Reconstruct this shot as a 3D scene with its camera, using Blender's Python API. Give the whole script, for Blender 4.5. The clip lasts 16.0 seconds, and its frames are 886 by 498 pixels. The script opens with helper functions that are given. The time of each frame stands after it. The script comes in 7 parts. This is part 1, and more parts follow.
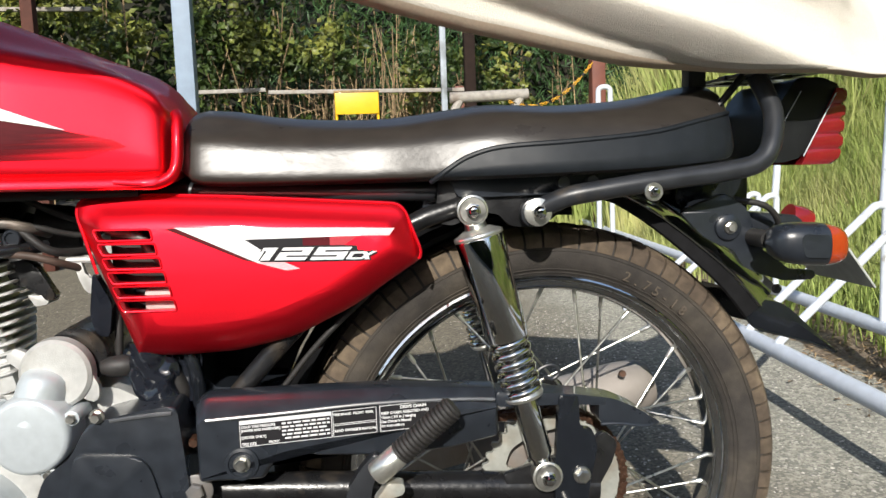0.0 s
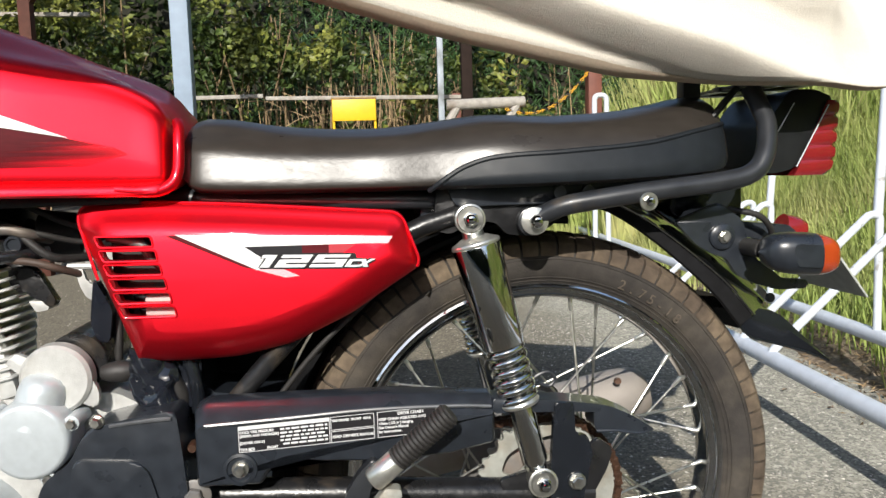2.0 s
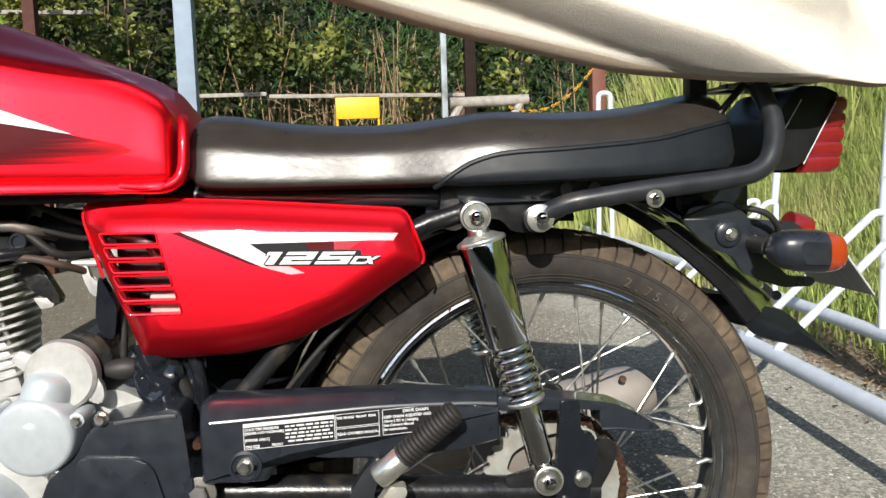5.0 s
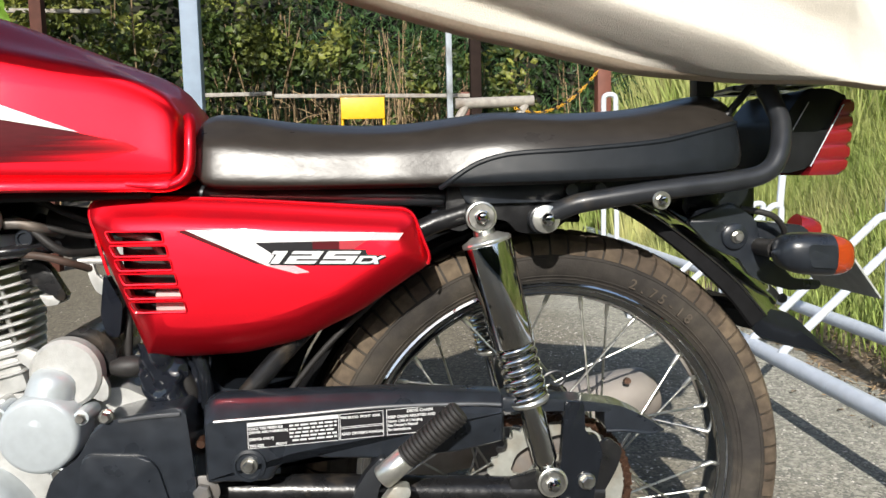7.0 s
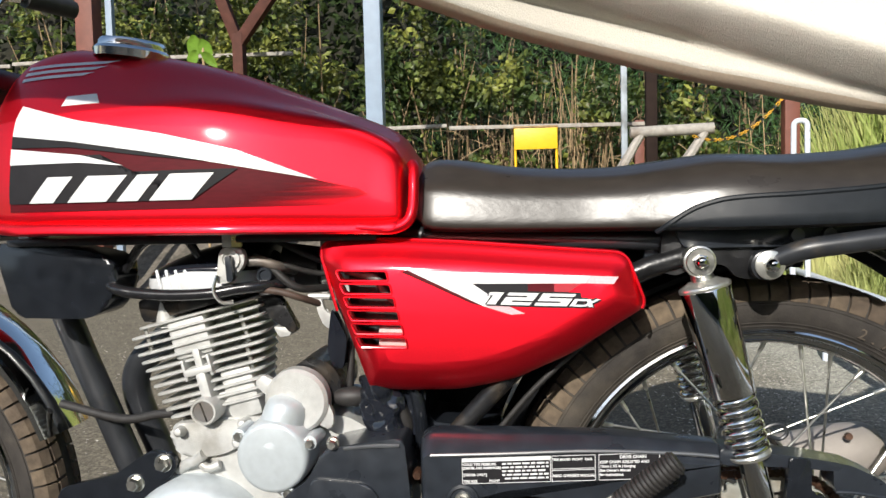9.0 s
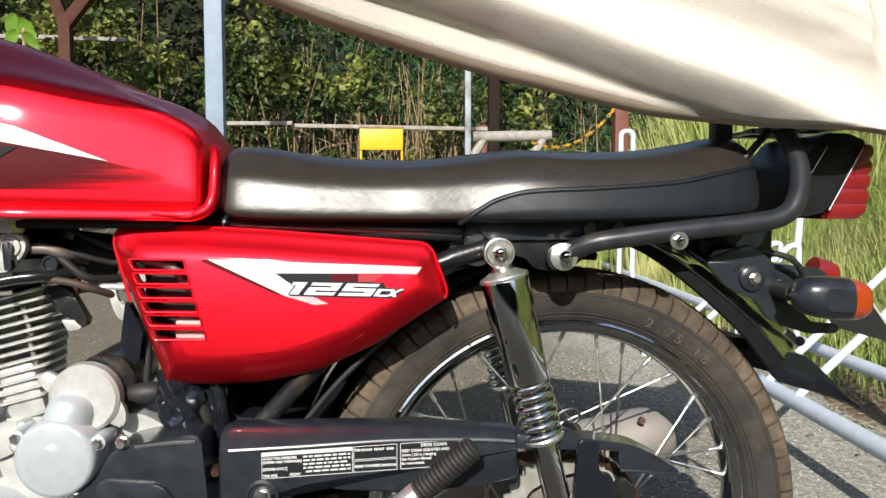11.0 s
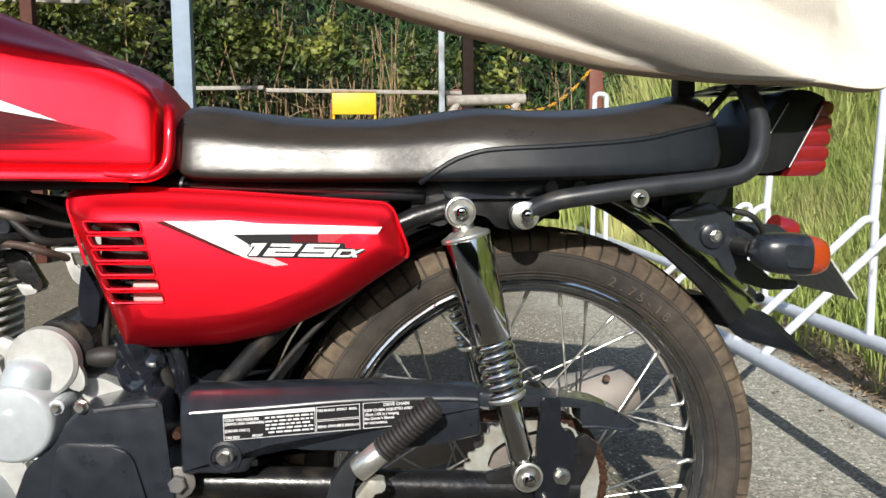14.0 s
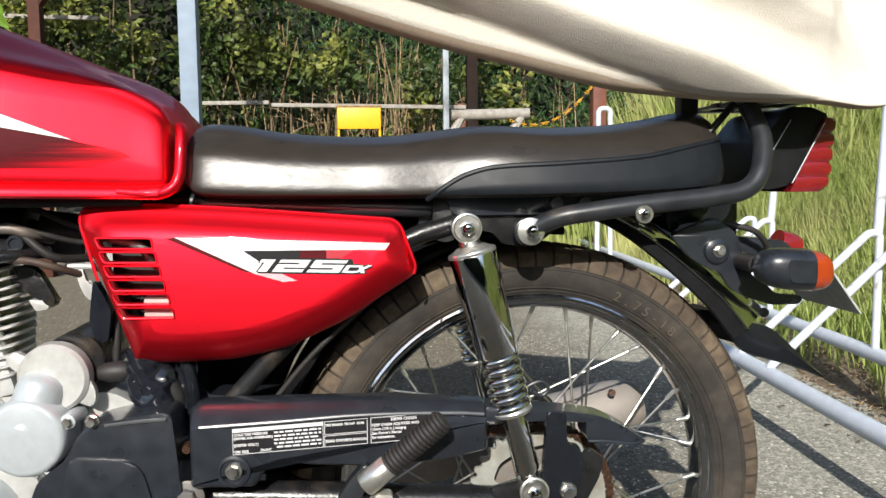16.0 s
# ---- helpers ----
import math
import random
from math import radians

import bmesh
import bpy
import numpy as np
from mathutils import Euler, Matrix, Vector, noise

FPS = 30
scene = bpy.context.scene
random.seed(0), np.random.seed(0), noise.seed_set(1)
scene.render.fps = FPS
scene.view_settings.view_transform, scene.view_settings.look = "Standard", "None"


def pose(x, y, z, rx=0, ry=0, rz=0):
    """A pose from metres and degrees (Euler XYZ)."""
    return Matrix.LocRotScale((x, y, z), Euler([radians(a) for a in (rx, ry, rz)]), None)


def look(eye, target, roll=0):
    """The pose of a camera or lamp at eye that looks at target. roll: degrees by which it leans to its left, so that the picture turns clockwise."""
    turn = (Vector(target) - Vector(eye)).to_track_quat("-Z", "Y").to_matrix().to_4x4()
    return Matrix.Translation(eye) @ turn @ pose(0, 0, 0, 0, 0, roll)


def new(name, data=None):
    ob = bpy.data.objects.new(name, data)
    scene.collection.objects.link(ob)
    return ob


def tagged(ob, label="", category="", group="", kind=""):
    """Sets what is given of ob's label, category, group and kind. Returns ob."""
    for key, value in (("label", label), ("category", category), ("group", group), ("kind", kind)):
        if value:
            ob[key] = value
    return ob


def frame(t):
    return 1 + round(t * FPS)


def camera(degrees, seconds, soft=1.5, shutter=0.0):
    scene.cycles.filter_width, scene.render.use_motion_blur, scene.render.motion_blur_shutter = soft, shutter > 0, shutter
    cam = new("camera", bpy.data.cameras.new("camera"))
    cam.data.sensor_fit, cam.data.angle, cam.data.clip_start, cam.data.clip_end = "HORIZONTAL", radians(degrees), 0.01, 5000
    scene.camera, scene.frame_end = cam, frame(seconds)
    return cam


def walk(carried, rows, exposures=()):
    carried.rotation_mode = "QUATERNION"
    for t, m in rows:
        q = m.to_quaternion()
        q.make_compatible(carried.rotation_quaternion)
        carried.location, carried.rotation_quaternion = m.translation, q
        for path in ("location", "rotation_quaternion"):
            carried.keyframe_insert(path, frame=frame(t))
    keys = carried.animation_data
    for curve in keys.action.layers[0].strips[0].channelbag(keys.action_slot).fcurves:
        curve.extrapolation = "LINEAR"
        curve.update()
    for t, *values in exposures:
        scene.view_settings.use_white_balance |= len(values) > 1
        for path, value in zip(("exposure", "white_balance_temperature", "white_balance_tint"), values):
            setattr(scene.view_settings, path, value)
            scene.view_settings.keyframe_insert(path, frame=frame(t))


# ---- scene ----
cam = camera(59.2, 16.0)
PATH = [
    (0, (-0.203, -1.021, 0.708), (0.0, 0.957, 0.492), -2.1),
    (0.5, (-0.205, -1.022, 0.709), (0.003, 0.956, 0.507), -2.1),
    (1, (-0.204, -1.022, 0.709), (0.016, 0.955, 0.501), -2.0),
    (1.5, (-0.204, -1.024, 0.709), (0.001, 0.954, 0.495), -2.1),
    (2, (-0.206, -1.031, 0.711), (0.008, 0.948, 0.511), -1.8),
    (2.5, (-0.207, -1.036, 0.714), (0.024, 0.941, 0.519), -1.6),
    (3, (-0.209, -1.034, 0.712), (0.003, 0.943, 0.501), -1.8),
    (3.5, (-0.209, -1.032, 0.711), (-0.009, 0.947, 0.498), -2.0),
    (6, (-0.208, -1.027, 0.709), (-0.001, 0.952, 0.51), -1.6),
    (6.5, (-0.21, -1.028, 0.71), (-0.014, 0.952, 0.509), -1.6),
    (7, (-0.21, -1.027, 0.709), (-0.014, 0.953, 0.507), -1.4),
    (7.5, (-0.218, -1.036, 0.714), (-0.084, 0.953, 0.551), -1.4),
    (8, (-0.243, -1.038, 0.722), (-0.273, 0.955, 0.563), -2.2),
    (8.2, (-0.254, -1.038, 0.728), (-0.339, 0.955, 0.581), -2.0),
    (9.2, (-0.268, -1.040, 0.729), (-0.495, 0.957, 0.608), -1.4),
    (10.3, (-0.239, -1.039, 0.721), (-0.245, 0.958, 0.611), -0.8),
    (10.5, (-0.229, -1.038, 0.719), (-0.163, 0.958, 0.607), -0.2),
    (11, (-0.215, -1.034, 0.714), (-0.054, 0.956, 0.592), -0.1),
    (11.5, (-0.205, -1.034, 0.71), (0.024, 0.947, 0.556), 0.0),
    (12, (-0.2, -1.037, 0.71), (0.009, 0.944, 0.525), -0.1),
    (12.5, (-0.196, -1.034, 0.707), (0.022, 0.943, 0.504), -0.3),
    (13, (-0.194, -1.033, 0.707), (0.029, 0.943, 0.497), -0.3),
    (13.5, (-0.196, -1.034, 0.707), (0.027, 0.943, 0.503), -0.4),
    (14, (-0.196, -1.031, 0.706), (0.022, 0.946, 0.497), -0.5),
    (14.5, (-0.198, -1.032, 0.707), (0.014, 0.946, 0.504), -0.6),
    (15, (-0.2, -1.034, 0.707), (0.001, 0.946, 0.51), -0.8),
    (15.5, (-0.201, -1.036, 0.709), (0.006, 0.944, 0.523), -0.6),
    (16, (-0.2, -1.041, 0.71), (0.008, 0.941, 0.535), -0.6),
]
walk(cam, [(t, look(eye, target, roll)) for t, eye, target, roll in PATH], exposures=[(0.0, 0.08), (16.0, 0.08)])

# ---- light ----
SUN_EL, SUN_AZ = radians(29), radians(13)          # low sun behind the camera, a little to its left
world = bpy.data.worlds.new("world")
scene.world = world
world.use_nodes = True
wn = world.node_tree.nodes
sky = wn.new("ShaderNodeTexSky")
sky.sky_type, sky.sun_disc, sky.sun_elevation, sky.sun_rotation = "NISHITA", False, SUN_EL, math.pi + SUN_AZ
wn["Background"].inputs["Strength"].default_value = 0.150
world.node_tree.links.new(sky.outputs[0], wn["Background"].inputs[0])
sun_data = bpy.data.lights.new("sun", "SUN")
sun_data.energy, sun_data.angle, sun_data.color = 5.0, radians(0.53), (1.0, 0.955, 0.875)
sun = new("sun", sun_data)
TO_SUN = Vector((-math.sin(SUN_AZ) * math.cos(SUN_EL), -math.cos(SUN_AZ) * math.cos(SUN_EL), math.sin(SUN_EL)))
sun.matrix_world = look(TO_SUN * 30, (0, 0, 0))


# ---- materials ----
def mat(name, color, rough=0.5, metal=0.0, coat=0.0, var=0.0, scale=40.0, bump=0.0, bump_scale=200.0, second=None, mix_scale=6.0, mix_lo=0.5, mix_hi=0.7, spec=0.5,
        island=0.0, rough_var=0.0, stretch=None, matte=0.0, thin=0.0):
    """A node material: base colour with fine variation, a second colour in patches, relief and uneven gloss."""
    m = bpy.data.materials.new(name)
    m.use_nodes = True
    nt = m.node_tree
    b = nt.nodes["Principled BSDF"]
    b.inputs["Roughness"].default_value, b.inputs["Metallic"].default_value = rough, metal
    b.inputs["Coat Weight"].default_value, b.inputs["Coat Roughness"].default_value = coat, 0.03
    b.inputs["Specular IOR Level"].default_value = spec
    b.inputs["Diffuse Roughness"].default_value = matte
    L, N = nt.links.new, nt.nodes.new
    tc = N("ShaderNodeTexCoord")
    src = tc.outputs["Object"]
    if stretch:
        mp = N("ShaderNodeMapping")
        mp.inputs["Scale"].default_value = stretch
        L(src, mp.inputs[0])
        src = mp.outputs[0]

    def noise_tex(s, detail=5.0):
        n = N("ShaderNodeTexNoise")
        n.inputs["Scale"].default_value, n.inputs["Detail"].default_value = s, detail
        L(src, n.inputs["Vector"])
        return n.outputs["Fac"]

    def ramp(fac, lo, hi):
        r = N("ShaderNodeMapRange")
        r.inputs["From Min"].default_value, r.inputs["From Max"].default_value = lo, hi
        L(fac, r.inputs["Value"])
        return r.outputs["Result"]

    rgb = N("ShaderNodeRGB")
    rgb.outputs[0].default_value = (*color, 1)
    out = rgb.outputs[0]
    if second:
        mx = N("ShaderNodeMix")
        mx.data_type = "RGBA"
        L(ramp(noise_tex(mix_scale), mix_lo, mix_hi), mx.inputs["Factor"])
        L(out, mx.inputs["A"])
        mx.inputs["B"].default_value = (*second, 1)
        out = mx.outputs["Result"]
    if var or island:
        hs = N("ShaderNodeHueSaturation")
        add = N("ShaderNodeMapRange")
        add.inputs["From Min"].default_value, add.inputs["From Max"].default_value = 0.3, 0.7
        add.inputs["To Min"].default_value, add.inputs["To Max"].default_value = 1 - var, 1 + var
        L(noise_tex(scale), add.inputs["Value"])
        val = add.outputs["Result"]
        if island:
            geo = N("ShaderNodeNewGeometry")
            r2 = N("ShaderNodeMapRange")
            r2.inputs["To Min"].default_value, r2.inputs["To Max"].default_value = 1 - island, 1 + island
            L(geo.outputs["Random Per Island"], r2.inputs["Value"])
            mm = N("ShaderNodeMath")
            mm.operation = "MULTIPLY"
            L(val, mm.inputs[0]), L(r2.outputs["Result"], mm.inputs[1])
            val = mm.outputs[0]
        L(out, hs.inputs["Color"]), L(val, hs.inputs["Value"])
        out = hs.outputs["Color"]
    L(out, b.inputs["Base Color"])
    if rough_var:
        rr = N("ShaderNodeMapRange")
        rr.inputs["From Min"].default_value, rr.inputs["From Max"].default_value = 0.3, 0.7
        rr.inputs["To Min"].default_value, rr.inputs["To Max"].default_value = max(0.02, rough - rough_var), rough + rough_var
        L(noise_tex(scale * 0.5), rr.inputs["Value"])
        L(rr.outputs["Result"], b.inputs["Roughness"])
    if bump:
        bp = N("ShaderNodeBump")
        bp.inputs["Strength"].default_value, bp.inputs["Distance"].default_value = bump, 0.002
        L(noise_tex(bump_scale, 8.0), bp.inputs["Height"])
        L(bp.outputs[0], b.inputs["Normal"])
    if thin:                                          # leaves and blades: part of the light passes through
        tr, sh = N("ShaderNodeBsdfTranslucent"), N("ShaderNodeMixShader")
        L(out, tr.inputs["Color"])
        sh.inputs[0].default_value = thin
        L(b.outputs[0], sh.inputs[1]), L(tr.outputs[0], sh.inputs[2])
        L(sh.outputs[0], nt.nodes["Material Output"].inputs["Surface"])
    return m


RED = mat("red_metallic_paint", (0.80, 0.010, 0.024), 0.50, 0.96, 0.34, 0.06, 900, rough_var=0.03)
RED.node_tree.nodes["Principled BSDF"].inputs["Coat Roughness"].default_value = 0.07
CHROME = mat("chrome", (0.78, 0.78, 0.76), 0.07, 1.0, rough_var=0.03, scale=30, var=0.04)
RIM_CHROME = mat("worn_rim_chrome", (0.76, 0.76, 0.75), 0.05, 1.0, second=(0.34, 0.31, 0.27), mix_scale=22, mix_lo=0.68, mix_hi=0.85, rough_var=0.06, scale=60, var=0.1)
DUSTY = mat("dusty_silencer_metal", (0.33, 0.30, 0.275), 0.6, 0.2, 0, 0.12, 20, 0.05, 300, second=(0.26, 0.215, 0.18), mix_scale=8)
STEEL = mat("zinc_steel", (0.55, 0.54, 0.50), 0.35, 1.0, var=0.15, scale=120, rough_var=0.1)
WASHER = mat("bright_washer", (0.75, 0.74, 0.68), 0.3, 0.85, var=0.08, scale=200)
BLACK_PLASTIC = mat("black_plastic", (0.020, 0.024, 0.031), 0.32, 0, 0.35, 0.2, 60, 0.05, 900, rough_var=0.07)
# paler than the plastic, so that edges keep a highlight in their colour
BLACK_GLOSS = mat("pale_gloss_black", (0.09, 0.095, 0.10), 0.3, 0, 0.3, 0.1, 60, spec=1.0)
SATIN = mat("satin_black_metal", (0.024, 0.026, 0.030), 0.38, 0.0, 0.2, 0.2, 40, 0.04, 500, second=(0.06, 0.05, 0.04), mix_scale=25, mix_lo=0.62, mix_hi=0.75, rough_var=0.08)
GREASY = mat("greasy_black_metal", (0.012, 0.012, 0.013), 0.3, 0.0, 0.0, 0.3, 30, 0.35, 90, second=(0.07, 0.055, 0.04), mix_scale=18, mix_lo=0.56, mix_hi=0.72, rough_var=0.15)
COWL = mat("dull_black_plastic", (0.012, 0.013, 0.014), 0.38, 0, 0, 0.2, 60, 0.08, 700, rough_var=0.05, spec=0.3)
# extra dark: carries the shade inside the mudguard as well as dirt
SHADE_LINER = mat("shaded_dirty_liner", (0.009, 0.009, 0.010), 0.7, 0, 0, 0.3, 60, 0.1, 300, spec=0.15)
FLAP = mat("shiny_black_plastic", (0.011, 0.013, 0.017), 0.20, 0, 0.1, 0.2, 60, rough_var=0.06)
SEAT = mat("black_seat_vinyl", (0.034, 0.029, 0.025), 0.29, 0, 0, 0.15, 80, 0.12, 130, stretch=(0.45, 1, 0.9), rough_var=0.02, spec=0.32)
SEAT_SIDE = mat("black_seat_side_vinyl", (0.014, 0.017, 0.021), 0.48, 0, 0, 0.15, 80, 0.08, 800, rough_var=0.05, spec=0.3)
RUBBER = mat("dusty_tyre_rubber", (0.036, 0.031, 0.027), 0.8, 0, 0, 0.25, 60, 0.3, 400, second=(0.072, 0.060, 0.046), mix_scale=14, mix_lo=0.45, mix_hi=0.7)
TREAD = mat("dusty_tread_rubber", (0.085, 0.063, 0.045), 0.9, 0, 0, 0.25, 70, 0.3, 300, second=(0.16, 0.12, 0.08), mix_scale=20, mix_lo=0.4, mix_hi=0.7)
BLACK_RUBBER = mat("black_rubber", (0.028, 0.026, 0.025), 0.55, 0, 0, 0.25, 80, 0.1, 300)
GLOSS_HOSE = mat("glossy_black_hose", (0.016, 0.016, 0.018), 0.24, 0, 0.2, 0.15, 80, rough_var=0.05)
ALU = mat("cast_aluminium", (0.55, 0.55, 0.53), 0.5, 0.35, 0, 0.08, 90, 0.25, 600, second=(0.34, 0.32, 0.28), mix_scale=14, mix_lo=0.55, mix_hi=0.75, rough_var=0.08)
# pale metal for the bright reflection on the rocker cover
PALE_GLARE = mat("pale_glare_metal", (0.78, 0.79, 0.80), 0.42, 0.35, 0, 0.05, 120, 0.05, 500, rough_var=0.06)
BLACK_CHROME = mat("glossy_black_enamel", (0.012, 0.014, 0.020), 0.12, 0, 0.6, 0.1, 60)
SILVER = mat("silver_engine_paint", (0.53, 0.575, 0.60), 0.38, 0.25, 0.2, 0.05, 90, 0.08, 900, rough_var=0.05)
WHITE_DECAL = mat("white_decal", (0.74, 0.74, 0.74), 0.4, 0, 0.25, 0.03, 50)
FADE_DECAL = mat("silver_fading_decal", (0.80, 0.46, 0.49), 0.3, 0.1, 0.6, 0.35, 1400)
BLACK_DECAL = mat("black_decal", (0.020, 0.019, 0.021), 0.6, 0, 0.0, 0.1, 50, spec=0.12)
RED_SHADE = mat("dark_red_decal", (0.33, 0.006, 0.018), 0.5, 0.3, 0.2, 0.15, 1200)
MAROON = mat("maroon_decal", (0.085, 0.004, 0.008), 0.6, 0, 0.05, 0.12, 60, stretch=(1, 1, 6), spec=0.12)


def fading(m, clear, solid):
    """Lets a printed film run out into the paint below along x, in fine streaks."""
    nt = m.node_tree
    L, N = nt.links.new, nt.nodes.new
    tc, mp, n, xyz = N("ShaderNodeTexCoord"), N("ShaderNodeMapping"), N("ShaderNodeTexNoise"), N("ShaderNodeSeparateXYZ")
    mp.inputs["Scale"].default_value = (5, 5, 240)
    n.inputs["Scale"].default_value, n.inputs["Detail"].default_value = 1.0, 2.0
    L(tc.outputs["Object"], mp.inputs[0]), L(mp.outputs[0], n.inputs["Vector"]), L(tc.outputs["Object"], xyz.inputs[0])
    slant, streak = N("ShaderNodeMath"), N("ShaderNodeMath")
    slant.operation = streak.operation = "MULTIPLY_ADD"
    slant.inputs[1].default_value, streak.inputs[1].default_value = -3.0, 0.22
    L(xyz.outputs["Z"], slant.inputs[0]), L(xyz.outputs["X"], slant.inputs[2])
    L(n.outputs["Fac"], streak.inputs[0]), L(slant.outputs[0], streak.inputs[2])
    r = N("ShaderNodeMapRange")
    r.interpolation_type = "SMOOTHSTEP"
    r.inputs["From Min"].default_value, r.inputs["From Max"].default_value = clear, solid
    L(streak.outputs[0], r.inputs["Value"])
    mix, none = N("ShaderNodeMixShader"), N("ShaderNodeBsdfTransparent")
    L(r.outputs["Result"], mix.inputs[0]), L(none.outputs[0], mix.inputs[1])
    L(nt.nodes["Principled BSDF"].outputs[0], mix.inputs[2])
    L(mix.outputs[0], nt.nodes["Material Output"].inputs["Surface"])
    return m


FLASH = fading(mat("fading_maroon_print", (0.085, 0.004, 0.008), 0.6, 0, 0.05, 0.12, 60, stretch=(1, 1, 6), spec=0.12), -2.48, -2.73)
LETTER_DUST = mat("dusty_raised_lettering", (0.095, 0.076, 0.058), 0.9, 0, 0, 0.3, 150)
MARK = mat("white_mark_decal", (0.70, 0.70, 0.70), 0.35, 0, 0.3, 0.05, 60)
BROWN_BOOT = mat("faded_brown_rubber", (0.075, 0.048, 0.036), 0.6, 0, 0, 0.25, 60)
LENS_RED = mat("red_lens", (0.24, 0.012, 0.016), 0.2, 0, 0.8, 0.1, 40)
LENS_AMBER = mat("amber_lens", (0.40, 0.050, 0.010), 0.15, 0, 0.8, 0.05, 40)
RUSTY = mat("rusty_chain", (0.085, 0.044, 0.028), 0.42, 0.5, 0, 0.4, 200, 0.3, 500)
SPROCKET = mat("sprocket_steel", (0.46, 0.47, 0.43), 0.5, 0.4, 0, 0.15, 60, 0.05, 300, second=(0.30, 0.24, 0.17), mix_scale=20, mix_lo=0.5, mix_hi=0.75)
HUB = mat("grey_hub", (0.16, 0.155, 0.15), 0.5, 0.3, 0, 0.15, 50, 0.1, 300, second=(0.22, 0.17, 0.13), mix_scale=15)
RACK = mat("white_rack_paint", (0.66, 0.70, 0.76), 0.45, 0, 0.1, 0.06, 30, 0.05, 200, second=(0.42, 0.41, 0.40), mix_scale=26, mix_lo=0.66, mix_hi=0.74)
CLOTH = mat("cream_fleece", (0.70, 0.655, 0.58), 0.95, 0, 0, 0.06, 500, 0.75, 640, second=(0.66, 0.615, 0.545), mix_scale=5, matte=0.5, spec=0.1)


def asphalt():
    """Dark binder with pale and brown stone chips of a few millimetres, worn unevenly."""
    m = mat("asphalt", (0.142, 0.140, 0.125), 0.95, 0, 0, 0.25, 6, matte=1.0, spec=0.2)
    nt = m.node_tree
    L, N = nt.links.new, nt.nodes.new
    b = nt.nodes["Principled BSDF"]
    base = b.inputs["Base Color"].links[0].from_socket
    tc = N("ShaderNodeTexCoord")
    heights = []
    for s, lo, hi, colours in ((75.0, 0.45, 0.8, ((0.195, 0.190, 0.160), (0.355, 0.347, 0.298))), (170.0, 0.35, 0.7, ((0.130, 0.127, 0.109), (0.328, 0.320, 0.270)))):
        v = N("ShaderNodeTexVoronoi")
        v.inputs["Scale"].default_value = s
        L(tc.outputs["Object"], v.inputs["Vector"])
        sep = N("ShaderNodeSeparateColor")
        L(v.outputs["Color"], sep.inputs[0])
        chip = N("ShaderNodeMix")
        chip.data_type = "RGBA"
        chip.inputs["A"].default_value, chip.inputs["B"].default_value = (*colours[0], 1), (*colours[1], 1)
        L(sep.outputs[1], chip.inputs["Factor"])
        some = N("ShaderNodeMapRange")
        some.inputs["From Min"].default_value, some.inputs["From Max"].default_value = lo, hi
        L(sep.outputs[0], some.inputs["Value"])
        mx = N("ShaderNodeMix")
        mx.data_type = "RGBA"
        L(some.outputs["Result"], mx.inputs["Factor"])
        L(base, mx.inputs["A"]), L(chip.outputs["Result"], mx.inputs["B"])
        base = mx.outputs["Result"]
        heights.append(v.outputs["Distance"])
    patch = N("ShaderNodeTexNoise")                     # a darker and browner stretch of surfacing towards -x
    patch.inputs["Scale"].default_value, patch.inputs["Detail"].default_value = 1.1, 3.0
    L(tc.outputs["Object"], patch.inputs["Vector"])
    xyz = N("ShaderNodeSeparateXYZ")
    L(tc.outputs["Object"], xyz.inputs[0])
    edge = N("ShaderNodeMath")
    edge.operation = "MULTIPLY_ADD"
    edge.inputs[1].default_value = 1.2
    L(patch.outputs["Fac"], edge.inputs[0]), L(xyz.outputs["X"], edge.inputs[2])
    where = N("ShaderNodeMapRange")
    where.inputs["From Min"].default_value, where.inputs["From Max"].default_value = 1.50, 0.95
    L(edge.outputs[0], where.inputs["Value"])
    worn = N("ShaderNodeMix")
    worn.data_type, worn.blend_type = "RGBA", "MULTIPLY"
    worn.inputs["B"].default_value = (0.54, 0.49, 0.44, 1)
    L(where.outputs["Result"], worn.inputs["Factor"]), L(base, worn.inputs["A"])
    L(worn.outputs["Result"], b.inputs["Base Color"])
    bp = N("ShaderNodeBump")
    bp.invert = True
    bp.inputs["Strength"].default_value, bp.inputs["Distance"].default_value = 0.8, 0.003
    L(heights[0], bp.inputs["Height"])
    L(bp.outputs[0], b.inputs["Normal"])
    return m


ASPHALT = asphalt()
BATTERY = mat("grey_battery_case", (0.42, 0.42, 0.40), 0.5, 0, 0, 0.1, 60)
# tape colour that includes the warm shade on the underside of the hem
HEM = mat("shaded_hem_tape", (0.60, 0.49, 0.375), 0.95, 0, 0, 0.06, 300, 0.3, 900, matte=0.5, spec=0.1)
STONE = mat("asphalt_chips", (0.40, 0.37, 0.33), 0.8, 0, 0, 0.3, 100, island=0.5)
EARTH = mat("dry_earth", (0.27, 0.21, 0.15), 0.95, 0, 0, 0.35, 60, 0.9, 90, second=(0.15, 0.11, 0.07), mix_scale=22, mix_lo=0.4, mix_hi=0.6)
DIRT = mat("grey_brown_earth", (0.150, 0.130, 0.105), 0.95, 0, 0, 0.3, 30, 0.6, 60, second=(0.09, 0.078, 0.062), mix_scale=9, mix_lo=0.4, mix_hi=0.65)
GRASS = mat("sunlit_grass", (0.36, 0.45, 0.125), 0.75, 0, 0, 0.2, 4, second=(0.49, 0.48, 0.21), mix_scale=1.6, mix_lo=0.4, mix_hi=0.65, island=0.22, spec=0.15, thin=0.35)
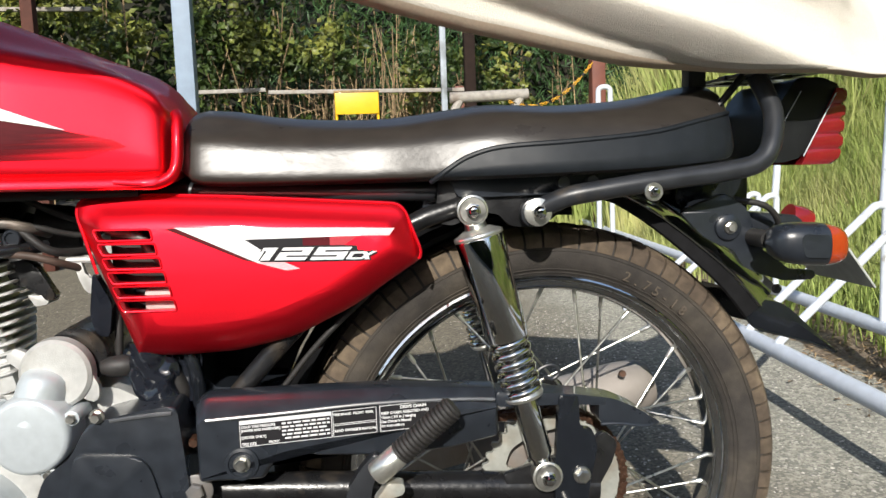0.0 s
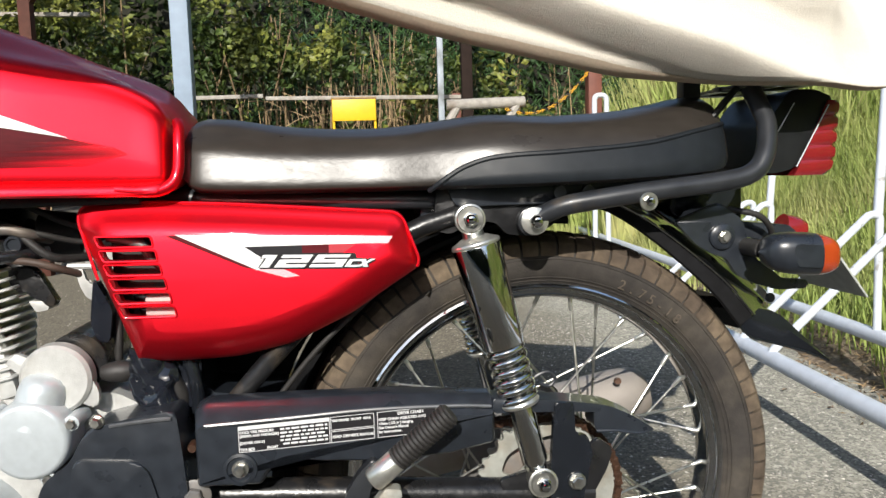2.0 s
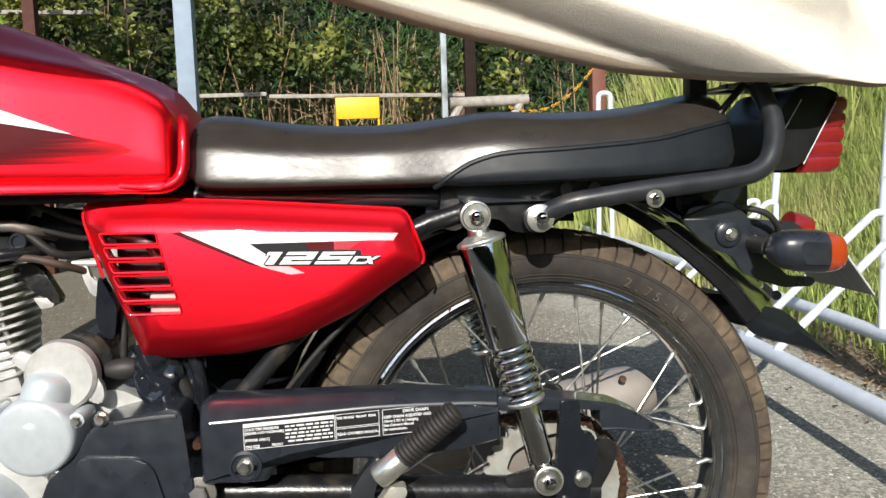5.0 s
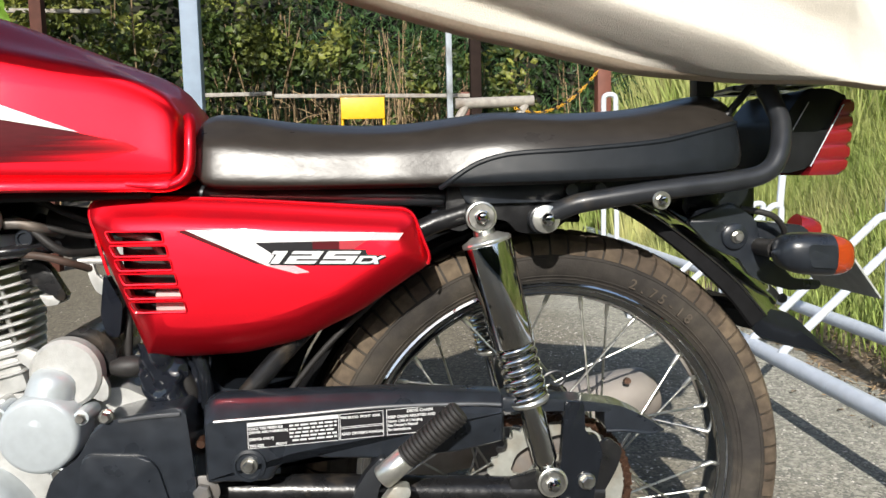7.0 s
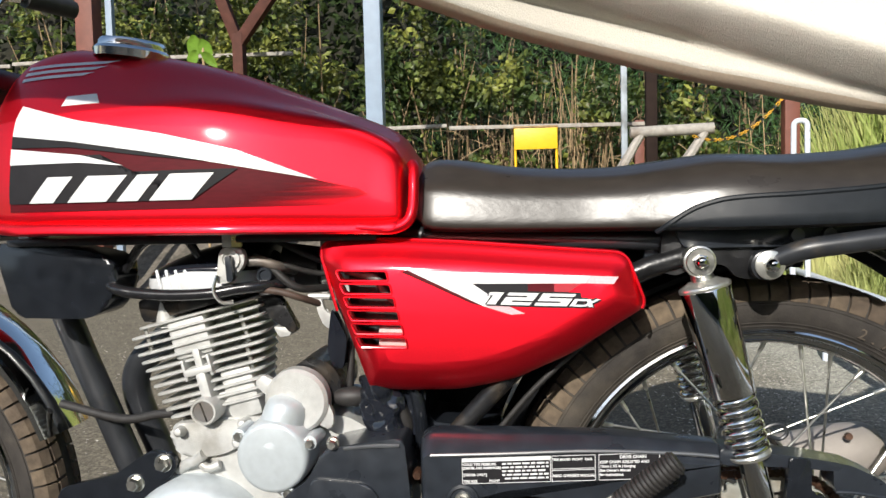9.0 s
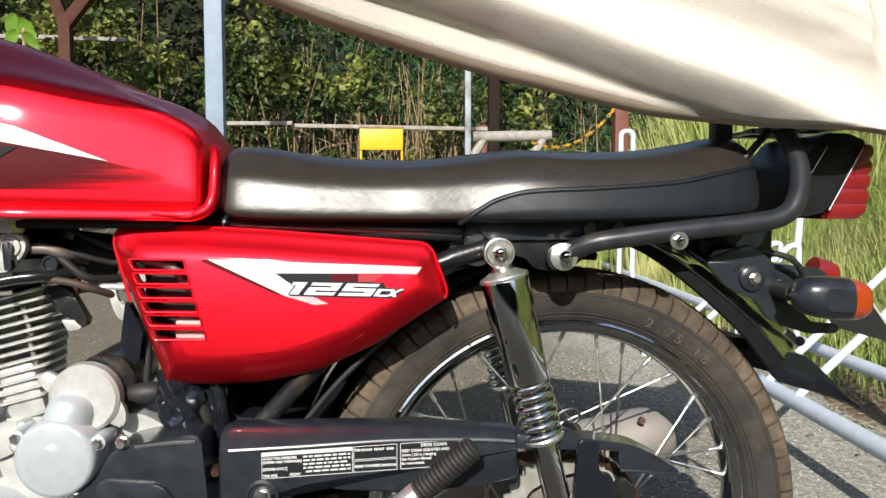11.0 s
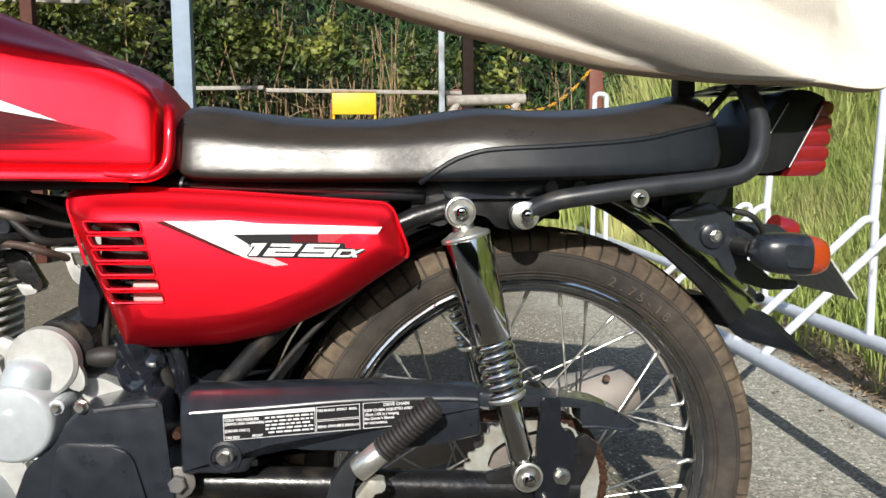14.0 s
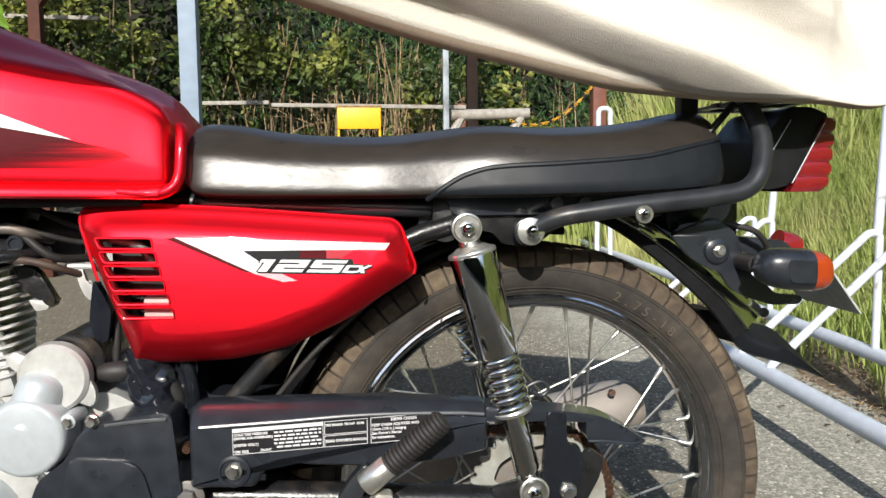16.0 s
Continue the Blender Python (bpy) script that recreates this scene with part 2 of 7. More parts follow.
# dark base, bright patches: sunlit clumps and gaps put into the colour
LEAF = mat("hedge_leaf", (0.052, 0.085, 0.018), 0.5, 0, 0, 0.2, 3, second=(0.26, 0.27, 0.055), mix_scale=1.6, mix_lo=0.46, mix_hi=0.66, island=0.5, thin=0.25)
LEAF_BRIGHT = mat("bright_leaf", (0.15, 0.27, 0.03), 0.4, 0, 0, 0.2, 20)
FERN = mat("feathery_leaf", (0.045, 0.10, 0.03), 0.6, 0, 0, 0.2, 5, island=0.4)
STALK = mat("dry_stalk", (0.30, 0.21, 0.115), 0.85, 0, 0, 0.3, 20, island=0.5)
# leaf colour lowered so that it holds the shade inside the bushes
LEAF_SHADED = mat("shaded_thicket_leaf", (0.020, 0.034, 0.010), 0.7, 0, 0, 0.2, 3, second=(0.048, 0.066, 0.016), mix_scale=1.2, mix_lo=0.45, mix_hi=0.7, island=0.5, spec=0.12)
# near-black that stands for the shade deep among the bushes
THICKET_SHADE = mat("shaded_thicket", (0.016, 0.017, 0.010), 0.95, 0, 0, 0.4, 3, second=(0.035, 0.03, 0.018), mix_scale=2)
BLUE_POST = mat("grey_blue_post_paint", (0.26, 0.33, 0.42), 0.5, 0, 0.1, 0.08, 12, 0.05, 80)
# brown darkened to carry the shade over the post
SHADED_POST = mat("shaded_brown_post", (0.024, 0.015, 0.012), 0.8, 0, 0, 0.2, 15, spec=0.15)
# darker patches put the part shade on the pipe into its colour
GREY_PIPE = mat("grey_pvc_pipe", (0.33, 0.37, 0.41), 0.55, 0, 0, 0.15, 10, second=(0.16, 0.17, 0.17), mix_scale=6)
BROWN_POST = mat("red_brown_post_paint", (0.17, 0.055, 0.035), 0.6, 0, 0, 0.12, 15, 0.05, 80)
BROWN_DARK = mat("dark_red_brown_timber", (0.085, 0.032, 0.022), 0.7, 0, 0, 0.2, 15, 0.05, 80, spec=0.2)
WEATHERED = mat("weathered_grey_pipe", (0.36, 0.33, 0.29), 0.7, 0, 0, 0.2, 25, 0.2, 120, second=(0.25, 0.20, 0.16), mix_scale=9)
YELLOW = mat("yellow_paint", (0.85, 0.50, 0.01), 0.45, 0, 0.2, 0.05, 20)
CHAIN_YELLOW = mat("yellow_plastic_chain", (0.72, 0.38, 0.03), 0.5, 0, 0, 0.1, 30)
CHAIN_BLACK = mat("black_plastic_chain", (0.04, 0.035, 0.03), 0.5)
PLATE = mat("pale_grey_sheet", (0.56, 0.58, 0.55), 0.5, 0.2, 0, 0.1, 60)


# ---- mesh helpers ----
def shade(me, angle=0.7):
    """Smooth shading with edges sharper than the angle kept crisp."""
    bm = bmesh.new()
    bm.from_mesh(me)
    for f in bm.faces:
        f.smooth = True
    for e in bm.edges:
        if len(e.link_faces) == 2 and e.calc_face_angle(0.0) > angle:
            e.smooth = False
    bm.to_mesh(me)
    bm.free()


def part(name, bm, material, parent=None, label="", angle=0.7):
    """Links a bmesh as one mesh object, under a thing or a part."""
    bmesh.ops.recalc_face_normals(bm, faces=bm.faces[:])
    me = bpy.data.meshes.new(name)
    bm.to_mesh(me)
    bm.free()
    me.materials.append(material)
    shade(me, angle)
    ob = new(name, me)
    if parent is not None:
        ob.parent = parent
        ob.matrix_parent_inverse = parent.matrix_world.inverted()
    if label:
        ob["label"] = label
    return ob


def thing(name, at, label, category, group="", kind=""):
    ob = new(name)
    ob.empty_display_size = 0.1
    ob.matrix_world = Matrix.Translation(at)
    return tagged(ob, label, category, group, kind)


def curve_points(pts, n=8, closed=False):
    """Points of a smooth curve through the given ones (Catmull-Rom)."""
    P = [Vector(p) for p in pts]
    if len(P) < 3:
        return P
    out, m = [], len(P)
    last = m if closed else m - 1
    for i in range(last):
        if closed:
            a, b, c, d = P[(i - 1) % m], P[i], P[(i + 1) % m], P[(i + 2) % m]
        else:
            b, c = P[i], P[i + 1]
            a = P[i - 1] if i else 2 * b - c
            d = P[i + 2] if i + 2 < m else 2 * c - b
        for k in range(n):
            t = k / n
            out.append(0.5 * (2 * b + (c - a) * t + (2 * a - 5 * b + 4 * c - d) * t * t + (3 * b - a - 3 * c + d) * t ** 3))
    if not closed:
        out.append(P[-1].copy())
    return out


def at_x(pairs, x):
    """Value at x of a smooth line through (x, value) pairs."""
    xs = [p[0] for p in pairs]
    if x <= xs[0]:
        return pairs[0][1]
    if x >= xs[-1]:
        return pairs[-1][1]
    i = max(k for k in range(len(xs) - 1) if xs[k] <= x)
    m = len(pairs)

    def slope(k):
        lo, hi = max(0, k - 1), min(m - 1, k + 1)
        return (pairs[hi][1] - pairs[lo][1]) / (xs[hi] - xs[lo])
    h = xs[i + 1] - xs[i]
    t = (x - xs[i]) / h
    return ((1 + 2 * t) * (1 - t) ** 2 * pairs[i][1] + t * (1 - t) ** 2 * h * slope(i)
            + t * t * (3 - 2 * t) * pairs[i + 1][1] + t * t * (t - 1) * h * slope(i + 1))


def tube(bm, pts, r, seg=12, smooth_n=8, r_end=None, caps=True, closed=False):
    """A round bar swept along a smooth line."""
    P = curve_points(pts, smooth_n, closed) if smooth_n else [Vector(p) for p in pts]
    n = len(P)
    rings, up = [], None
    for i, p in enumerate(P):
        if closed:
            d = P[(i + 1) % n] - P[i - 1]
        else:
            d = P[min(i + 1, n - 1)] - P[max(i - 1, 0)]
        d.normalize()
        if up is None:
            up = d.orthogonal().normalized()
        up = (up - d * up.dot(d)).normalized()
        side = d.cross(up)
        rr = r if r_end is None else r + (r_end - r) * i / (n - 1)
        rings.append([bm.verts.new(p + (up * math.cos(a) + side * math.sin(a)) * rr) for a in (2 * math.pi * k / seg for k in range(seg))])
    for i in range(n if closed else n - 1):
        a, b = rings[i], rings[(i + 1) % n]
        for k in range(seg):
            bm.faces.new((a[k], a[(k + 1) % seg], b[(k + 1) % seg], b[k]))
    if caps and not closed:
        bm.faces.new(rings[0][::-1])
        bm.faces.new(rings[-1])
    return bm


def lathe(bm, centre, axis, profile, seg=32, closed=False, start=0.0):
    """Turns (along the axis, radius) pairs round an axis through centre."""
    c, d = Vector(centre), Vector(axis).normalized()
    u = d.orthogonal().normalized()
    v = d.cross(u)
    rings = []
    for h, r in profile:
        if r < 1e-6:
            rings.append([bm.verts.new(c + d * h)])
        else:
            rings.append([bm.verts.new(c + d * h + (u * math.cos(a) + v * math.sin(a)) * r) for a in (start + 2 * math.pi * k / seg for k in range(seg))])
    pairs = list(zip(rings, rings[1:])) + ([(rings[-1], rings[0])] if closed else [])
    for a, b in pairs:
        for k in range(seg):
            q = [a[k % len(a)], a[(k + 1) % len(a)], b[(k + 1) % len(b)], b[k % len(b)]]
            q = [x for i, x in enumerate(q) if x not in q[:i]]
            if len(q) > 2:
                bm.faces.new(q)
    return bm


def slab(bm, outline, y0, y1, bevel=0.0, seg=2):
    """A plate with an outline in x and z, from y0 (near) to y1, edges rounded. y0 may be a function of x."""
    near = y0 if callable(y0) else (lambda x: y0)
    th = y1 if callable(y1) else (lambda x: y1)
    a = [bm.verts.new((x, near(x), z)) for x, z in outline]
    b = [bm.verts.new((x, th(x), z)) for x, z in outline]
    f1 = bm.faces.new(a)
    f2 = bm.faces.new(b[::-1])
    n = len(a)
    fs = [f1, f2] + [bm.faces.new((a[k], b[k], b[(k + 1) % n], a[(k + 1) % n])) for k in range(n)]
    if bevel:
        es = list({e for e in f1.edges} | {e for e in f2.edges})
        bmesh.ops.bevel(bm, geom=es, offset=bevel, segments=seg, profile=0.6, affect="EDGES", clamp_overlap=True)
    return bm


def box(bm, lo, hi, bevel=0.0, seg=2, m=None):
    """A box with rounded edges."""
    r = bmesh.ops.create_cube(bm, size=1.0)
    vs = r["verts"]
    for v in vs:
        v.co = Vector([lo[i] + (v.co[i] + 0.5) * (hi[i] - lo[i]) for i in range(3)])
    if bevel:
        es = list({e for v in vs for e in v.link_edges})
        out = bmesh.ops.bevel(bm, geom=es, offset=bevel, segments=seg, profile=0.6, affect="EDGES", clamp_overlap=True)
        vs = list({v for f in out["faces"] for v in f.verts} | {v for v in vs if v.is_valid})
    if m is not None:
        for v in vs:
            v.co = m @ v.co
    return bm


def loft(bm, sections, closed=True, caps=True):
    """Skins a row of equal-length rings."""
    rings = [[bm.verts.new(p) for p in s] for s in sections]
    n = len(rings[0])
    for a, b in zip(rings, rings[1:]):
        for k in range(n if closed else n - 1):
            bm.faces.new((a[k], a[(k + 1) % n], b[(k + 1) % n], b[k]))
    if caps and closed:
        bm.faces.new(rings[0][::-1])
        bm.faces.new(rings[-1])
    return bm


def rounded(pts, r, n=4):
    """A polygon in the plane with its corners rounded."""
    out, m = [], len(pts)
    P = [Vector(p) for p in pts]
    for i in range(m):
        a, b, c = P[i - 1], P[i], P[(i + 1) % m]
        u, v = (a - b), (c - b)
        k = min(r[i] if isinstance(r, (list, tuple)) else r, u.length * 0.45, v.length * 0.45)
        s, e = b + u.normalized() * k, b + v.normalized() * k
        for j in range(n + 1):
            t = j / n
            out.append(tuple((1 - t) ** 2 * s + 2 * t * (1 - t) * b + t * t * e))
    return out


def hex_bolt(bm, c, r, y_len, washer=0.0):
    """A bolt head that faces the near side."""
    x, y, z = c
    if washer:
        lathe(bm, (x, y, z), (0, -1, 0), [(0, 0), (0, washer), (0.002, washer), (0.0028, washer * 0.93), (0.0028, 0)], 24)
    lathe(bm, (x, y - (0.0028 if washer else 0), z), (0, -1, 0), [(0, 0), (0, r), (y_len * 0.8, r), (y_len, r * 0.82), (y_len, 0)], 6)
    return bm


def bent(pts, r, n=5):
    """An open line with straight runs and rounded bends."""
    P = [Vector(p) for p in pts]
    out = [P[0]]
    for a, b, c in zip(P, P[1:], P[2:]):
        u, v = a - b, c - b
        k = min(r, u.length * 0.48, v.length * 0.48)
        s, e = b + u.normalized() * k, b + v.normalized() * k
        out += [(1 - t) ** 2 * s + 2 * t * (1 - t) * b + t * t * e for t in (j / n for j in range(n + 1))]
    return out + [P[-1]]


def words(name, text, size, m, material, parent, depth=0.0004, align="LEFT", label="", shear=0.0, bold=0.0):
    """Raised lettering in the built-in font as a mesh."""
    cu = bpy.data.curves.new(name, "FONT")
    cu.body, cu.size, cu.extrude, cu.align_x, cu.shear, cu.offset = text, size, depth, align, shear, bold
    cu.resolution_u = 3
    tmp = new("tmp", cu)
    me = bpy.data.meshes.new_from_object(tmp.evaluated_get(bpy.context.evaluated_depsgraph_get()))
    bpy.data.objects.remove(tmp)
    bpy.data.curves.remove(cu)
    me.transform(m)
    me.materials.clear()
    me.materials.append(material)
    ob = new(name, me)
    ob.parent = parent
    ob.matrix_parent_inverse = parent.matrix_world.inverted()
    if label:
        ob["label"] = label
    return ob


def upright(x, y, z, turn=0.0):
    """The pose of flat lettering that faces the near side, its line turned by some degrees."""
    return Matrix.Translation((x, y, z)) @ pose(0, 0, 0, 90, 0, 0) @ pose(0, 0, 0, 0, 0, turn)


# ---- ground ----
G0 = -0.030                                          # level of the asphalt


def flat_sheet(x0, x1, y0, y1, nx, ny, height):
    bm = bmesh.new()
    g = [[bm.verts.new((x0 + (x1 - x0) * i / nx, y0 + (y1 - y0) * j / ny, height(x0 + (x1 - x0) * i / nx, y0 + (y1 - y0) * j / ny))) for j in range(ny + 1)] for i in range(nx + 1)]
    for i in range(nx):
        for j in range(ny):
            bm.faces.new((g[i][j], g[i + 1][j], g[i + 1][j + 1], g[i][j + 1]))
    return bm


tagged(part("ground", flat_sheet(-400, 400, -400, 400, 8, 8, lambda x, y: G0), ASPHALT), "worn grey asphalt with pale stone chips", "ground", kind="structure")


def edge_x(y):
    """Where the asphalt ends and the verge begins."""
    return 1.37 + 0.10 * noise.noise((y * 1.3, 3.0, 0)) + 0.05 * noise.noise((y * 5.0, 1.0, 0)) + 0.065 * max(0.0, y - 0.6)


def verge_height(x, y):
    d = x - edge_x(y)
    return max(-0.03, min(0.05, d * 0.3)) + max(0.0, min(0.55, (d - 0.3) * 0.13)) + max(0.0, min(7.0, (d - 1.2) * 0.8)) + 0.02 * noise.noise((x * 3, y * 3, 0)) - 0.004 + G0


tagged(part("verge", flat_sheet(1.2, 16.0, -12.0, 14.0, 120, 200, verge_height), EARTH), "dry brown earth verge beside the asphalt", "verge", kind="structure")


def bank_height(x, y):
    rise = max(0.0, min(1.0, (y - 5.55) / 0.9))
    return G0 - 0.02 + 0.48 * rise * rise * (3 - 2 * rise) * max(0.0, min(1.0, (0.7 - x) / 0.6)) + 0.05 * noise.noise((x * 1.7, y * 1.7, 4)) * rise + 0.02 * noise.noise((x * 7, y * 7, 9)) * rise


tagged(part("earth_bank", flat_sheet(-14.0, 0.7, 5.5, 9.5, 150, 40, bank_height), DIRT), "low bare grey-brown earth bank below the hedge", "bank", kind="structure")


# ---- motorcycle ----
bike = thing("motorcycle", (0.0254, 0, G0), "red and black motorcycle with chrome parts, parked on asphalt", "motorcycle")
AX, AZ = 0.0254, 0.2991                                # rear axle


def wheel(name, cx, cz, parent):
    w = new(name)
    w.matrix_world = Matrix.Translation((cx, 0, cz))
    w.parent = parent
    w.matrix_parent_inverse = parent.matrix_world.inverted()
    c = (cx, 0, cz)
    prof = [(-0.024, 0.2560), (-0.0325, 0.2620), (-0.0395, 0.2760), (-0.042, 0.2885), (-0.0405, 0.3015), (-0.035, 0.3125), (-0.024, 0.3205), (-0.012, 0.3243)]
    prof = prof + [(0.0, 0.3255)] + [(-h, r) for h, r in prof[::-1]] + [(0, 0.249)]
    tyre = part("tyre", lathe(bmesh.new(), c, (0, 1, 0), prof, 140, closed=True), RUBBER, w, "dusty black rubber tyre with block tread")
    # tread: shoulder blocks and centre ribs, thin grooves between them
    bm = bmesh.new()
    N = 80
    for k in range(N):
        a0 = 2 * math.pi * k / N
        for sgn in (-1, 1):
            for line, wd, skew in ((((0.0425, 0.2975, 0.0), (0.0412, 0.3045, 0.0034), (0.0375, 0.3135, 0.0034), (0.0270, 0.3215, 0.0030), (0.0262, 0.3190, 0.0)), 0.86, 0.0),
                                   (((0.0230, 0.3190, 0.0), (0.0225, 0.3225, 0.0035), (0.0100, 0.3255, 0.0035), (0.0092, 0.3220, 0.0)), 0.80, 0.35)):
                off = (0.5 if sgn > 0 else 0.0) * 2 * math.pi / N
                span = wd * 2 * math.pi / N
                q = []
                for i, (h, r, lift) in enumerate(line):
                    tw = skew * i / len(line) * 2 * math.pi / N
                    q.append([bm.verts.new((cx + math.cos(a) * (r + lift * 0.6), sgn * (h + (lift * 0.5 if h > 0.03 else 0.0)), cz + math.sin(a) * (r + lift * 0.6))) for a in (a0 + off + tw, a0 + off + span + tw)])
                for u, v in zip(q, q[1:]):
                    bm.faces.new((u[0], u[1], v[1], v[0]))
                for e in (0, 1):
                    bm.faces.new([u[e] for u in q])
    part("tread", bm, TREAD, tyre, "dusty brown tread blocks", 0.5)
    # ring lines and lettering on the sidewall
    for r, y in ((0.2645, -0.0338), (0.2690, -0.0362), (0.2935, -0.0414)):
        part("sidewall_ring", lathe(bmesh.new(), (cx, y, cz), (0, -1, 0), [(0, r - 0.001), (0.0012, r - 0.0004), (0.0012, r + 0.0004), (0, r + 0.001)], 96), RUBBER, tyre)
    prof = [(-0.010, 0.2475), (-0.0190, 0.2500), (-0.0200, 0.2555), (-0.0222, 0.2596), (-0.0262, 0.2612), (-0.0302, 0.2600), (-0.0318, 0.2568), (-0.0308, 0.2535), (-0.0280, 0.2515), (-0.0256, 0.2502), (-0.0248, 0.2480), (-0.0246, 0.2450), (-0.0225, 0.2425), (-0.0150, 0.2402), (-0.008, 0.2390), (0, 0.2384)]
    prof = prof + [(-h, r) for h, r in prof[-2::-1]]
    part("rim", lathe(bmesh.new(), c, (0, 1, 0), prof, 120, closed=True), RIM_CHROME, w, "chrome steel rim")
    hub = [(-0.050, 0.0), (-0.050, 0.055), (-0.046, 0.062), (-0.040, 0.062), (-0.036, 0.05), (0.0, 0.048), (0.030, 0.052), (0.034, 0.090), (0.040, 0.094), (0.058, 0.092), (0.064, 0.08), (0.066, 0.0)]
    part("hub", lathe(bmesh.new(), c, (0, 1, 0), hub, 48), HUB, w, "dull grey drum brake hub")
    for k in range(36):
        side = -1 if k % 2 else 1
        a = 2 * math.pi * k / 36 + radians(7.6)
        lean = (-1 if (k // 2) % 2 else 1) * 1.25
        r_in, y_in = (0.060, -0.044) if side < 0 else (0.088, 0.038)
        p = Vector((cx + math.cos(a + lean) * r_in, y_in, cz + math.sin(a + lean) * r_in))
        q = Vector((cx + math.cos(a) * 0.2395, side * 0.004, cz + math.sin(a) * 0.2395))
        s = bmesh.new()
        tube(s, [p, q], 0.0017, 8, 0)
        sp = part("spoke", s, STEEL, w)
        d = (p - q).normalized()
        part("nipple", lathe(bmesh.new(), q - d * 0.003, d, [(0, 0), (0, 0.0032), (0.019, 0.0030), (0.021, 0.0018), (0.021, 0)], 8), WASHER, sp)
    return w


rear_wheel = wheel("rear_wheel", AX, AZ, bike)
front_wheel = wheel("front_wheel", -1.255, AZ, bike)

# tyre size lettering along the upper rear of the sidewall
for i, ch in enumerate("2.75-18"):
    a = radians(66 - i * 3.1)
    m = Matrix.Translation((AX + math.cos(a) * 0.2715, -0.0388, AZ + math.sin(a) * 0.2715)) @ pose(0, 0, 0, 90, 0, 0) @ pose(0, 0, 0, 0, 0, math.degrees(a) - 90)
    words("sidewall_lettering", ch, 0.019, m, LETTER_DUST, rear_wheel, 0.0028, "CENTER")


# fuel tank
RIDGE = [(-0.985, 0.86), (-0.96, 0.925), (-0.90, 0.950), (-0.836, 0.946), (-0.76, 0.936), (-0.654, 0.909), (-0.579, 0.881), (-0.505, 0.851), (-0.46, 0.833), (-0.431, 0.816), (-0.414, 0.790), (-0.402, 0.765)]
CREASE = [(-0.985, 0.80), (-0.95, 0.835), (-0.84, 0.848), (-0.76, 0.852), (-0.69, 0.854), (-0.63, 0.850), (-0.549, 0.835), (-0.482, 0.820), (-0.43, 0.795), (-0.412, 0.770), (-0.402, 0.75)]
HALF = [(-0.985, 0.09), (-0.95, 0.125), (-0.85, 0.155), (-0.70, 0.160), (-0.60, 0.153), (-0.50, 0.137), (-0.455, 0.131), (-0.432, 0.1295), (-0.424, 0.1285), (-0.4195, 0.1262), (-0.4165, 0.120), (-0.4135, 0.108), (-0.410, 0.094), (-0.406, 0.080), (-0.402, 0.062)]
BELLY = [(-0.985, 0.74), (-0.94, 0.705), (-0.82, 0.699), (-0.60, 0.696), (-0.46, 0.693), (-0.43, 0.6935), (-0.414, 0.697), (-0.402, 0.712)]


def tank_section(x, grow=0.0):
    zt, zc, w, zb = at_x(RIDGE, x), at_x(CREASE, x), at_x(HALF, x) + grow, at_x(BELLY, x)
    D, H = zt - zc, zc - zb
    ctrl = [(0, zt + grow), (-0.26 * w, zt - 0.16 * D + grow), (-0.55 * w, zt - 0.56 * D + grow), (-0.80 * w, zc + min(0.006, 0.22 * D)), (-0.855 * w, zc - 0.006), (-0.90 * w, zc - 0.17 * H), (-0.950 * w, zc - 0.42 * H), (-0.982 * w, zc - 0.64 * H), (-0.990 * w, zb + 0.019)]
    half = curve_points([(x, y, z) for y, z in ctrl], 5)
    half += [Vector((x, -0.975 * w, zb + 0.0155)), Vector((x, -0.985 * w - 0.006, zb + 0.0130)), Vector((x, -0.985 * w - 0.010, zb + 0.009)), Vector((x, -0.985 * w - 0.010, zb + 0.003)), Vector((x, -0.985 * w - 0.006, zb)),
             Vector((x, -0.6 * w, zb + 0.004)), Vector((x, -0.03, zb + 0.02))]
    return half + [Vector((p.x, -p.y, p.z)) for p in half[-2:0:-1]]


XS = [-0.985, -0.975, -0.96] + [-0.94 + 0.02 * i for i in range(25)] + [-0.452, -0.444, -0.436, -0.430, -0.426, -0.423, -0.420, -0.4175, -0.415, -0.413, -0.411, -0.4085, -0.405, -0.402]
tank = part("fuel_tank", loft(bmesh.new(), [tank_section(x) for x in XS]), RED, bike, "glossy red fuel tank with white and black stripes", 0.9)
# rolled rim at the rear edge of the tank
bm = bmesh.new()
tube(bm, [(-0.470, -0.1345, 0.7010), (-0.442, -0.1320, 0.6985), (-0.424, -0.1300, 0.6990), (-0.4105, -0.1275, 0.7060), (-0.4045, -0.1240, 0.7190), (-0.4030, -0.1200, 0.7380), (-0.4030, -0.1150, 0.7570), (-0.4035, -0.1080, 0.7690), (-0.4065, -0.1000, 0.7750)], 0.0066, 14, 5)
part("tank_rim", bm, RED, tank)
bm = bmesh.new()
lathe(bm, (-0.808, 0, 0.940), (0.12, 0, 1), [(-0.006, 0.049), (0.004, 0.051), (0.008, 0.048), (0.009, 0.045), (0.015, 0.045), (0.019, 0.042), (0.0205, 0.030), (0.0205, 0)], 40)
part("fuel_cap", bm, CHROME, tank, "chrome fuel filler cap")


def on_tank(x, z):
    """The near flank of the tank at a height."""
    half = tank_section(x)[:42]
    for a, b in zip(half, half[1:]):
        if a.z >= z > b.z:
            return a.y + (b.y - a.y) * (a.z - z) / (a.z - b.z)
    return half[0].y if z > half[0].z else half[-1].y


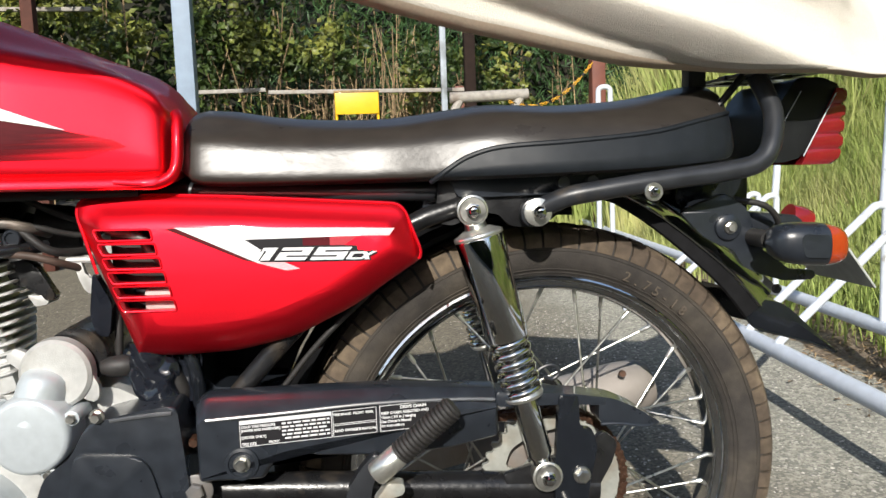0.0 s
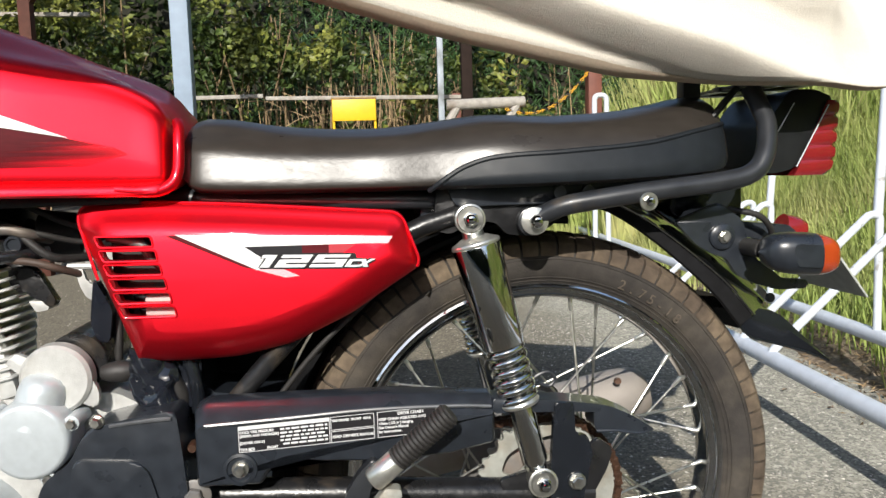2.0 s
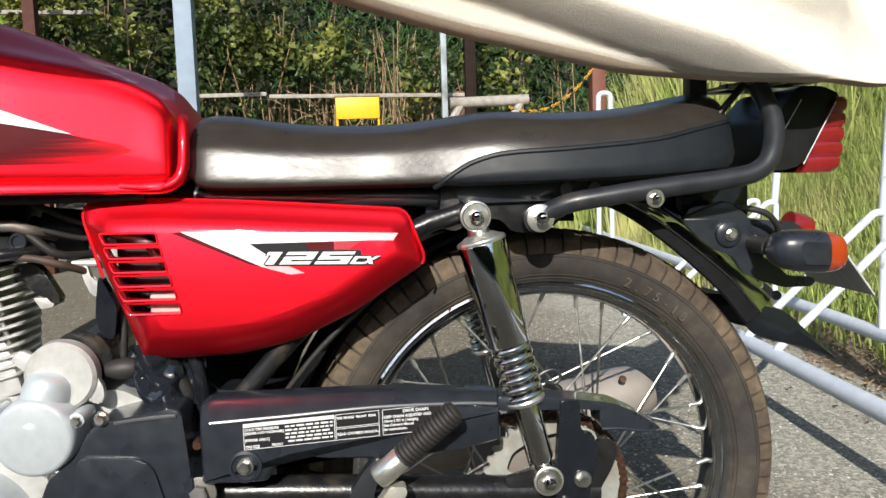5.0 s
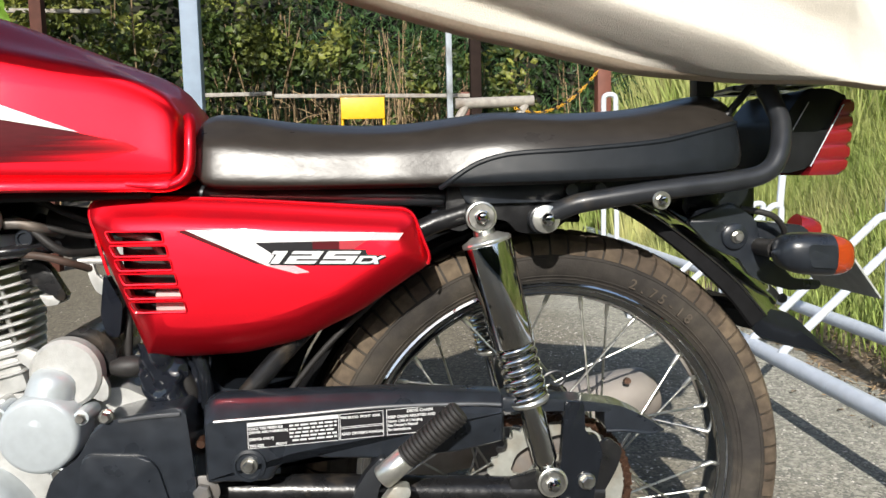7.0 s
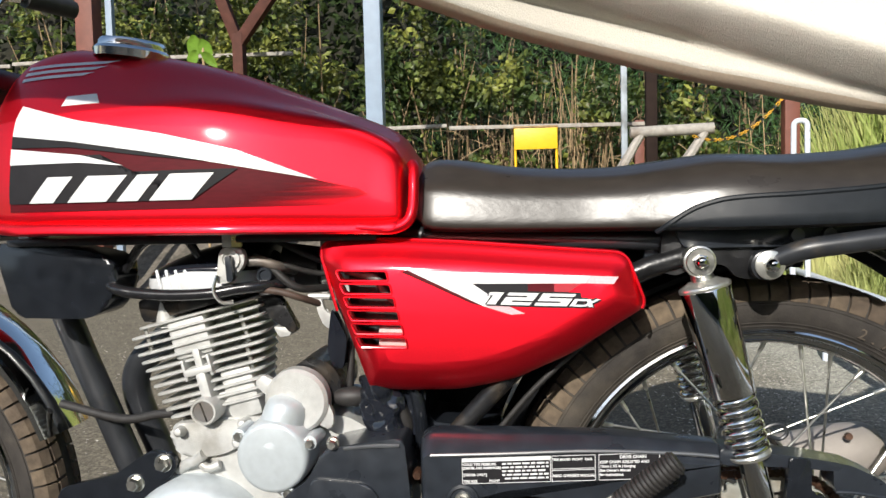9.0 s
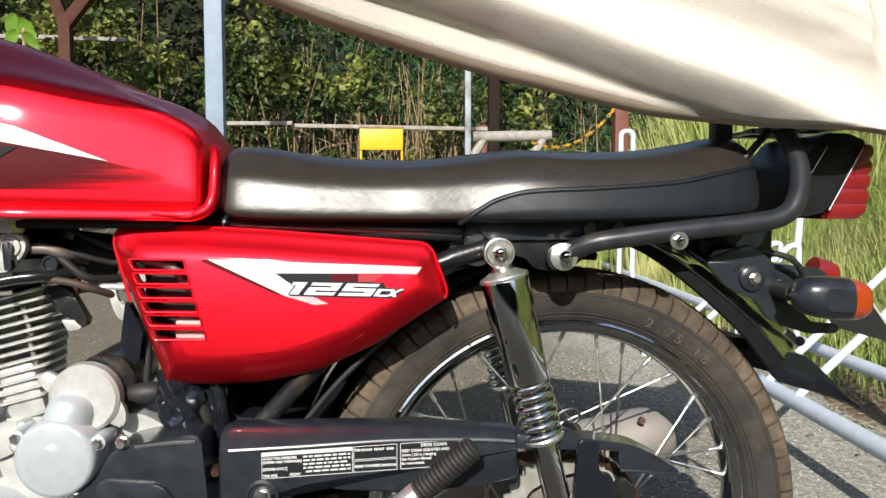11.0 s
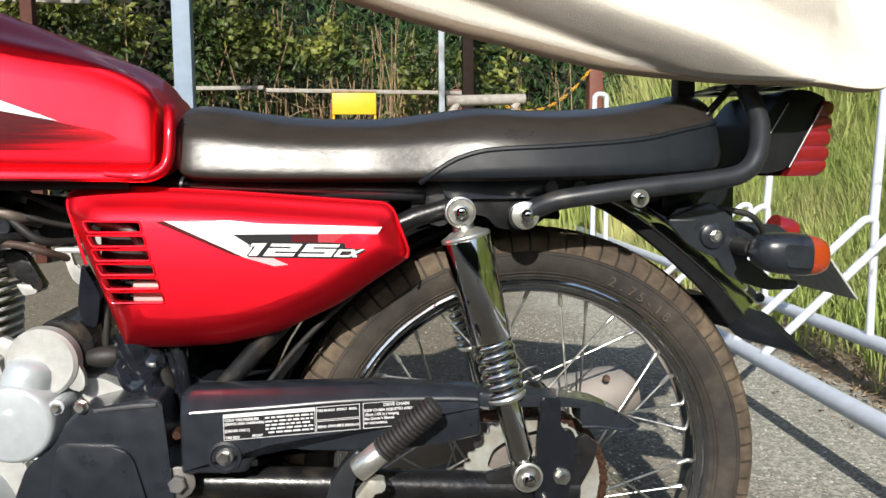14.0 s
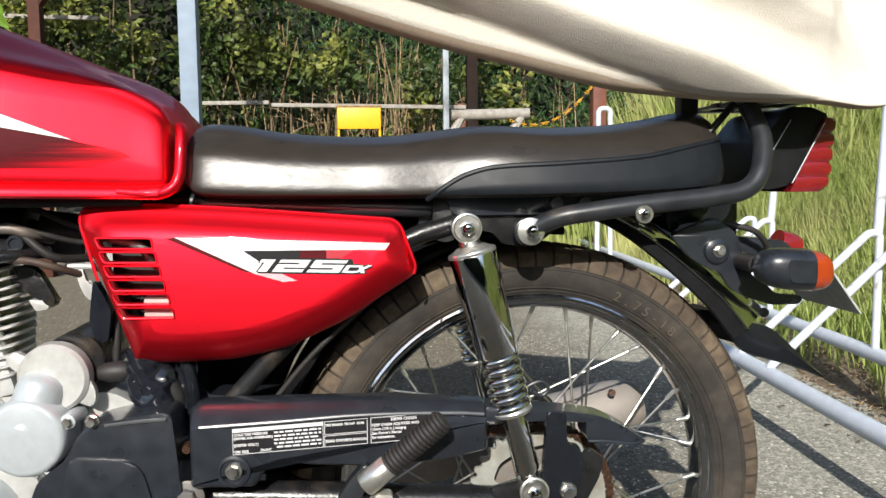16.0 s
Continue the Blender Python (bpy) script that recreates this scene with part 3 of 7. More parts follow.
def tank_decal(name, outline, material, lift, label=""):
    """A sticker that follows the flank. Outline in x and z."""
    bm = bmesh.new()
    f = bm.faces.new([bm.verts.new((x, 0, z)) for x, z in outline])
    bmesh.ops.triangulate(bm, faces=[f])
    for _ in range(3):
        es = [e for e in bm.edges if e.calc_length() > 0.012]
        bmesh.ops.subdivide_edges(bm, edges=es, cuts=2, use_grid_fill=False)
        bmesh.ops.triangulate(bm, faces=bm.faces[:])
    for v in bm.verts:
        v.co.y = on_tank(v.co.x, v.co.z) - lift
    part(name, bm, material, tank, label, 3.2)


tank_decal("dark_flash", [(-0.90, 0.812), (-0.815, 0.812), (-0.70, 0.795), (-0.62, 0.779), (-0.545, 0.766), (-0.510, 0.757), (-0.470, 0.748), (-0.455, 0.740), (-0.50, 0.728), (-0.90, 0.728)], FLASH, 0.0010, "maroon flash fading into the red in fine streaks")
tank_decal("white_stripe", [(-0.90, 0.862), (-0.81, 0.838), (-0.70, 0.818), (-0.609, 0.796), (-0.515, 0.759), (-0.62, 0.779), (-0.72, 0.797), (-0.815, 0.812), (-0.90, 0.822)], WHITE_DECAL, 0.0020, "white tapering stripe")
tank_decal("black_stripe", [(-0.90, 0.822), (-0.815, 0.812), (-0.72, 0.797), (-0.64, 0.783), (-0.72, 0.792), (-0.815, 0.805), (-0.90, 0.807)], BLACK_DECAL, 0.0026, "black stripe edge")
tank_decal("mark_backing", [(-0.90, 0.738), (-0.660, 0.738), (-0.606, 0.774), (-0.640, 0.774), (-0.735, 0.7735), (-0.775, 0.795), (-0.90, 0.795)], BLACK_DECAL, 0.0026)
tank_decal("white_wedge", [(-0.90, 0.806), (-0.80, 0.795), (-0.745, 0.781), (-0.80, 0.786), (-0.90, 0.786)], WHITE_DECAL, 0.0030)
# plain slanting shapes where the maker's model mark stands
for x, w in ((-0.868, 0.034), (-0.815, 0.050), (-0.752, 0.026), (-0.712, 0.052)):
    tank_decal("tank_mark", [(x, 0.7385), (x + w, 0.7385), (x + w + 0.026, 0.7695), (x + 0.026, 0.7695)], MARK, 0.0038)
for i in range(3):
    z = 0.924 - 0.009 * i
    tank_decal("wing_mark", [(-0.93, z - 0.002), (-0.80 - 0.012 * i, z + 0.002), (-0.815 - 0.012 * i, z - 0.003), (-0.93, z - 0.007)], MARK, 0.0012)
tank_decal("wing_mark", [(-0.84, 0.872), (-0.800, 0.874), (-0.788, 0.860), (-0.84, 0.858)], MARK, 0.0012)

# seat
S_TOP = [(-0.408, 0.752), (-0.398, 0.778), (-0.364, 0.783), (-0.296, 0.773), (-0.233, 0.768), (-0.162, 0.768), (-0.097, 0.775), (-0.046, 0.780), (0.035, 0.777), (0.125, 0.781), (0.195, 0.792), (0.218, 0.797), (0.237, 0.795), (0.251, 0.783), (0.259, 0.762), (0.262, 0.742)]
S_BOT = [(-0.408, 0.712), (-0.395, 0.698), (-0.38, 0.693), (-0.290, 0.690), (-0.11, 0.689), (0.10, 0.691), (0.21, 0.696), (0.245, 0.702), (0.262, 0.715)]
S_HALF = [(-0.408, 0.098), (-0.395, 0.1095), (-0.36, 0.1135), (-0.25, 0.117), (-0.18, 0.122), (-0.10, 0.139), (-0.04, 0.151), (0.02, 0.156), (0.10, 0.153), (0.17, 0.144), (0.22, 0.130), (0.245, 0.114), (0.262, 0.085)]
PIPE = [(-0.125, 0.686), (-0.100, 0.704), (-0.078, 0.716), (-0.045, 0.7245), (0.035, 0.7285), (0.136, 0.736), (0.195, 0.7475), (0.222, 0.753), (0.244, 0.7575)]


def seat_section(x):
    zt, zb, w = at_x(S_TOP, x), at_x(S_BOT, x), at_x(S_HALF, x)
    h = zt - zb
    ctrl = [(0, zt), (-0.42 * w, zt - 0.002), (-0.68 * w, zt - 0.010), (-w + 0.29 * h, zt - 0.22 * h), (-w + 0.130 * h, zt - 0.42 * h), (-w + 0.058 * h, zt - 0.64 * h), (-w, zb + 0.12 * h), (-0.98 * w, zb + 0.004), (-0.90 * w, zb)]
    half = curve_points([(x, y, z) for y, z in ctrl], 4)
    return half + [Vector((p.x, -p.y, p.z)) for p in half[-1:0:-1]]


XS = [-0.408, -0.404, -0.399, -0.392] + [-0.38 + 0.0125 * i for i in range(51)] + [0.243, 0.25, 0.256, 0.262]
XS = sorted(x for x in XS if x <= 0.262)
seat = part("seat", loft(bmesh.new(), [seat_section(x) for x in XS]), SEAT, bike, "black vinyl dual seat with a sewn side panel", 1.2)


def on_seat(x, z):
    half = seat_section(x)[:33]
    best = None
    for a, b in zip(half, half[1:]):
        if (a.z - z) * (b.z - z) <= 0 and abs(a.z - b.z) > 1e-7:
            t = (z - a.z) / (b.z - a.z)
            best = a.y + (b.y - a.y) * t
    return best if best is not None else half[-3].y


bm = bmesh.new()
line = [(x, at_x(PIPE, x)) for x in [-0.122 + 0.008 * i for i in range(48)] if x < 0.254]
tube(bm, [(x, on_seat(x, z) - 0.0010, z) for x, z in line], 0.0032, 8, 2)
part("seat_piping", bm, SEAT_SIDE, seat)
bm = bmesh.new()
rows = []
for x, z in line:
    zb = at_x(S_BOT, x) + 0.004
    zz = max(z, zb + 0.0005)
    rows.append([bm.verts.new((x, on_seat(x, zb + (zz - zb) * t) - 0.0018, zb + (zz - zb) * t)) for t in (0.0, 0.15, 0.4, 0.7, 1.0)])
for a, b in zip(rows, rows[1:]):
    for k in range(4):
        bm.faces.new((a[k], a[k + 1], b[k + 1], b[k]))
part("seat_side_panel", bm, SEAT_SIDE, seat, "matt black vinyl side panel", 2.0)


# side panel with louvres
def face_y(x):
    return -0.1475 - (x + 0.19) * 0.03


def panel_y(x, z):
    """The near face of the panel: it curves in towards its lower edge."""
    return face_y(x) + 0.13 * (z - 0.60) + (0.95 * (z - 0.625) ** 2 if z < 0.625 else 1.2 * (z - 0.625) ** 2)


CORNERS = [(-0.5285, 0.6868), (-0.4320, 0.6862), (-0.3500, 0.6815), (-0.1550, 0.6655), (-0.1325, 0.6020), (-0.1680, 0.5800), (-0.2170, 0.5480), (-0.2870, 0.5155), (-0.3520, 0.5020), (-0.4190, 0.5000), (-0.4745, 0.5035), (-0.5000, 0.5950)]


def offset(pts, d):
    """A clockwise polygon moved inwards by d, corner by corner."""
    n, out = len(pts), []
    for i in range(n):
        a, b, c = Vector(pts[i - 1]), Vector(pts[i]), Vector(pts[(i + 1) % n])
        u, v = (b - a).normalized(), (c - b).normalized()
        p, q = Vector((u.y, -u.x)), Vector((v.y, -v.x))
        m = (p + q).normalized()
        out.append(tuple(b + m * (d / max(0.4, m.dot(p)))))
    return out


def inset(pts, d):
    n, out = len(pts), []
    area = sum(pts[i][0] * pts[(i + 1) % n][1] - pts[(i + 1) % n][0] * pts[i][1] for i in range(n))
    s = 1 if area > 0 else -1
    for i in range(n):
        a, b = Vector(pts[i - 1]), Vector(pts[(i + 1) % n])
        t = (b - a).normalized()
        out.append((pts[i][0] - t.y * d * s, pts[i][1] + t.x * d * s))
    return out


def panel_mesh():
    bm = bmesh.new()

    def ring(d, back, low=None, r=0.014):
        """Back of the face at the upper edge; the lower edges roll away more evenly."""
        low = back if low is None else low
        return [(x, panel_y(x, z) + low + (back - low) * max(0.0, min(1.0, (z - 0.615) / 0.03)), z) for x, z in rounded(offset(CORNERS, d), [max(0.004, (0.027 if i == 0 else r) - d * 0.3) for i in range(len(CORNERS))], 6)]
    core = rounded(offset(CORNERS, 0.033), 0.006, 5)
    cx, cz = sum(p[0] for p in core) / len(core), sum(p[1] for p in core) / len(core)

    def shrunk(t, back):
        return [(cx + (x - cx) * t, panel_y(cx + (x - cx) * t, cz + (z - cz) * t) + back, cz + (z - cz) * t) for x, z in core]
    loft(bm, [shrunk(0.05, 0.010), shrunk(0.5, 0.010), ring(0.033, 0.010), ring(0.013, 0.019), ring(0.009, 0.045), ring(0.004, 0.045), ring(-0.001, 0.030, 0.038), ring(0.0, 0.0195, 0.029), ring(0.003, 0.0150, 0.0225), ring(0.009, 0.0130, 0.0150), ring(0.015, 0.0105, 0.0095), ring(0.020, 0.0060, 0.0060),
              ring(0.026, 0.0022, 0.0028), ring(0.033, 0.0)] + [shrunk(t, 0.0) for t in (0.88, 0.74, 0.6, 0.45, 0.3, 0.15, 0.04)])
    return bm


def slots():
    bm = bmesh.new()
    for i in range(6):
        t = i / 5
        x0, x1 = -0.4966 + 0.0232 * t, -0.4372 + 0.0225 * t
        z = 0.6428 - 0.0785 * t
        o = rounded([(x0, z + 0.006), (x1, z + 0.0045), (x1 + 0.0025, z - 0.0055), (x0 + 0.005, z - 0.0045)], 0.0025, 3)
        slab(bm, o, -0.25, -0.085)
    bmesh.ops.recalc_face_normals(bm, faces=bm.faces[:])
    return bm


def cut(body, tool):
    """Body minus tool, as a bmesh."""
    obs = []
    for b in (body, tool):
        bmesh.ops.recalc_face_normals(b, faces=b.faces[:])
        me = bpy.data.meshes.new("tmp")
        b.to_mesh(me)
        b.free()
        obs.append(new("tmp", me))
    md = obs[0].modifiers.new("cut", "BOOLEAN")
    md.operation, md.object, md.solver = "DIFFERENCE", obs[1], "EXACT"
    me = bpy.data.meshes.new_from_object(obs[0].evaluated_get(bpy.context.evaluated_depsgraph_get()))
    out = bmesh.new()
    out.from_mesh(me)
    for o in obs:
        bpy.data.objects.remove(o)
    bpy.data.meshes.remove(me)
    return out


side_panel = part("side_panel", cut(panel_mesh(), slots()), RED, bike, "glossy red side panel with six louvres and a silver number mark", 0.9)
bm = bmesh.new()                                      # raised lip round each louvre
for i in range(6):
    t = i / 5
    x0, x1 = -0.4966 + 0.0232 * t, -0.4372 + 0.0225 * t
    z = 0.6428 - 0.0785 * t
    o = rounded([(x0 - 0.001, z + 0.007), (x1 + 0.001, z + 0.0055), (x1 + 0.0035, z - 0.0065), (x0 + 0.004, z - 0.0055)], 0.003, 3)
    tube(bm, [(x, panel_y(x, zz) - 0.0004, zz) for x, zz in o], 0.0012, 6, 1, closed=True)
part("louvre_lip", bm, RED, side_panel)


lip = rounded(offset(CORNERS, 0.0012), [0.027 if i == 0 else 0.014 for i in range(len(CORNERS))], 6)
turn = min(range(len(lip)), key=lambda i: lip[i][1])  # the lip runs along the sides and the top only
lip = [p for p in lip[turn:] + lip[:turn] if p[1] > 0.598]
part("panel_lip", tube(bmesh.new(), [(x, panel_y(x, z) + 0.0178, z) for x, z in lip], 0.0019, 8, 1), RED, side_panel)


def panel_decal(name, pts, material, lift, label=""):
    bm = bmesh.new()
    bm.faces.new([bm.verts.new((x, panel_y(x, z) - lift, z)) for x, z in pts])
    part(name, bm, material, side_panel, label)


panel_decal("white_flash", [(-0.4103, 0.6489), (-0.2000, 0.6404), (-0.2050, 0.6318), (-0.3341, 0.6327), (-0.3049, 0.6127), (-0.3205, 0.6063)], WHITE_DECAL, 0.0006, "white flash sticker")
panel_decal("flash_fade", [(-0.2000, 0.6404), (-0.1671, 0.6388), (-0.1731, 0.6307), (-0.2050, 0.6318)], FADE_DECAL, 0.0006)
panel_decal("flash_tail", [(-0.3205, 0.6063), (-0.3049, 0.6127), (-0.2740, 0.5980), (-0.2894, 0.5967)], FADE_DECAL, 0.0006)
panel_decal("flash_shadow", [(-0.3341, 0.6327), (-0.2700, 0.6322), (-0.2700, 0.6225), (-0.2990, 0.6225), (-0.3049, 0.6127)], BLACK_DECAL, 0.0007)
panel_decal("flash_shadow", [(-0.2700, 0.6322), (-0.2400, 0.6320), (-0.2400, 0.6215), (-0.2700, 0.6225)], MAROON, 0.0007)
panel_decal("flash_shadow", [(-0.2400, 0.6320), (-0.2080, 0.6318), (-0.2250, 0.6215), (-0.2400, 0.6215)], RED_SHADE, 0.0007)
panel_decal("flash_edge", [(-0.4103, 0.6489), (-0.3205, 0.6063), (-0.3351, 0.6097), (-0.4200, 0.6478)], MAROON, 0.0006)
DIGIT = {"1": [(7, 0), (23, 0), (23, 1), (-2, 1), (-2, 0.74), (7, 0.74)],
         "2": [(0, 0), (53, 0), (53, 0.24), (16, 0.24), (16, 0.37), (53, 0.37), (53, 1), (0, 1), (0, 0.76), (37, 0.76), (37, 0.63), (0, 0.63)],
         "5": [(0, 0), (58, 0), (58, 0.63), (16, 0.63), (16, 0.76), (58, 0.76), (58, 1), (0, 1), (0, 0.37), (42, 0.37), (42, 0.24), (0, 0.24)]}
ALPHA = [[(0, 0.02), (8, 0.02), (8, 0.62), (0, 0.62)], [(8, 0), (22, 0), (24, 0.16), (8, 0.16)], [(8, 0.46), (24, 0.46), (22, 0.62), (8, 0.62)], [(20, 0.62), (28, 0.62), (42, 0), (34, 0)], [(20, 0.02), (28, 0.02), (45, 0.64), (37, 0.64)]]


def letter(shape, x0, lift, grow, material):
    """One stroke outline of the number mark: units of 0.64 mm along, a height of 14 mm, slanting to the right."""
    pts = []
    for u, v in shape:
        x = x0 + 0.00064 * (u + 17.0 * v)
        pts.append((x, 0.6085 - 0.032 * (x + 0.30) + 0.0141 * v))
    if grow:
        pts = inset(pts, -grow)
    panel_decal("number_mark", pts, material, lift)


letter([(7, 0.0), (182, 0.0), (158, 1.0), (-2, 1.0), (-2, 0.74), (7, 0.74)], -0.3225, 0.0010, 0.0018, BLACK_DECAL)
for ch, x0 in (("1", -0.3225), ("2", -0.3020), ("5", -0.2632)):
    letter(DIGIT[ch], x0, 0.0012, 0.0020, BLACK_DECAL)
    letter(DIGIT[ch], x0, 0.0017, 0.0, MARK)
for i, bar in enumerate(ALPHA):
    letter(bar, -0.2235, 0.0012 + 0.00008 * i, 0.0018, BLACK_DECAL)
    letter(bar, -0.2235, 0.0018 + 0.00008 * i, 0.0, MARK)


# shock absorbers
def shock(side):
    y = side * 0.137
    a, b = Vector((-0.077, side * 0.128, 0.654)), Vector((0.0, side * 0.143, 0.338))
    d = (b - a).normalized()
    s = new("shock_absorber")
    s.matrix_world = Matrix.Translation(b)
    s.parent = bike
    s.matrix_parent_inverse = bike.matrix_world.inverted()
    s["label"] = "chrome shock absorber with an exposed coil spring"
    out = (0, side, 0)
    for p, r in ((a, 0.0165), (b, 0.0160)):
        part("eye", lathe(bmesh.new(), p - Vector(out) * 0.018, out, [(0, 0), (0, r), (0.030, r), (0.034, r * 0.9), (0.034, 0)], 28), STEEL, s)
        bm = bmesh.new()
        lathe(bm, p + Vector(out) * 0.010, out, [(0, 0), (0, 0.0180), (0.002, 0.0180), (0.003, 0.0165), (0.003, 0)], 28)
        part("washer", bm, WASHER, s, "bright washer")
        bm = bmesh.new()
        lathe(bm, p + Vector(out) * 0.013, out, [(0, 0), (0, 0.0092), (0.007, 0.0090), (0.008, 0.0072)], 6)
        lathe(bm, p + Vector(out) * 0.020, out, [(0, 0.0074), (0.004, 0.0068), (0.008, 0.0045), (0.0095, 0)], 16)
        part("cap_nut", bm, CHROME, s, "chrome cap nut")
    tubec = lambda prof, seg=40: lathe(bmesh.new(), a, d, prof, seg)
    part("neck", tubec([(0.010, 0.0), (0.010, 0.012), (0.028, 0.014), (0.028, 0)]), STEEL, s)
    part("collar", tubec([(0.022, 0.0), (0.022, 0.0165), (0.0250, 0.0220), (0.0275, 0.0278), (0.0290, 0.0292), (0.0315, 0.0294), (0.0330, 0.0288), (0.0330, 0)]), WASHER, s, "pale worn top collar")
    part("cover", tubec([(0.0325, 0), (0.0325, 0.0278), (0.0345, 0.0284), (0.155, 0.0258), (0.1565, 0.0246), (0.1565, 0.0228), (0.15, 0.022), (0.15, 0)]), CHROME, s, "mirror chrome upper cover")
    part("damper_rod", tubec([(0.15, 0), (0.15, 0.0105), (0.24, 0.0105), (0.24, 0)]), STEEL, s)
    bm = bmesh.new()
    u = d.orthogonal().normalized()
    v = d.cross(u)
    turns, pts = 6.2, []
    for k in range(int(turns * 22) + 1):
        t = k / (turns * 22)
        ang = t * turns * 2 * math.pi
        pts.append(a + d * (0.151 + 0.073 * t) + (u * math.cos(ang) + v * math.sin(ang)) * 0.0202)
    tube(bm, pts, 0.0046, 10, 0)
    part("coil_spring", bm, CHROME, s, "chrome coil spring")
    part("spring_seat", tubec([(0.222, 0), (0.222, 0.0225), (0.226, 0.0245), (0.230, 0.0225), (0.232, 0.016), (0.232, 0)]), WASHER, s)
    part("body", tubec([(0.226, 0), (0.226, 0.0150), (0.300, 0.0148), (0.306, 0.011), (0.312, 0.0105), (0.312, 0)]), CHROME, s)
    return s


shock(-1)
shock(1)


# frame under the tank and seat, behind the side panel
def bars(name, pts, r, material, parent=bike, label="", seg=14, n=6):
    return part(name, tube(bmesh.new(), pts, r, seg, n), material, parent, label)


for s in (-1, 1):
    bars("frame_rail", [(-0.46, s * 0.065, 0.690), (-0.30, s * 0.066, 0.682), (-0.10, s * 0.085, 0.676), (0.05, s * 0.088, 0.676), (0.24, s * 0.085, 0.688)], 0.012, SATIN)
    bars("rear_stay", [(-0.40, s * 0.09, 0.40), (-0.28, s * 0.10, 0.53), (-0.16, s * 0.102, 0.63), (-0.08, s * 0.102, 0.66)], 0.012, GREASY)
    bars("pivot_upright", [(-0.44, s * 0.085, 0.33), (-0.445, s * 0.085, 0.45), (-0.46, s * 0.08, 0.58), (-0.47, s * 0.075, 0.69)], 0.015, SATIN)
bars("backbone", [(-0.98, 0, 0.80), (-0.75, 0, 0.735), (-0.45, 0, 0.705), (-0.10, 0, 0.70)], 0.02, SATIN)
bars("down_tube", [(-0.985, 0, 0.74), (-0.920, 0, 0.568), (-0.873, 0, 0.45), (-0.834, 0, 0.355), (-0.79, 0, 0.26)], 0.0195, SATIN, label="satin black frame down tube")
bm = bmesh.new()                                      # black boxes and air cleaner behind the panel
box(bm, (-0.44, -0.075, 0.52), (-0.25, 0.075, 0.675), 0.015)
part("air_box", bm, BLACK_PLASTIC, bike)
bm = bmesh.new()
box(bm, (-0.449, -0.131, 0.546), (-0.385, -0.06, 0.582), 0.006)
part("battery", bm, BATTERY, bike, "pale battery case behind the louvres")
# dark box added behind the upper louvres to keep them black
bm = bmesh.new()
box(bm, (-0.490, -0.104, 0.584), (-0.36, -0.075, 0.668), 0.008)
part("louvre_backing", bm, BLACK_RUBBER, bike)
bars("clutch_hose", [(-0.49, -0.108, 0.648), (-0.455, -0.114, 0.640), (-0.44, -0.112, 0.62), (-0.42, -0.106, 0.60)], 0.006, HUB)
bm = bmesh.new()
slab(bm, rounded([(-0.47, 0.60), (-0.43, 0.60), (-0.40, 0.45), (-0.30, 0.44), (-0.30, 0.40), (-0.46, 0.40)], 0.01), -0.07, 0.07, 0.004)
part("inner_guard", bm, BLACK_PLASTIC, bike)
bars("breather_hose", [(-0.50, -0.075, 0.60), (-0.465, -0.09, 0.545), (-0.445, -0.095, 0.50), (-0.425, -0.09, 0.455), (-0.43, -0.08, 0.43)], 0.010, BLACK_RUBBER)
bars("breather_hose", [(-0.43, -0.085, 0.53), (-0.41, -0.095, 0.49), (-0.405, -0.09, 0.45), (-0.41, -0.08, 0.42)], 0.008, FLAP)
sec = []
for k in range(22):                                   # crumpled rubber boot between engine and swingarm pivot
    t = k / 21
    z = 0.512 - 0.080 * t
    ring = []
    for j in range(28):
        a = 2 * math.pi * j / 28
        r = 1 + 0.34 * noise.noise((math.cos(a) * 3.0 + t * 2.0, math.sin(a) * 3.0, t * 4.0)) + 0.10 * math.sin(3 * a + t * 9)
        ring.append((-0.456 + 0.012 * t + math.cos(a) * 0.027 * r, -0.088 + math.sin(a) * 0.026 * r, z + 0.005 * math.sin(2 * a + t * 5)))
    sec.append(ring)
part("rubber_boot", loft(bmesh.new(), sec), BLACK_CHROME, bike, "crumpled glossy black rubber boot", 0.9)
plate = slab(bmesh.new(), rounded([(-0.430, 0.500), (-0.398, 0.498), (-0.402, 0.440), (-0.432, 0.438)], 0.006), -0.092, -0.080, 0.003)
part("pivot_plate", plate, BLACK_CHROME, bike)
bars("stay_rod", [(-0.325, -0.085, 0.425), (-0.262, -0.092, 0.500), (-0.18, -0.095, 0.575)], 0.0035, BLACK_RUBBER)
bm = bmesh.new()                                      # black plate added to close the dark space ahead of the mudguard
slab(bm, [(-0.45, 0.41), (-0.45, 0.66), (-0.03, 0.66)] + [(AX + math.cos(radians(a)) * 0.362, AZ + math.sin(radians(a)) * 0.362) for a in range(104, 164, 8)], 0.030, 0.042)
part("gap_plate", bm, SHADE_LINER, bike)
bm = bmesh.new()                                      # inner mudguard in front of the tyre
pts = []
for k in range(18):
    a = radians(84 + 101 * k / 17)
    pts.append([(AX + math.cos(a) * r, y, AZ + math.sin(a) * r) for y, r in ((-0.0575, 0.341), (-0.059, 0.347), (-0.045, 0.356), (0.0, 0.360), (0.045, 0.356), (0.062, 0.345), (0.063, 0.300), (0.0605, 0.300), (0.058, 0.342), (0.045, 0.352), (0, 0.356), (-0.045, 0.352), (-0.0555, 0.345))])
loft(bm, pts)
part("inner_mudguard", bm, SHADE_LINER, bike)
bm = bmesh.new()
box(bm, (-0.13, -0.078, 0.650), (0.045, 0.078, 0.688), 0.006)
part("seat_tray", bm, BLACK_PLASTIC, bike)

bm = bmesh.new()                                      # black plate added under the tank, darkening its underside and what mirrors it
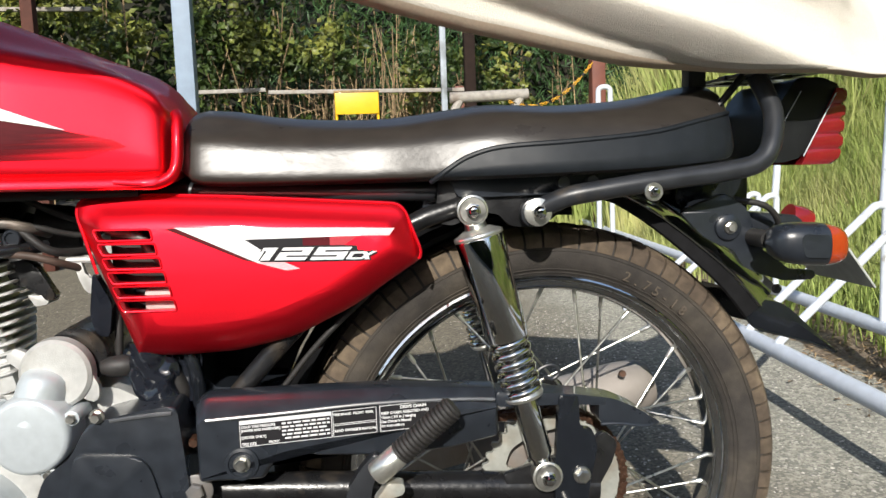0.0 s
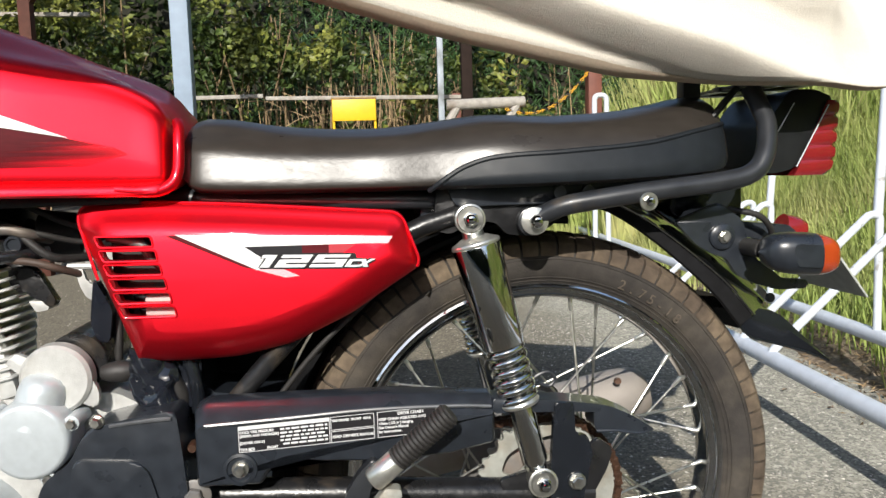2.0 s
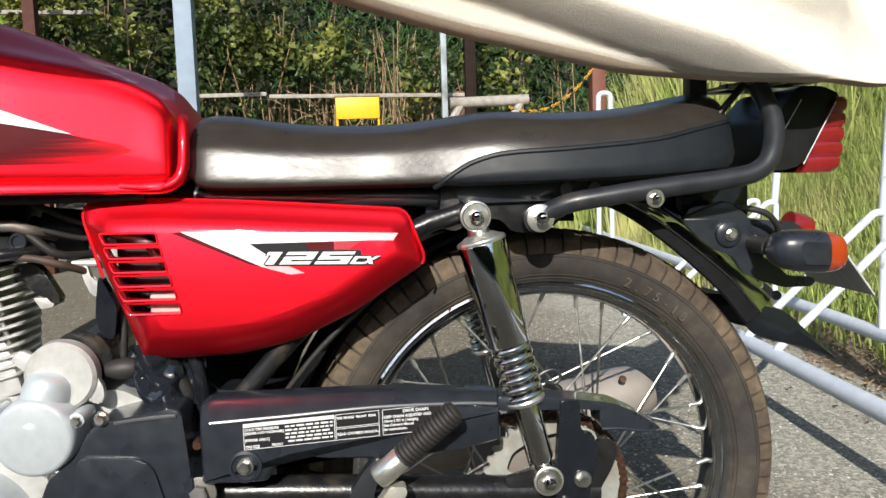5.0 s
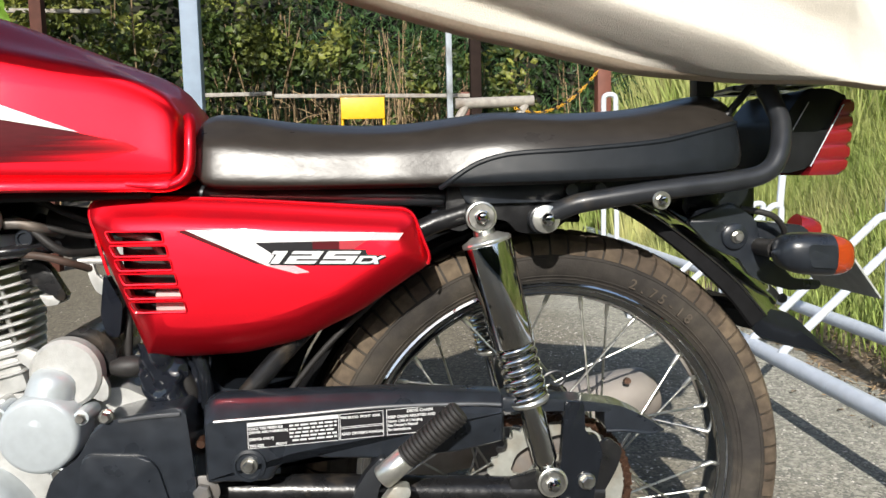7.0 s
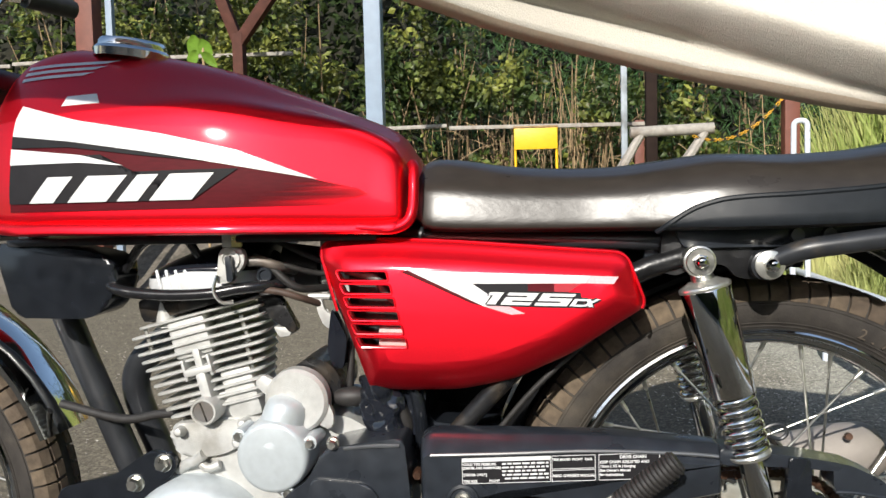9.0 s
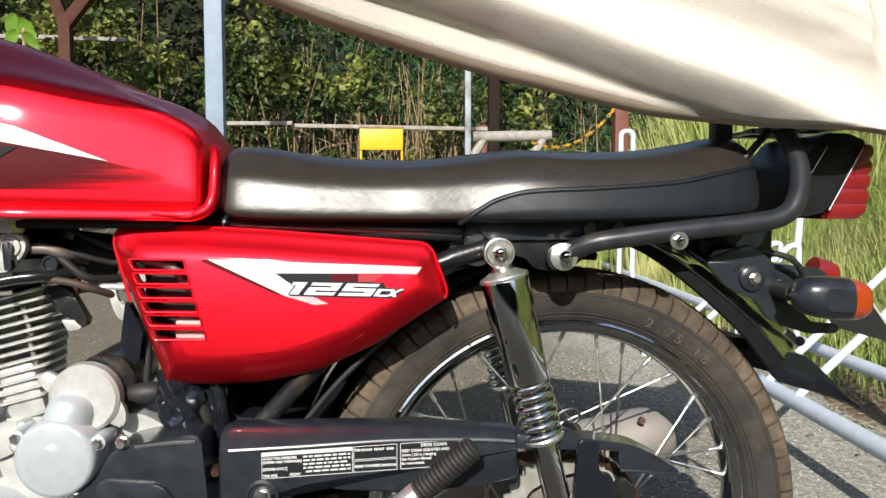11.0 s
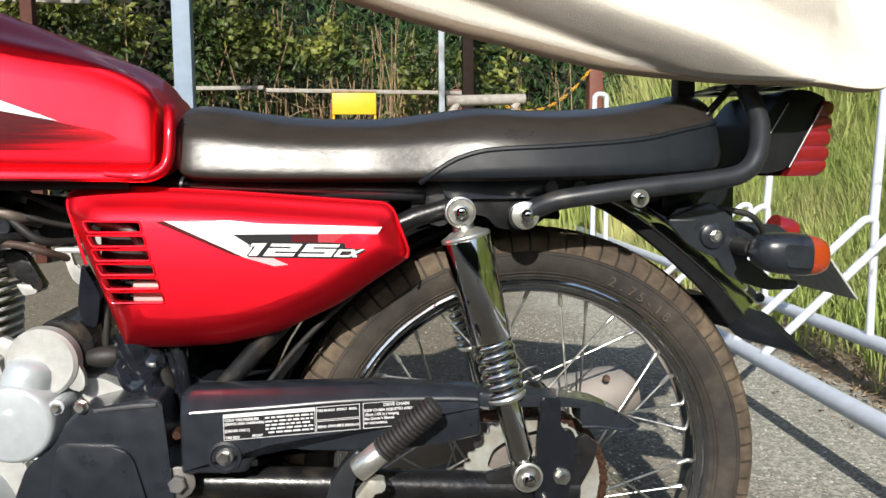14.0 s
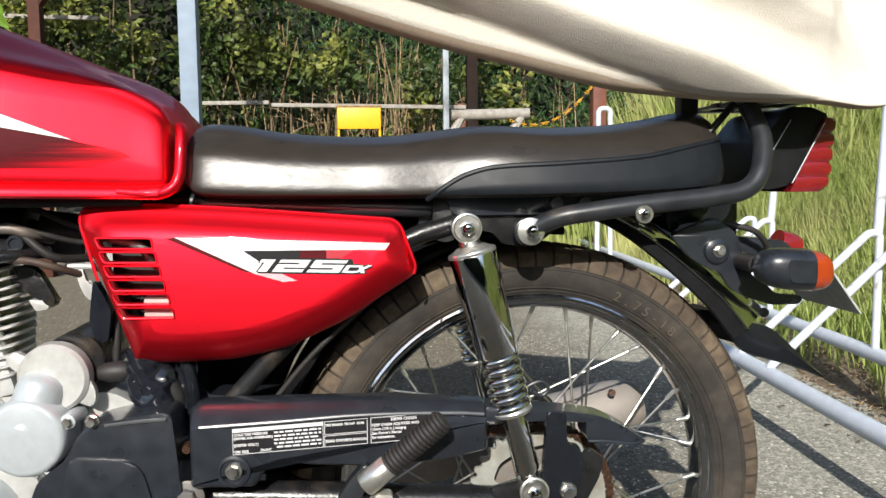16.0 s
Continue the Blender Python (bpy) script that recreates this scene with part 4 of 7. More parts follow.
box(bm, (-0.93, -0.115, 0.684), (-0.45, 0.115, 0.694), 0.004)
part("tank_underplate", bm, SATIN, bike)

part("frame_plate", slab(bmesh.new(), rounded([(-0.112, 0.690), (0.110, 0.692), (0.060, 0.668), (0.038, 0.648), (0.018, 0.634), (-0.004, 0.629), (-0.028, 0.632), (-0.040, 0.646), (-0.060, 0.650), (-0.097, 0.635), (-0.116, 0.640)], 0.005), -0.104, -0.092, 0.002), GREASY, bike, "greasy black frame plate below the seat")
part("seat_base_edge", slab(bmesh.new(), rounded([(-0.10, 0.692), (0.21, 0.694), (0.20, 0.676), (0.08, 0.668), (-0.09, 0.668)], 0.006), -0.112, -0.106, 0.002), BLACK_PLASTIC, bike)

# swingarm
for s in (-1, 1):
    bm = bmesh.new()
    tube(bm, [(-0.43, s * 0.10, 0.335), (-0.25, s * 0.112, 0.328), (-0.05, s * 0.116, 0.314), (0.07, s * 0.116, 0.306)], 0.019, 16, 6)
    part("swingarm", bm, GREASY, bike, "greasy black tubular swingarm")
    bm = bmesh.new()
    slab(bm, rounded([(-0.05, 0.335), (0.010, 0.352), (0.050, 0.360), (0.075, 0.381), (0.093, 0.366), (0.086, 0.342), (0.064, 0.303), (0.045, 0.270), (-0.03, 0.287)], 0.006), s * 0.128 - 0.004, s * 0.128 + 0.004, 0.0015)
    part("axle_plate", bm, GREASY, bike)
bars("axle", [(AX, -0.165, AZ), (AX, 0.165, AZ)], 0.008, STEEL, n=0)
part("axle_nut", hex_bolt(bmesh.new(), (AX, -0.135, AZ - 0.006), 0.014, 0.012, 0.018), STEEL, bike, "zinc axle nut")
part("adjuster_bolt", hex_bolt(bmesh.new(), (0.042, -0.1505, 0.336), 0.0085, 0.007, 0.0105), STEEL, bike)
bm = bmesh.new()                                      # upright black bracket by the lower shock eye
slab(bm, rounded([(0.017, 0.434), (0.040, 0.432), (0.041, 0.393), (0.056, 0.391), (0.062, 0.368), (0.052, 0.322), (0.044, 0.268), (0.008, 0.268), (0.012, 0.37)], 0.004), -0.150, -0.140, 0.0025)
part("guard_bracket", bm, FLAP, bike)
bm = bmesh.new()                                      # loop of the brake stay above the guard
tube(bm, [(-0.006, -0.10, 0.438), (0.006, -0.10, 0.4535), (0.022, -0.10, 0.4575), (0.030, -0.10, 0.448), (0.022, -0.10, 0.440), (0.010, -0.10, 0.444)], 0.0024, 8, 5)
part("cable_loop", bm, SATIN, bike)

# sprocket, chain
bm = bmesh.new()
N, pts = 38, []
for k in range(N * 4):
    a = 2 * math.pi * k / (N * 4)
    pts.append((AX + math.cos(a) * (0.0940 if k % 4 in (1, 2) else 0.0880), AZ + math.sin(a) * (0.0940 if k % 4 in (1, 2) else 0.0880)))
slab(bm, pts, -0.073, -0.067)
holes = bmesh.new()
for k in range(6):
    a = radians(60 * k + 20)
    o = [(AX + math.cos(a + b) * r, AZ + math.sin(a + b) * r) for b, r in ((-0.35, 0.045), (-0.36, 0.066), (0, 0.070), (0.36, 0.066), (0.35, 0.045), (0, 0.041))]
    slab(holes, rounded(o, 0.008), -0.09, -0.05)
part("sprocket", cut(bm, holes), SPROCKET, bike, "worn bare steel rear sprocket with rust at the teeth")
links = []
r = 0.0922
for k in range(32):                                   # round the rear half of the sprocket
    a = radians(100 - k * 200 / 31)
    links.append((AX + math.cos(a) * r, AZ + math.sin(a) * r, a - math.pi / 2))
x0, z0, x1, z1 = AX + math.cos(radians(100)) * r, AZ + math.sin(radians(100)) * r, -0.50, 0.372
for k in range(1, 40):
    t = k / 40
    links.append((x0 + (x1 - x0) * t, z0 + (z1 - z0) * t, math.atan2(z1 - z0, x1 - x0)))
for k in range(1, 40):
    t = k / 40
    links.append((x0 + (x1 - x0) * t, AZ - r + (0.30 - AZ + r) * t - 0.012 * math.sin(t * math.pi), 0.0))
chain_bm = bmesh.new()
for i, (x, z, a) in enumerate(links):
    y = -0.0785 if i % 2 else -0.0755
    for yy in (y, -0.0625 + (-0.001 if i % 2 else 0.0)):
        m = Matrix.Translation((x, yy, z)) @ Matrix.Rotation(-a, 4, "Y")
        o = [(-0.0095, 0), (-0.0075, 0.0058), (-0.002, 0.0044), (0.002, 0.0044), (0.0075, 0.0058), (0.0095, 0), (0.0075, -0.0058), (0.002, -0.0044), (-0.002, -0.0044), (-0.0075, -0.0058)]
        va = [chain_bm.verts.new(m @ Vector((p, -0.0007, q))) for p, q in o]
        vb = [chain_bm.verts.new(m @ Vector((p, 0.0007, q))) for p, q in o]
        chain_bm.faces.new(va), chain_bm.faces.new(vb[::-1])
        for k in range(10):
            chain_bm.faces.new((va[k], vb[k], vb[(k + 1) % 10], va[(k + 1) % 10]))
    lathe(chain_bm, (x + math.cos(a) * 0.0055, -0.081, z + math.sin(a) * 0.0055), (0, 1, 0), [(0, 0), (0.0006, 0.0032), (0.019, 0.0032), (0.0196, 0)], 8)
tagged(part("drive_chain", chain_bm, RUSTY, bike, "rust-brown drive chain"), kind="stuff")


# chain guard with the caution label
def guard_y(x):
    return -0.149 + 0.036 * x


def guard_piece(outline, parent, name, label="", top_from=0.425):
    o = rounded(outline, 0.006, 3)

    def ring(d, back, top_back, drop):
        out = []
        for (x, z), (_, zo) in zip(inset(o, d), o):
            top = max(0.0, min(1.0, (zo - (top_from - 0.10 * max(0, x))) / 0.012)) if x < 0.10 else 0.0
            out.append((x, guard_y(x) + back + (top_back - back) * top, z - drop * top))
        return out
    bm = bmesh.new()
    loft(bm, [ring(0.006, 0.010, 0.012, 0.012), ring(0.003, 0.046, 0.046, 0.001), ring(0.0, 0.048, 0.048, 0.0), ring(0.0, 0.009, 0.024, 0.0), ring(0.0015, 0.005, 0.020, 0.0005), ring(0.004, 0.0012, 0.003, 0.0125), ring(0.007, 0.0, 0.0, 0.0125)])
    return part(name, bm, BLACK_PLASTIC, parent, label, 0.6)


chain_guard = guard_piece([(-0.400, 0.450), (-0.388, 0.458), (-0.28, 0.4565), (-0.18, 0.454), (-0.053, 0.443), (-0.055, 0.389), (-0.111, 0.379), (-0.184, 0.377), (-0.262, 0.383), (-0.290, 0.389), (-0.306, 0.386), (-0.318, 0.376), (-0.326, 0.362), (-0.398, 0.364)],
                          bike, "chain_guard", "black plastic chain guard with a white-printed label")
part("guard_bridge", slab(bmesh.new(), rounded([(-0.057, 0.4425), (0.04, 0.4325), (0.075, 0.4265), (0.075, 0.417), (0.03, 0.421), (-0.057, 0.424)], 0.004), -0.146, -0.108, 0.003), BLACK_PLASTIC, chain_guard)
part("guard_tail", slab(bmesh.new(), rounded([(0.066, 0.4275), (0.085, 0.424), (0.112, 0.411), (0.143, 0.390), (0.120, 0.3865), (0.090, 0.391), (0.070, 0.393), (0.066, 0.40)], 0.006), -0.145, -0.105, 0.005, 3), BLACK_PLASTIC, chain_guard)
part("guard_lip", tube(bmesh.new(), [(0.068, -0.1455, 0.3945), (0.092, -0.146, 0.3935), (0.120, -0.145, 0.3885), (0.139, -0.142, 0.3905)], 0.0022, 8, 4), BLACK_PLASTIC, chain_guard)
part("guard_boss", lathe(bmesh.new(), (-0.349, guard_y(-0.349) + 0.010, 0.384), (0, -1, 0), [(0, 0), (0, 0.021), (0.012, 0.0185), (0.013, 0.015), (0.009, 0.0135), (0.009, 0)], 32), BLACK_PLASTIC, chain_guard)
part("guard_bolt", hex_bolt(bmesh.new(), (-0.349, guard_y(-0.349) + 0.001, 0.384), 0.0066, 0.0065, 0.0098), STEEL, chain_guard, "zinc hexagon bolt")
# pale bead that stands in for the highlight along the guard's crease
bm = bmesh.new()
tube(bm, [(x, guard_y(x) - 0.0002, z) for x, z in ((-0.385, 0.4365), (-0.30, 0.4385), (-0.2, 0.4415), (-0.1, 0.4385), (-0.06, 0.435))], 0.0022, 8, 4)
part("guard_ridge", bm, BLACK_GLOSS, chain_guard)

label_y = lambda x: guard_y(x) - 0.0009
LX0, LX1 = -0.350, -0.124


def lab(x, z):
    """A point on the label: along and up in its own slanting square."""
    t = (x - LX0) / (LX1 - LX0)
    return Vector((x, label_y(x), 0.4025 + 0.007 * t + z))


def label_bar(bm, xa, xb, za, zb, lift):
    q = [lab(xa, za), lab(xb, za), lab(xb, zb), lab(xa, zb)]
    bm.faces.new([bm.verts.new(p + Vector((0, -lift, 0))) for p in q])


bm = bmesh.new()
label_bar(bm, LX0, -0.196, 0, 0.0315, 0)
label_bar(bm, -0.1945, LX1, 0, 0.0315, 0)
sticker = part("caution_label", bm, BLACK_DECAL, chain_guard, "black sticker with white frames and small print")
bm = bmesh.new()
label_bar(bm, -0.349, -0.2475, 0.0262, 0.0308, 0.0004)           # white title block
for xa, xb, za, zb in ((-0.349, -0.2475, 0.0006, 0.0308), (-0.2465, -0.197, 0.0006, 0.0140), (-0.2465, -0.197, 0.0150, 0.0308), (-0.1935, -0.125, 0.0006, 0.0308)):
    t = 0.0007
    for p in ((xa, xb, za, za + t), (xa, xb, zb - t, zb), (xa, xa + t, za, zb), (xb - t, xb, za, zb)):
        label_bar(bm, *p, 0.0005)
rng = random.Random(5)
for row in range(5):                                  # rows of figures too small to read
    z = 0.0048 + 0.0043 * row
    x = -0.303 if row else -0.300
    while x < -0.252:
        w = rng.uniform(0.0035, 0.009)
        label_bar(bm, x, min(x + w, -0.250), z, z + 0.0021, 0.0005)
        x += w + 0.0016
part("label_frame", bm, WHITE_DECAL, sticker)
for text, x, z, size in (("COLD TIRE PRESSURE", -0.3475, 0.0222, 0.0040), ("[DRIVER AND PASSENGER]", -0.3475, 0.0180, 0.0037), ("[DRIVER ONLY]", -0.3475, 0.0100, 0.0040), ("TIRE SIZE", -0.3475, 0.0024, 0.0040), ("FRONT", -0.318, 0.0024, 0.0038),
                         ("TIRE BRAND  FRONT  REAR", -0.2455, 0.0250, 0.0037), ("READ OWNER'S MANUAL", -0.2450, 0.0060, 0.0042), ("DRIVE CHAIN", -0.170, 0.0255, 0.0050), ("KEEP CHAIN ADJUSTED AND", -0.192, 0.0203, 0.0043),
                         ("15mm ( 3/5 in ) hanging", -0.192, 0.0155, 0.0042), ("See Owner's Manual", -0.192, 0.0107, 0.0042), ("for instructions.", -0.192, 0.0058, 0.0042)):
    p = lab(x, z)
    words("label_print", text, size, upright(p.x, p.y - 0.0006, p.z, 1.8) @ Matrix.Diagonal((0.98, 1, 1, 1)), WHITE_DECAL, sticker, 0.0001, bold=0.00016)

# folding pillion footrest
A, B = Vector((-0.174, -0.188, 0.392)), Vector((-0.114, -0.195, 0.443))
d = (B - A).normalized()
footrest = new("footrest")
footrest.matrix_world = Matrix.Translation(A)
footrest.parent = bike
footrest.matrix_parent_inverse = bike.matrix_world.inverted()
footrest["label"] = "ribbed black rubber folding footrest on a steel arm"
L = (B - A).length
prof = [(0, 0), (0, 0.0125)]
n = 15
for k in range(n):
    s0 = L * k / n
    prof += [(s0 + 0.0005, 0.0118), (s0 + L / n * 0.2, 0.0142), (s0 + L / n * 0.65, 0.0142), (s0 + L / n * 0.9, 0.0116)]
prof += [(L, 0.0125), (L + 0.002, 0.011), (L + 0.002, 0)]
part("rubber_grip", lathe(bmesh.new(), A, d, prof, 28), BLACK_RUBBER, footrest, "brown-black ribbed rubber")
part("arm", lathe(bmesh.new(), A - d * 0.036, d, [(0, 0), (0, 0.0125), (0.002, 0.0140), (0.034, 0.0136), (0.036, 0.012), (0.036, 0)], 20), WASHER, footrest, "zinc plated arm")
bm = bmesh.new()
slab(bm, rounded([(-0.218, 0.370), (-0.200, 0.388), (-0.190, 0.376), (-0.205, 0.350), (-0.210, 0.320), (-0.240, 0.320), (-0.232, 0.348)], 0.006), -0.168, -0.152, 0.003)
part("bracket", bm, SATIN, footrest)
bm = bmesh.new()
slab(bm, rounded([(-0.205, 0.338), (-0.188, 0.360), (-0.170, 0.358), (-0.170, 0.346), (-0.186, 0.342), (-0.196, 0.325)], 0.004), -0.190, -0.172, 0.002)
part("bracket", bm, SPROCKET, footrest)

# engine: sprocket cover, crankcase, starter, cylinder, head
def ex(name, outline, y0, y1, material, bevel=0.006, label="", r=0.01):
    return part(name, slab(bmesh.new(), rounded(outline, r, 4), y0, y1, bevel, 3), material, bike, label)


ex("sprocket_cover", [(-0.536, 0.400), (-0.515, 0.437), (-0.47, 0.447), (-0.418, 0.453), (-0.413, 0.40), (-0.408, 0.325), (-0.44, 0.29), (-0.60, 0.29), (-0.565, 0.38)], -0.152, -0.08, BLACK_PLASTIC, 0.004, "black sprocket cover")
ex("cover_recess", [(-0.530, 0.405), (-0.463, 0.399), (-0.450, 0.386), (-0.436, 0.33), (-0.545, 0.32)], -0.157, -0.14, BLACK_PLASTIC, 0.003)
# pale bead in place of the glint on the cover's upper edge
bm = bmesh.new()
tube(bm, [(-0.49, -0.152, 0.4400), (-0.46, -0.153, 0.4430), (-0.423, -0.153, 0.4445)], 0.0022, 6, 3)
part("cover_ridge", bm, BLACK_GLOSS, bike)
part("cover_bolt", hex_bolt(bmesh.new(), (-0.503, -0.150, 0.446), 0.0062, 0.008, 0.0082), STEEL, bike, "zinc hexagon bolt")
ex("crankcase", [(-0.72, 0.27), (-0.728, 0.36), (-0.722, 0.425), (-0.705, 0.455), (-0.56, 0.462), (-0.50, 0.46), (-0.45, 0.43), (-0.43, 0.30), (-0.48, 0.23), (-0.72, 0.23)], -0.085, 0.085, ALU, 0.012, "cast aluminium crankcase")
bm = bmesh.new()                                      # alternator cover
lathe(bm, (-0.700, -0.085, 0.286), (0, -1, 0), [(0, 0), (0, 0.099), (0.024, 0.096), (0.036, 0.090), (0.043, 0.080), (0.046, 0.066), (0.047, 0.0)], 56)
part("alternator_cover", bm, SILVER, bike, "rounded silver alternator cover")
bm = bmesh.new()                                      # small round cover in front of the sprocket cover
lathe(bm, (-0.581, -0.100, 0.425), (0, -1, 0), [(0, 0), (0, 0.047), (0.034, 0.0455), (0.041, 0.0440), (0.0445, 0.0415), (0.0455, 0.038), (0.0455, 0.0)], 56)
round_cover = part("round_cover", bm, SILVER, bike, "silver round engine cover")
for a in (20, 150, 290):
    x, z = -0.581 + math.cos(radians(a)) * 0.049, 0.425 + math.sin(radians(a)) * 0.049
    part("screw_boss", lathe(bmesh.new(), (x, -0.10, z), (0, -1, 0), [(0, 0), (0, 0.0095), (0.038, 0.0085), (0.040, 0)], 16), SILVER, round_cover)
    part("cover_screw", hex_bolt(bmesh.new(), (x, -0.138, z), 0.0058, 0.006), STEEL, round_cover)
bm = bmesh.new()                                      # raised boss joining the two covers
lathe(bm, (-0.583, -0.117, 0.435), (0.30, 0.08, 1), [(0, 0), (0, 0.030), (0.025, 0.0275), (0.042, 0.0265), (0.052, 0.024), (0.058, 0.018), (0.061, 0.009), (0.062, 0)], 32)
part("cover_boss", bm, SILVER, bike)
# starter motor with its pale flange
bm = bmesh.new()
lathe(bm, (-0.557, -0.118, 0.487), (0, 1, 0), [(0, 0), (0, 0.036), (0.004, 0.040), (0.018, 0.041), (0.020, 0.036), (0.024, 0.034), (0.11, 0.034), (0.113, 0.0)], 40)
starter = part("starter_motor", bm, ALU, bike, "pale silver starter motor housing")
bm = bmesh.new()
lathe(bm, (-0.540, -0.094, 0.501), (0, 1, 0), [(0, 0), (0, 0.0345), (0.10, 0.0345), (0.104, 0.0)], 40)
part("motor_can", bm, GREASY, starter, "dark steel motor can")
bm = bmesh.new()
slab(bm, rounded([(-0.612, 0.508), (-0.60, 0.520), (-0.572, 0.505), (-0.575, 0.47), (-0.525, 0.50), (-0.511, 0.47), (-0.513, 0.452), (-0.525, 0.452), (-0.54, 0.47), (-0.59, 0.488)], 0.006), -0.112, -0.103, 0.002)
part("flange", bm, ALU, starter)
part("terminal_boot", lathe(bmesh.new(), (-0.512, -0.095, 0.487), (1, 0, 0.05), [(0, 0), (0, 0.008), (0.010, 0.012), (0.026, 0.013), (0.034, 0.010), (0.036, 0)], 18), BLACK_RUBBER, starter)

# cylinder leans forward: its axis runs up and to the front
TILT_CYL = radians(14)
CB = Vector((-0.672, 0, 0.447))
up = Vector((-math.sin(TILT_CYL), 0, math.cos(TILT_CYL)))
fw = Vector((math.cos(TILT_CYL), 0, math.sin(TILT_CYL)))


def cyl_box(bm, u0, u1, h0, h1, y0, y1, bevel):
    m = Matrix((fw.to_4d(), Vector((0, 1, 0, 0)), up.to_4d(), (0, 0, 0, 1))).transposed()
    for i in range(3):
        m[i][3] = CB[i]
    m[3] = (0, 0, 0, 1)
    return box(bm, (u0, y0, h0), (u1, y1, h1), bevel, 2, m)


cylinder = part("cylinder", cyl_box(bmesh.new(), -0.050, 0.048, -0.02, 0.165, -0.050, 0.052, 0.02), ALU, bike, "cast aluminium finned cylinder")
for k in range(12):
    h = 0.0225 + 0.0111 * k
    u0 = at_x([(0.02, -0.059), (0.034, -0.064), (0.127, -0.083), (0.136, -0.080), (0.147, -0.064)], h)
    u1 = at_x([(0.0, 0.061), (0.089, 0.092), (0.123, 0.098), (0.147, 0.0955)], h)
    bm = bmesh.new()
    plan = rounded([(u0, -0.090), (u1, -0.090), (u1, -0.028), (u1 - 0.045, 0.080), (u0 + 0.045, 0.080), (u0, -0.028)], 0.012, 4)
    rings = [[tuple(CB + fw * u + up * hh + Vector((0, y, 0))) for u, y in inset(plan, d)] for d, hh in ((0.0012, h), (0.0, h + 0.0009), (0.0, h + 0.0029), (0.0012, h + 0.0038))]
    part("fin", loft(bm, rings), ALU, cylinder)
for u, h in ((-0.060, 0.112), (0.070, 0.095), (0.066, 0.060)):
    p, q = CB + up * h + fw * u, CB + up * (h + 0.036) + fw * u
    part("stud", tube(bmesh.new(), [(p.x, -0.082, p.z), (q.x, -0.082, q.z)], 0.0032, 8, 0), STEEL, cylinder)
bm = bmesh.new()
cyl_box(bm, -0.030, 0.022, 0.094, 0.148, -0.0862, -0.05, 0.006)
cyl_box(bm, -0.034, 0.022, 0.005, 0.042, -0.0800, -0.05, 0.006)
cyl_box(bm, -0.020, 0.020, 0.036, 0.100, -0.0660, -0.05, 0.004)
part("timing_chest", bm, ALU, cylinder)
bm = bmesh.new()
cyl_box(bm, 0.020, 0.064, 0.000, 0.068, -0.0855, -0.05, 0.008)
part("side_boss", bm, ALU, cylinder)
bm = bmesh.new()
cyl_box(bm, -0.005, 0.010, 0.03, 0.074, -0.100, -0.05, 0.006)
cyl_box(bm, -0.003, 0.007, 0.07, 0.104, -0.0935, -0.05, 0.003)
cyl_box(bm, -0.019, 0.020, 0.071, 0.081, -0.099, -0.05, 0.003)
cyl_box(bm, -0.020, -0.016, 0.066, 0.094, -0.097, -0.06, 0.0015)
cyl_box(bm, 0.015, 0.019, 0.066, 0.094, -0.097, -0.06, 0.0015)
part("tensioner", bm, ALU, cylinder)
bm = bmesh.new()
p = CB + up * 0.0252 - fw * 0.002
lathe(bm, (p.x, -0.06, p.z), (0, -1, 0), [(0, 0), (0, 0.0185), (0.046, 0.0180), (0.050, 0.0165), (0.050, 0.0140), (0.0475, 0.0132), (0.0480, 0)], 36)
part("inspection_plug", bm, ALU, cylinder, "round aluminium plug with a screwdriver slot")
part("plug_face", lathe(bmesh.new(), (p.x, -0.1070, p.z), (0, -1, 0), [(0, 0), (0, 0.0136), (0.0016, 0.0130), (0.0016, 0)], 36), HUB, cylinder, "dull grey face of the plug")
bm = bmesh.new()
box(bm, (-0.0125, -0.1100, -0.0008), (0.0125, -0.1065, 0.0008), 0, 2, Matrix.Translation((p.x, 0, p.z)) @ Matrix.Rotation(radians(70), 4, "Y"))
part("plug_slot", bm, GREASY, cylinder)
bm = bmesh.new()
cyl_box(bm, -0.066, 0.090, 0.150, 0.185, -0.080, 0.078, 0.012)
part("cylinder_head", bm, GREASY, bike, "dark cylinder head")
# dark and bright reflections on the cover, put in as black and silver parts
sec, side = [], []
for k in range(19):
    t = k / 18
    x = -0.780 + 0.178 * t
    zt = at_x([(-0.780, 0.640), (-0.741, 0.660), (-0.704, 0.673), (-0.654, 0.682), (-0.618, 0.682), (-0.606, 0.670), (-0.602, 0.652)], x)
    zs = at_x([(-0.780, 0.6365), (-0.735, 0.642), (-0.702, 0.650), (-0.659, 0.650), (-0.602, 0.648)], x)
    zb = at_x([(-0.780, 0.6355), (-0.765, 0.629), (-0.747, 0.621), (-0.73, 0.618), (-0.60, 0.618)], x)
    w = 0.088 * (1 - abs(2 * t - 1) ** 5) + 0.012
    h = max(0.002, zt - zs)
    sec.append([(x, -w + 0.003, zb), (x, -w + 0.002, zs), (x, -w + 0.003, zs + 0.12 * h), (x, -0.86 * w, zs + 0.45 * h), (x, -0.64 * w, zs + 0.80 * h), (x, -0.3 * w, zt), (x, 0.3 * w, zt), (x, 0.64 * w, zs + 0.80 * h), (x, 0.9 * w, zs + 0.4 * h), (x, w, zb)])
    side.append([(x, -w, zb), (x, -w - 0.0015, zb + 0.3 * (zs - zb)), (x, -w, zs - 0.1 * (zs - zb)), (x, -w + 0.006, zs), (x, -w + 0.006, zb)])
